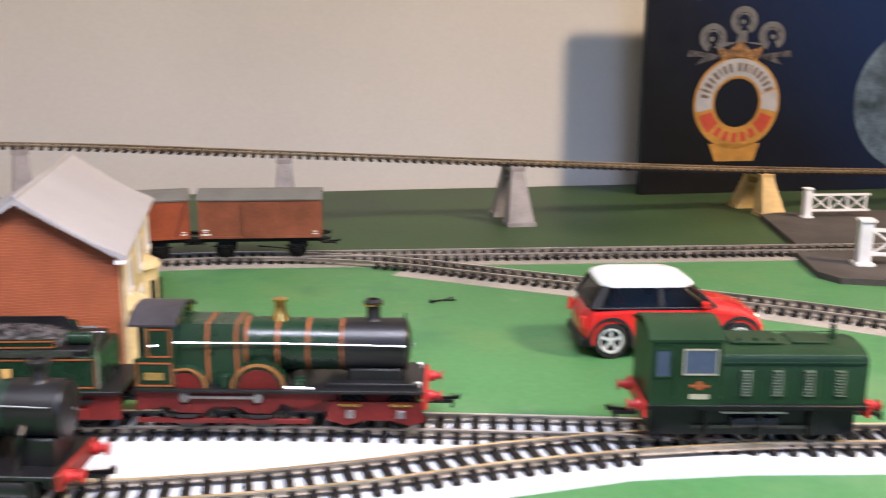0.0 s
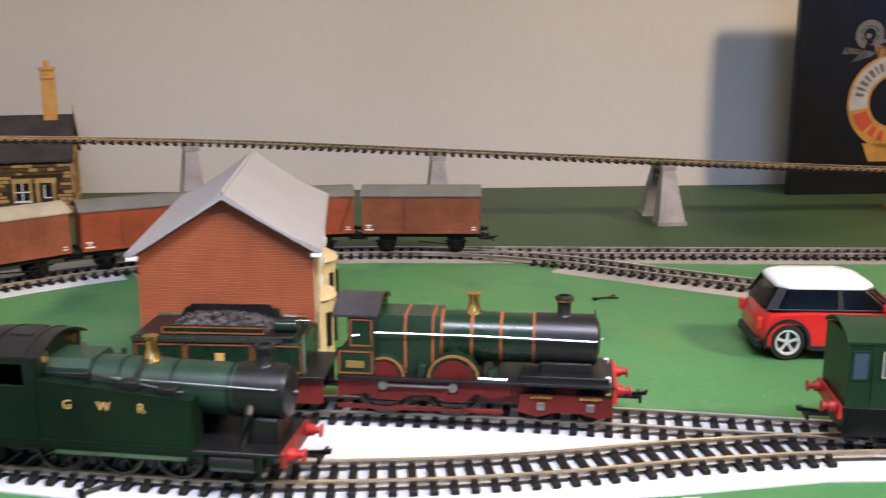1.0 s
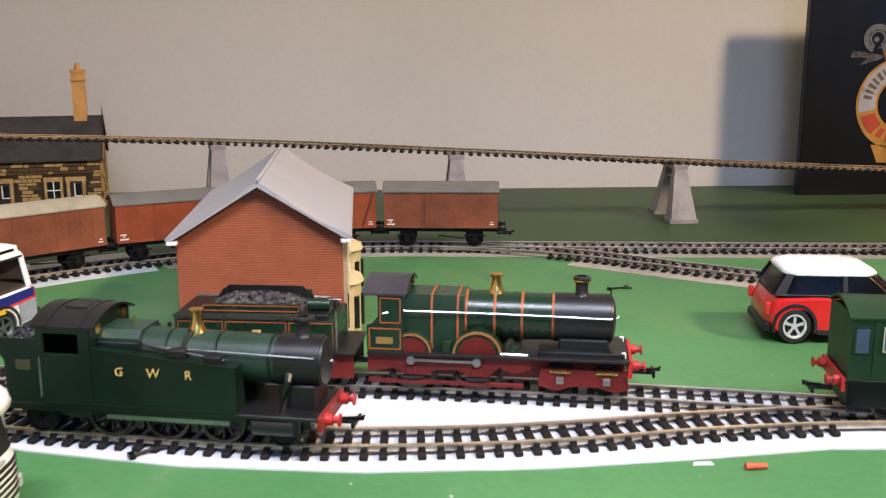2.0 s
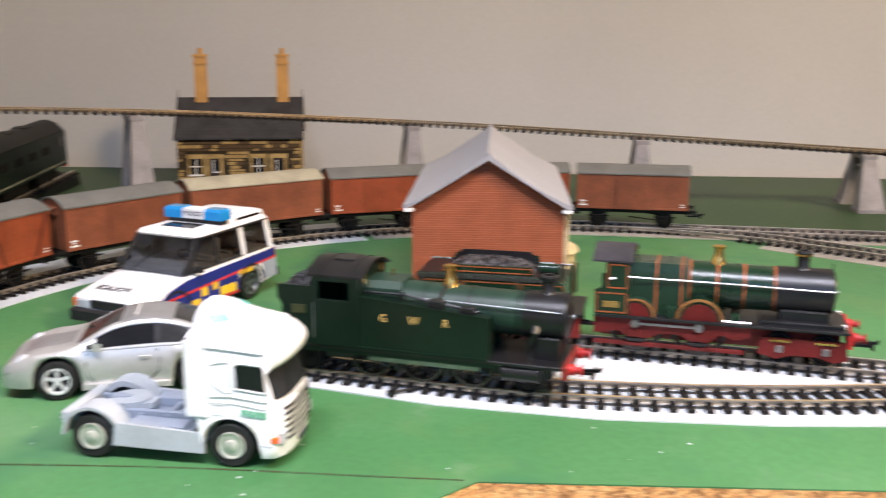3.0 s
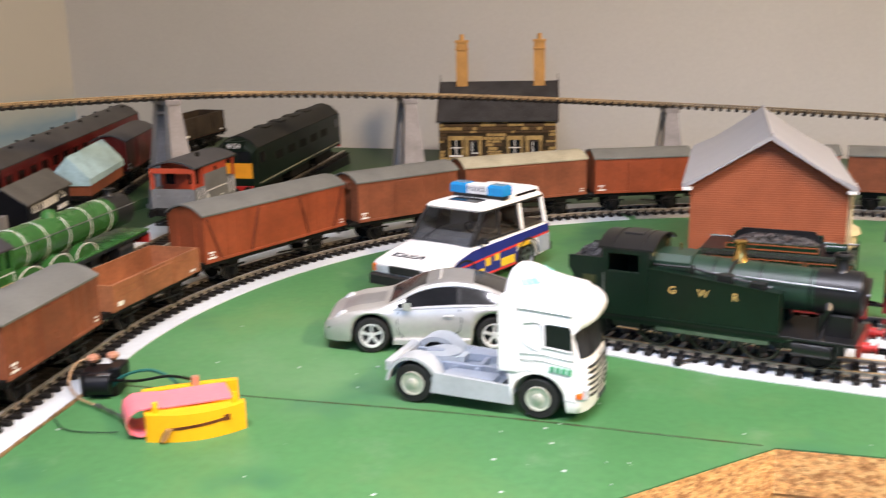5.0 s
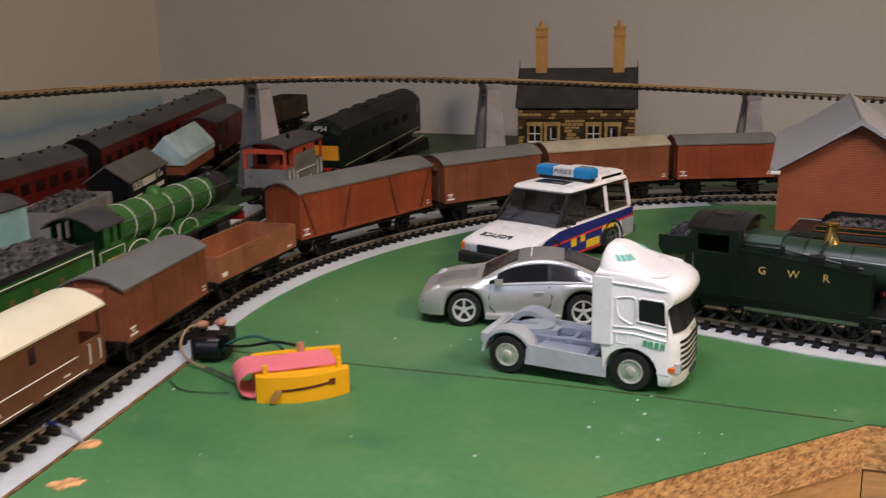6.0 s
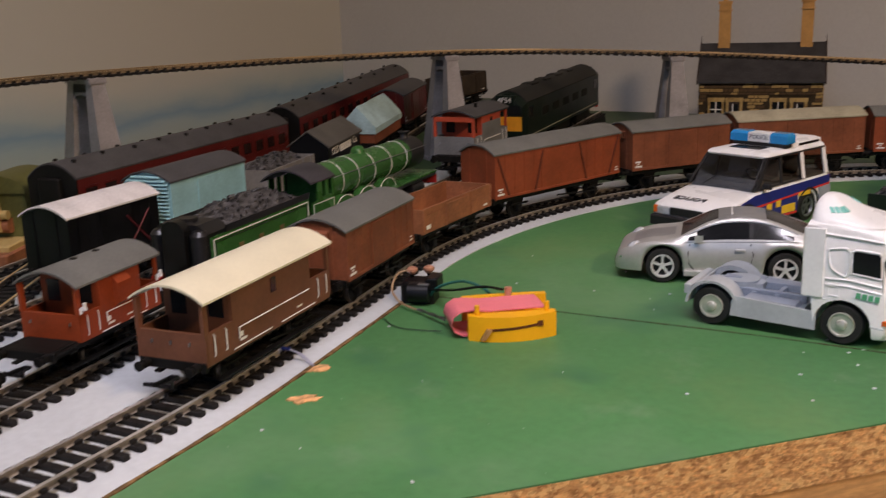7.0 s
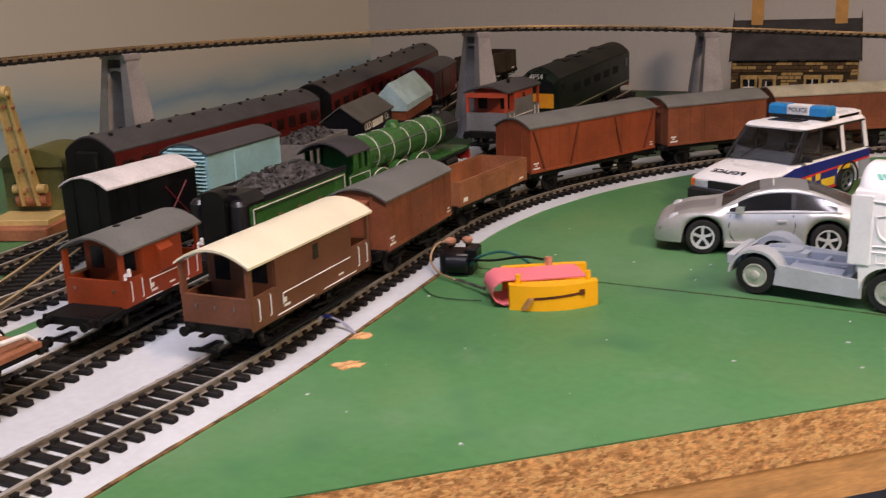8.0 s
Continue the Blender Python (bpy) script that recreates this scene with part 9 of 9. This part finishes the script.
def flat_wagon(m):
    t = thing("flat_wagon", "rusty flat wagon with white end rails", "wagon", m, "parked wagons")
    L = 0.10
    underframe(t, L, (-0.030, 0.030), top=0.0145)
    part("deck", Bm().box(-L / 2, L / 2, -0.0150, 0.0150, 0.0145, 0.0165, 0.0003), RUST, t)
    for y in (-0.012, 0.004):
        part("rail", Bm().tube([(0.015, y, 0.0215), (L / 2 - 0.004, y, 0.0195), (L / 2, y, 0.0160)], 0.0009, 8), WHITE_LN, t)
    part("load", Bm().box(-0.030, 0.030, -0.0100, 0.0090, 0.0165, 0.0230, 0.0010), mat("flat_wagon_load", (0.030, 0.036, 0.050), 0.5), t)
    return t


flat_wagon(on(LS, along(LS, -0.062)))

# ---- yellow mechanism, switch and wires ----
TOY_YELLOW = mat("toy_yellow_plastic", (0.88, 0.42, 0.008), 0.32, 0, 0.02, 60)
TOY_PINK = mat("toy_pink_strap", (0.82, 0.20, 0.23), 0.4, 0, 0.03, 60)
WIRE_TAN = mat("wire_tan", (0.34, 0.22, 0.12), 0.5, 0, 0.1, 90)
WIRE_GREEN = mat("wire_green", (0.02, 0.13, 0.11), 0.4, 0, 0.1, 90)
WIRE_BLUE = mat("wire_blue", (0.03, 0.05, 0.30), 0.4, 0, 0.1, 90)
COPPER = mat("copper_stud", (0.62, 0.30, 0.19), 0.4, 0.3, 0.1, 90)


def yellow_mechanism(m):
    t = thing("toy_mechanism", "yellow plastic toy mechanism with a curled pink strap", "toy part", m)
    L, n = 0.0375, 10
    def bow(y, b):
        return [(-L / 2 + L * i / n, y - b * (1 - (2 * i / n - 1) ** 2)) for i in range(n + 1)]
    f = part("front_wall", Bm().prism(bow(-0.0078, 0.0052) + bow(-0.0038, 0.0006)[::-1], 0.0, 0.0108, "z"), TOY_YELLOW, t)
    slot = [(-0.0110, -0.01125), (-0.0055, -0.01262), (0.0, -0.01305), (0.0055, -0.01262), (0.0110, -0.01125)]
    groove = mat("slot_brown", (0.10, 0.028, 0.006), 0.7, 0, 0.2, 90)
    part("slot", Bm().loft([[(x, y - 0.0002, 0.0046 + 0.0004 * i), (x, y - 0.0002, 0.0057 + 0.0004 * i), (x, y + 0.0012, 0.0057 + 0.0004 * i), (x, y + 0.0012, 0.0046 + 0.0004 * i)] for i, (x, y) in enumerate(slot)]), groove, f)
    part("slot_hole", Bm().box(0.0100, 0.0124, -0.0118, -0.0096, 0.0060, 0.0082), groove, f)
    part("clip", Bm().prism([(-0.0142, 0.0012), (-0.0122, 0.0012), (-0.0092, 0.0056), (-0.0114, 0.0060)], -0.0128, -0.0104, "y"), mat("clip_tan", (0.42, 0.22, 0.08), 0.5, 0, 0.15, 90), f, "tan metal clip")
    part("floor", Bm().prism(bow(-0.0040, 0.0006) + bow(0.0138, -0.0005)[::-1], 0.0, 0.0018, "z"), TOY_YELLOW, t)
    part("rear_wall", Bm().prism(bow(0.0136, 0.0) + bow(0.0172, -0.0008)[::-1], 0.0, 0.0122, "z"), TOY_YELLOW, t)
    for x, y in ((-0.0148, -0.0062), (0.0150, -0.0058)):
        part("peg", Bm().cyl((x, y, 0.0100), (x, y, 0.0148), 0.0012, 0.0011, n=10), TOY_YELLOW, t)
    # strap: a flat band that runs over the top and curls under at its end
    path = [(0.0150, 0.0112), (0.010, 0.0114), (0.0, 0.0112), (-0.010, 0.0110), (-0.0165, 0.0116), (-0.0210, 0.0116), (-0.0245, 0.0094), (-0.0256, 0.0060), (-0.0243, 0.0028), (-0.0205, 0.0008), (-0.0165, 0.0010), (-0.0125, 0.0026)]
    b = Bm()
    b.loft([[(x, -0.0040 - min(0.0, x + 0.014) * -0.10, z), (x - 0.0016, 0.0126, z + 0.0006), (x - 0.0016, 0.0126, z + 0.0012), (x, -0.0040 - min(0.0, x + 0.014) * -0.10, z + 0.0006)] for x, z in path])
    part("strap", b, TOY_PINK, t, "pink strap curled at one end", smooth=60)
    part("stud", Bm().cyl((0.0020, 0.0148, 0.0115), (0.0020, 0.0148, 0.0158), 0.0016, n=12), COPPER, t)
    return t


yellow_mechanism(pose(-0.3276, 0.1750, 0.0, 0, 0, 44))


PALE_WIRE = mat("pale_bare_wire", (0.42, 0.42, 0.50), 0.35, 0.3, 0.1, 60)


def lever_switch(m):
    t = thing("lever_switch", "black lever switch with copper studs beside the track", "switch", m)
    part("case", Bm().box(-0.0080, 0.0080, -0.0065, 0.0065, 0.0, 0.0105, 0.0012), BLACK_PL, t)
    part("coil", Bm().cyl((-0.0035, -0.0078, 0.0060), (0.0065, -0.0078, 0.0060), 0.0046, n=18), BLACK_PL, t)
    part("bracket", Bm().box(0.0040, 0.0100, -0.0060, 0.0060, 0.0060, 0.0125, 0.0006), BLACK_PL, t)
    part("glint_plate", Bm().box(0.0010, 0.0065, -0.0095, -0.0070, 0.0098, 0.0106, 0.0002), STEEL, t)
    for x, y in ((-0.0045, 0.0030), (0.0030, 0.0062)):
        part("stud", Bm().lathe([(0.0016, 0.0), (0.0027, 0.0014), (0.0026, 0.0026), (0.0012, 0.0034)], (x, y, 0.0122), n=16), COPPER, t)
        part("stem", Bm().cyl((x, y, 0.010), (x, y, 0.0125), 0.0010, n=8), BLACK_PL, t)
    return t


lever_switch(pose(-0.3900, 0.1908, 0, 0, 0, 25))
solid("wire", Bm().tube([p for p, d in lines([(-0.3935, 0.1910, 0.0145), (-0.3995, 0.1865, 0.0130), (-0.3985, 0.1800, 0.0070), (-0.390, 0.1758, 0.0028), (-0.377, 0.1735, 0.0014)], 0.002)], 0.00055, 6), WIRE_TAN, "tan insulated wire looping round the lever switch", "wire")
_tw = lines([(-0.378, 0.1738, 0.0014), (-0.368, 0.1705, 0.0018), (-0.355, 0.1655, 0.0028)], 0.0010)
solid("wire", Bm().tube([p + Vector((0, 0.0004 * math.cos(0.32 * k), 0.0006 + 0.0004 * math.sin(0.32 * k))) for k, (p, d) in enumerate(_tw)], 0.00045, 6).tube([p + Vector((0, -0.0004 * math.cos(0.32 * k), 0.0006 - 0.0004 * math.sin(0.32 * k))) for k, (p, d) in enumerate(_tw)], 0.00045, 6), STEEL, "bare twisted wire ends joined to the strap", "wire")
solid("wire", Bm().tube([p for p, d in lines([(-0.3820, 0.188, 0.0040), (-0.376, 0.188, 0.0095), (-0.364, 0.190, 0.0135), (-0.352, 0.190, 0.0120), (-0.341, 0.1868, 0.0075)], 0.002)], 0.00070, 6), WIRE_GREEN, "dark green insulated wire beside the lever switch", "wire")
solid("wire", Bm().tube([p for p, d in lines([(-0.380, 0.186, 0.0080), (-0.364, 0.184, 0.0108), (-0.350, 0.1872, 0.0138), (-0.3372, 0.1868, 0.0142)], 0.002)], 0.00065, 6), BLACK_PL, "black wire leading to the copper stud", "wire")
solid("wire", Bm().tube([p for p, d in lines([(-0.385, 0.158, 0.0008), (-0.372, 0.152, 0.0007), (-0.358, 0.155, 0.0008), (-0.350, 0.158, 0.0012)], 0.002)], 0.00026, 6), mat("thin_wire_grey_green", (0.022, 0.045, 0.028), 0.5), "thin dark wire lying on the green board", "wire")
blue_wire = thing("wire", "blue insulated wire with a pale bare end down into the board", "wire")
part("insulation", Bm().tube([p for p, d in lines([(-0.3875, 0.0955, 0.0045), (-0.3848, 0.0966, 0.0052), (-0.3812, 0.0977, 0.0049)], 0.001)], 0.00080, 6), WIRE_BLUE, blue_wire)
for _dy, _dz in ((0.0005, 0.0), (-0.0006, 0.0003)):
    part("bare_end", Bm().tube([p for p, d in lines([(-0.3815, 0.0976, 0.0049), (-0.3765, 0.0985 + _dy, 0.0034 + _dz), (-0.3722, 0.0984 + _dy, 0.0015), (-0.3680, 0.0974, 0.0006)], 0.001)], 0.00035, 6), PALE_WIRE, blue_wire)
solid("rail_clip", Bm().box(-0.003, 0.003, -0.0022, 0.0022, 0.0, 0.0030, 0.0006), STEEL, "small metal clip on the outer rail", "clip", pose(-0.3880, 0.0955, 0.0032, 0, 0, 15))

# ---- marks on the board ----
def patch(x, y, rx, ry, turn, seed, label):
    rnd = random.Random(seed)
    n = 18
    pts = [(rx * (1 + rnd.uniform(-0.35, 0.25)) * math.cos(2 * math.pi * i / n), ry * (1 + rnd.uniform(-0.35, 0.25)) * math.sin(2 * math.pi * i / n)) for i in range(n)]
    return solid("bare_patch", Bm().prism(pts, 0.0, 0.0004, "z"), mat("bare_chipboard", (0.72, 0.38, 0.16), 0.8, 0, 0.2, 250, 0.5, 700), label, "patch", pose(x, y, 0.0, 0, 0, turn))


patch(-0.3480, 0.0722, 0.0056, 0.0040, 50, 2, "bare chipboard patch where green paint has flaked")
patch(-0.3662, 0.0972, 0.0060, 0.0036, 60, 3, "bare chipboard patch round a wire hole")


def strip(name, pts, w, z, m):
    b = Bm()
    L = lines(pts, 0.006)
    rnd = random.Random(len(pts))
    rings = []
    for p, d in L:
        n = Vector((-d.y, d.x, 0)) * w * rnd.uniform(0.6, 1.25)
        rings.append([(*(p - n).xy, 0.0), (*(p + n).xy, 0.0), (*(p + n).xy, z), (*(p - n).xy, z)])
    return structure(name, b.loft(rings), m)


SEAM = mat("board_seam", (0.20, 0.115, 0.045), 0.85, 0, 0.3, 200)
strip("trim", [(-0.3900, 0.1985), (-0.3255, 0.2100), (-0.2330, 0.2280), (-0.1540, 0.2385), (-0.1185, 0.2432)], 0.00038, 0.0003, mat("board_joint", (0.045, 0.040, 0.018), 0.9, 0, 0.35, 90, col2=(0.055, 0.130, 0.060)))
strip("trim", [(p.x + d.y * 0.0253, p.y - d.x * 0.0253) for p, d in lines(MAIN[:24], 0.02) if p.y < 0.185 and p.x < -0.2], 0.0009, 0.0005, SEAM)


def dropped_coupling(m, label):
    b = Bm().tube([(-0.0085, 0, 0.0008), (-0.002, 0.0006, 0.0012), (0.0065, 0.0004, 0.0009)], 0.0006, 6)
    b.tube([(0.0005, 0.0006, 0.0012), (0.0035, 0.0045, 0.0010), (0.0058, 0.0048, 0.0014)], 0.0006, 6)
    b.box(-0.0095, -0.0075, -0.0016, 0.0016, 0.0, 0.0018)
    return solid("coupling_hook", b, BLACK_PL, label, "coupling", m, group="dropped couplings")


dropped_coupling(pose(-0.1628, 0.3200, 0.0008, 0, 0, 40) @ Matrix.Scale(1.15, 4), "loose black coupling hook lying on white card")
dropped_coupling(pose(0.0415, 0.5925, 0.0, 0, 0, 12), "loose black coupling hook lying on green board")
solid("plastic_bit", Bm().cyl((-0.0040, 0, 0.0014), (0.0040, 0, 0.0014), 0.0014, 0.0011, n=10), mat("orange_bit", (0.62, 0.10, 0.04), 0.4), "small orange-red plastic pin on the green board", "plastic bit", pose(0.066, 0.324, 0.0, 0, 0, 8))
solid("paper_scrap", Bm().prism([(-0.004, -0.0015), (0.0042, -0.0012), (0.0035, 0.0016), (-0.0030, 0.0012)], 0.0, 0.0004, "z"), CARD, "small white scrap of card on the board", "scrap", pose(0.047, 0.3275, 0.0, 0, 0, 5))
rnd = random.Random(77)
for _ in range(70):
    x, y = rnd.uniform(-0.40, 0.02), rnd.uniform(0.02, 0.30)
    if x > -0.119 + (y - 0.243) * 0.705 - 0.008 and y < 0.255 or x < -0.352 - 0.25 * (y - 0.0) - 0.0 or (x > -0.3 and y > 0.302):
        continue
    a = rnd.uniform(0.0003, 0.0008)
    ob = solid("paint_fleck", Bm().prism([(-a, -a * 0.5), (a * 0.8, -a * 0.7), (a * 1.1, a * 0.4), (-a * 0.5, a * 0.8)], 0.0, 0.0003, "z"), CARD, "tiny pale fleck of dust on the board", "fleck", pose(x, y, 0.0, 0, 0, rnd.uniform(0, 180)), group="pale flecks on the board")
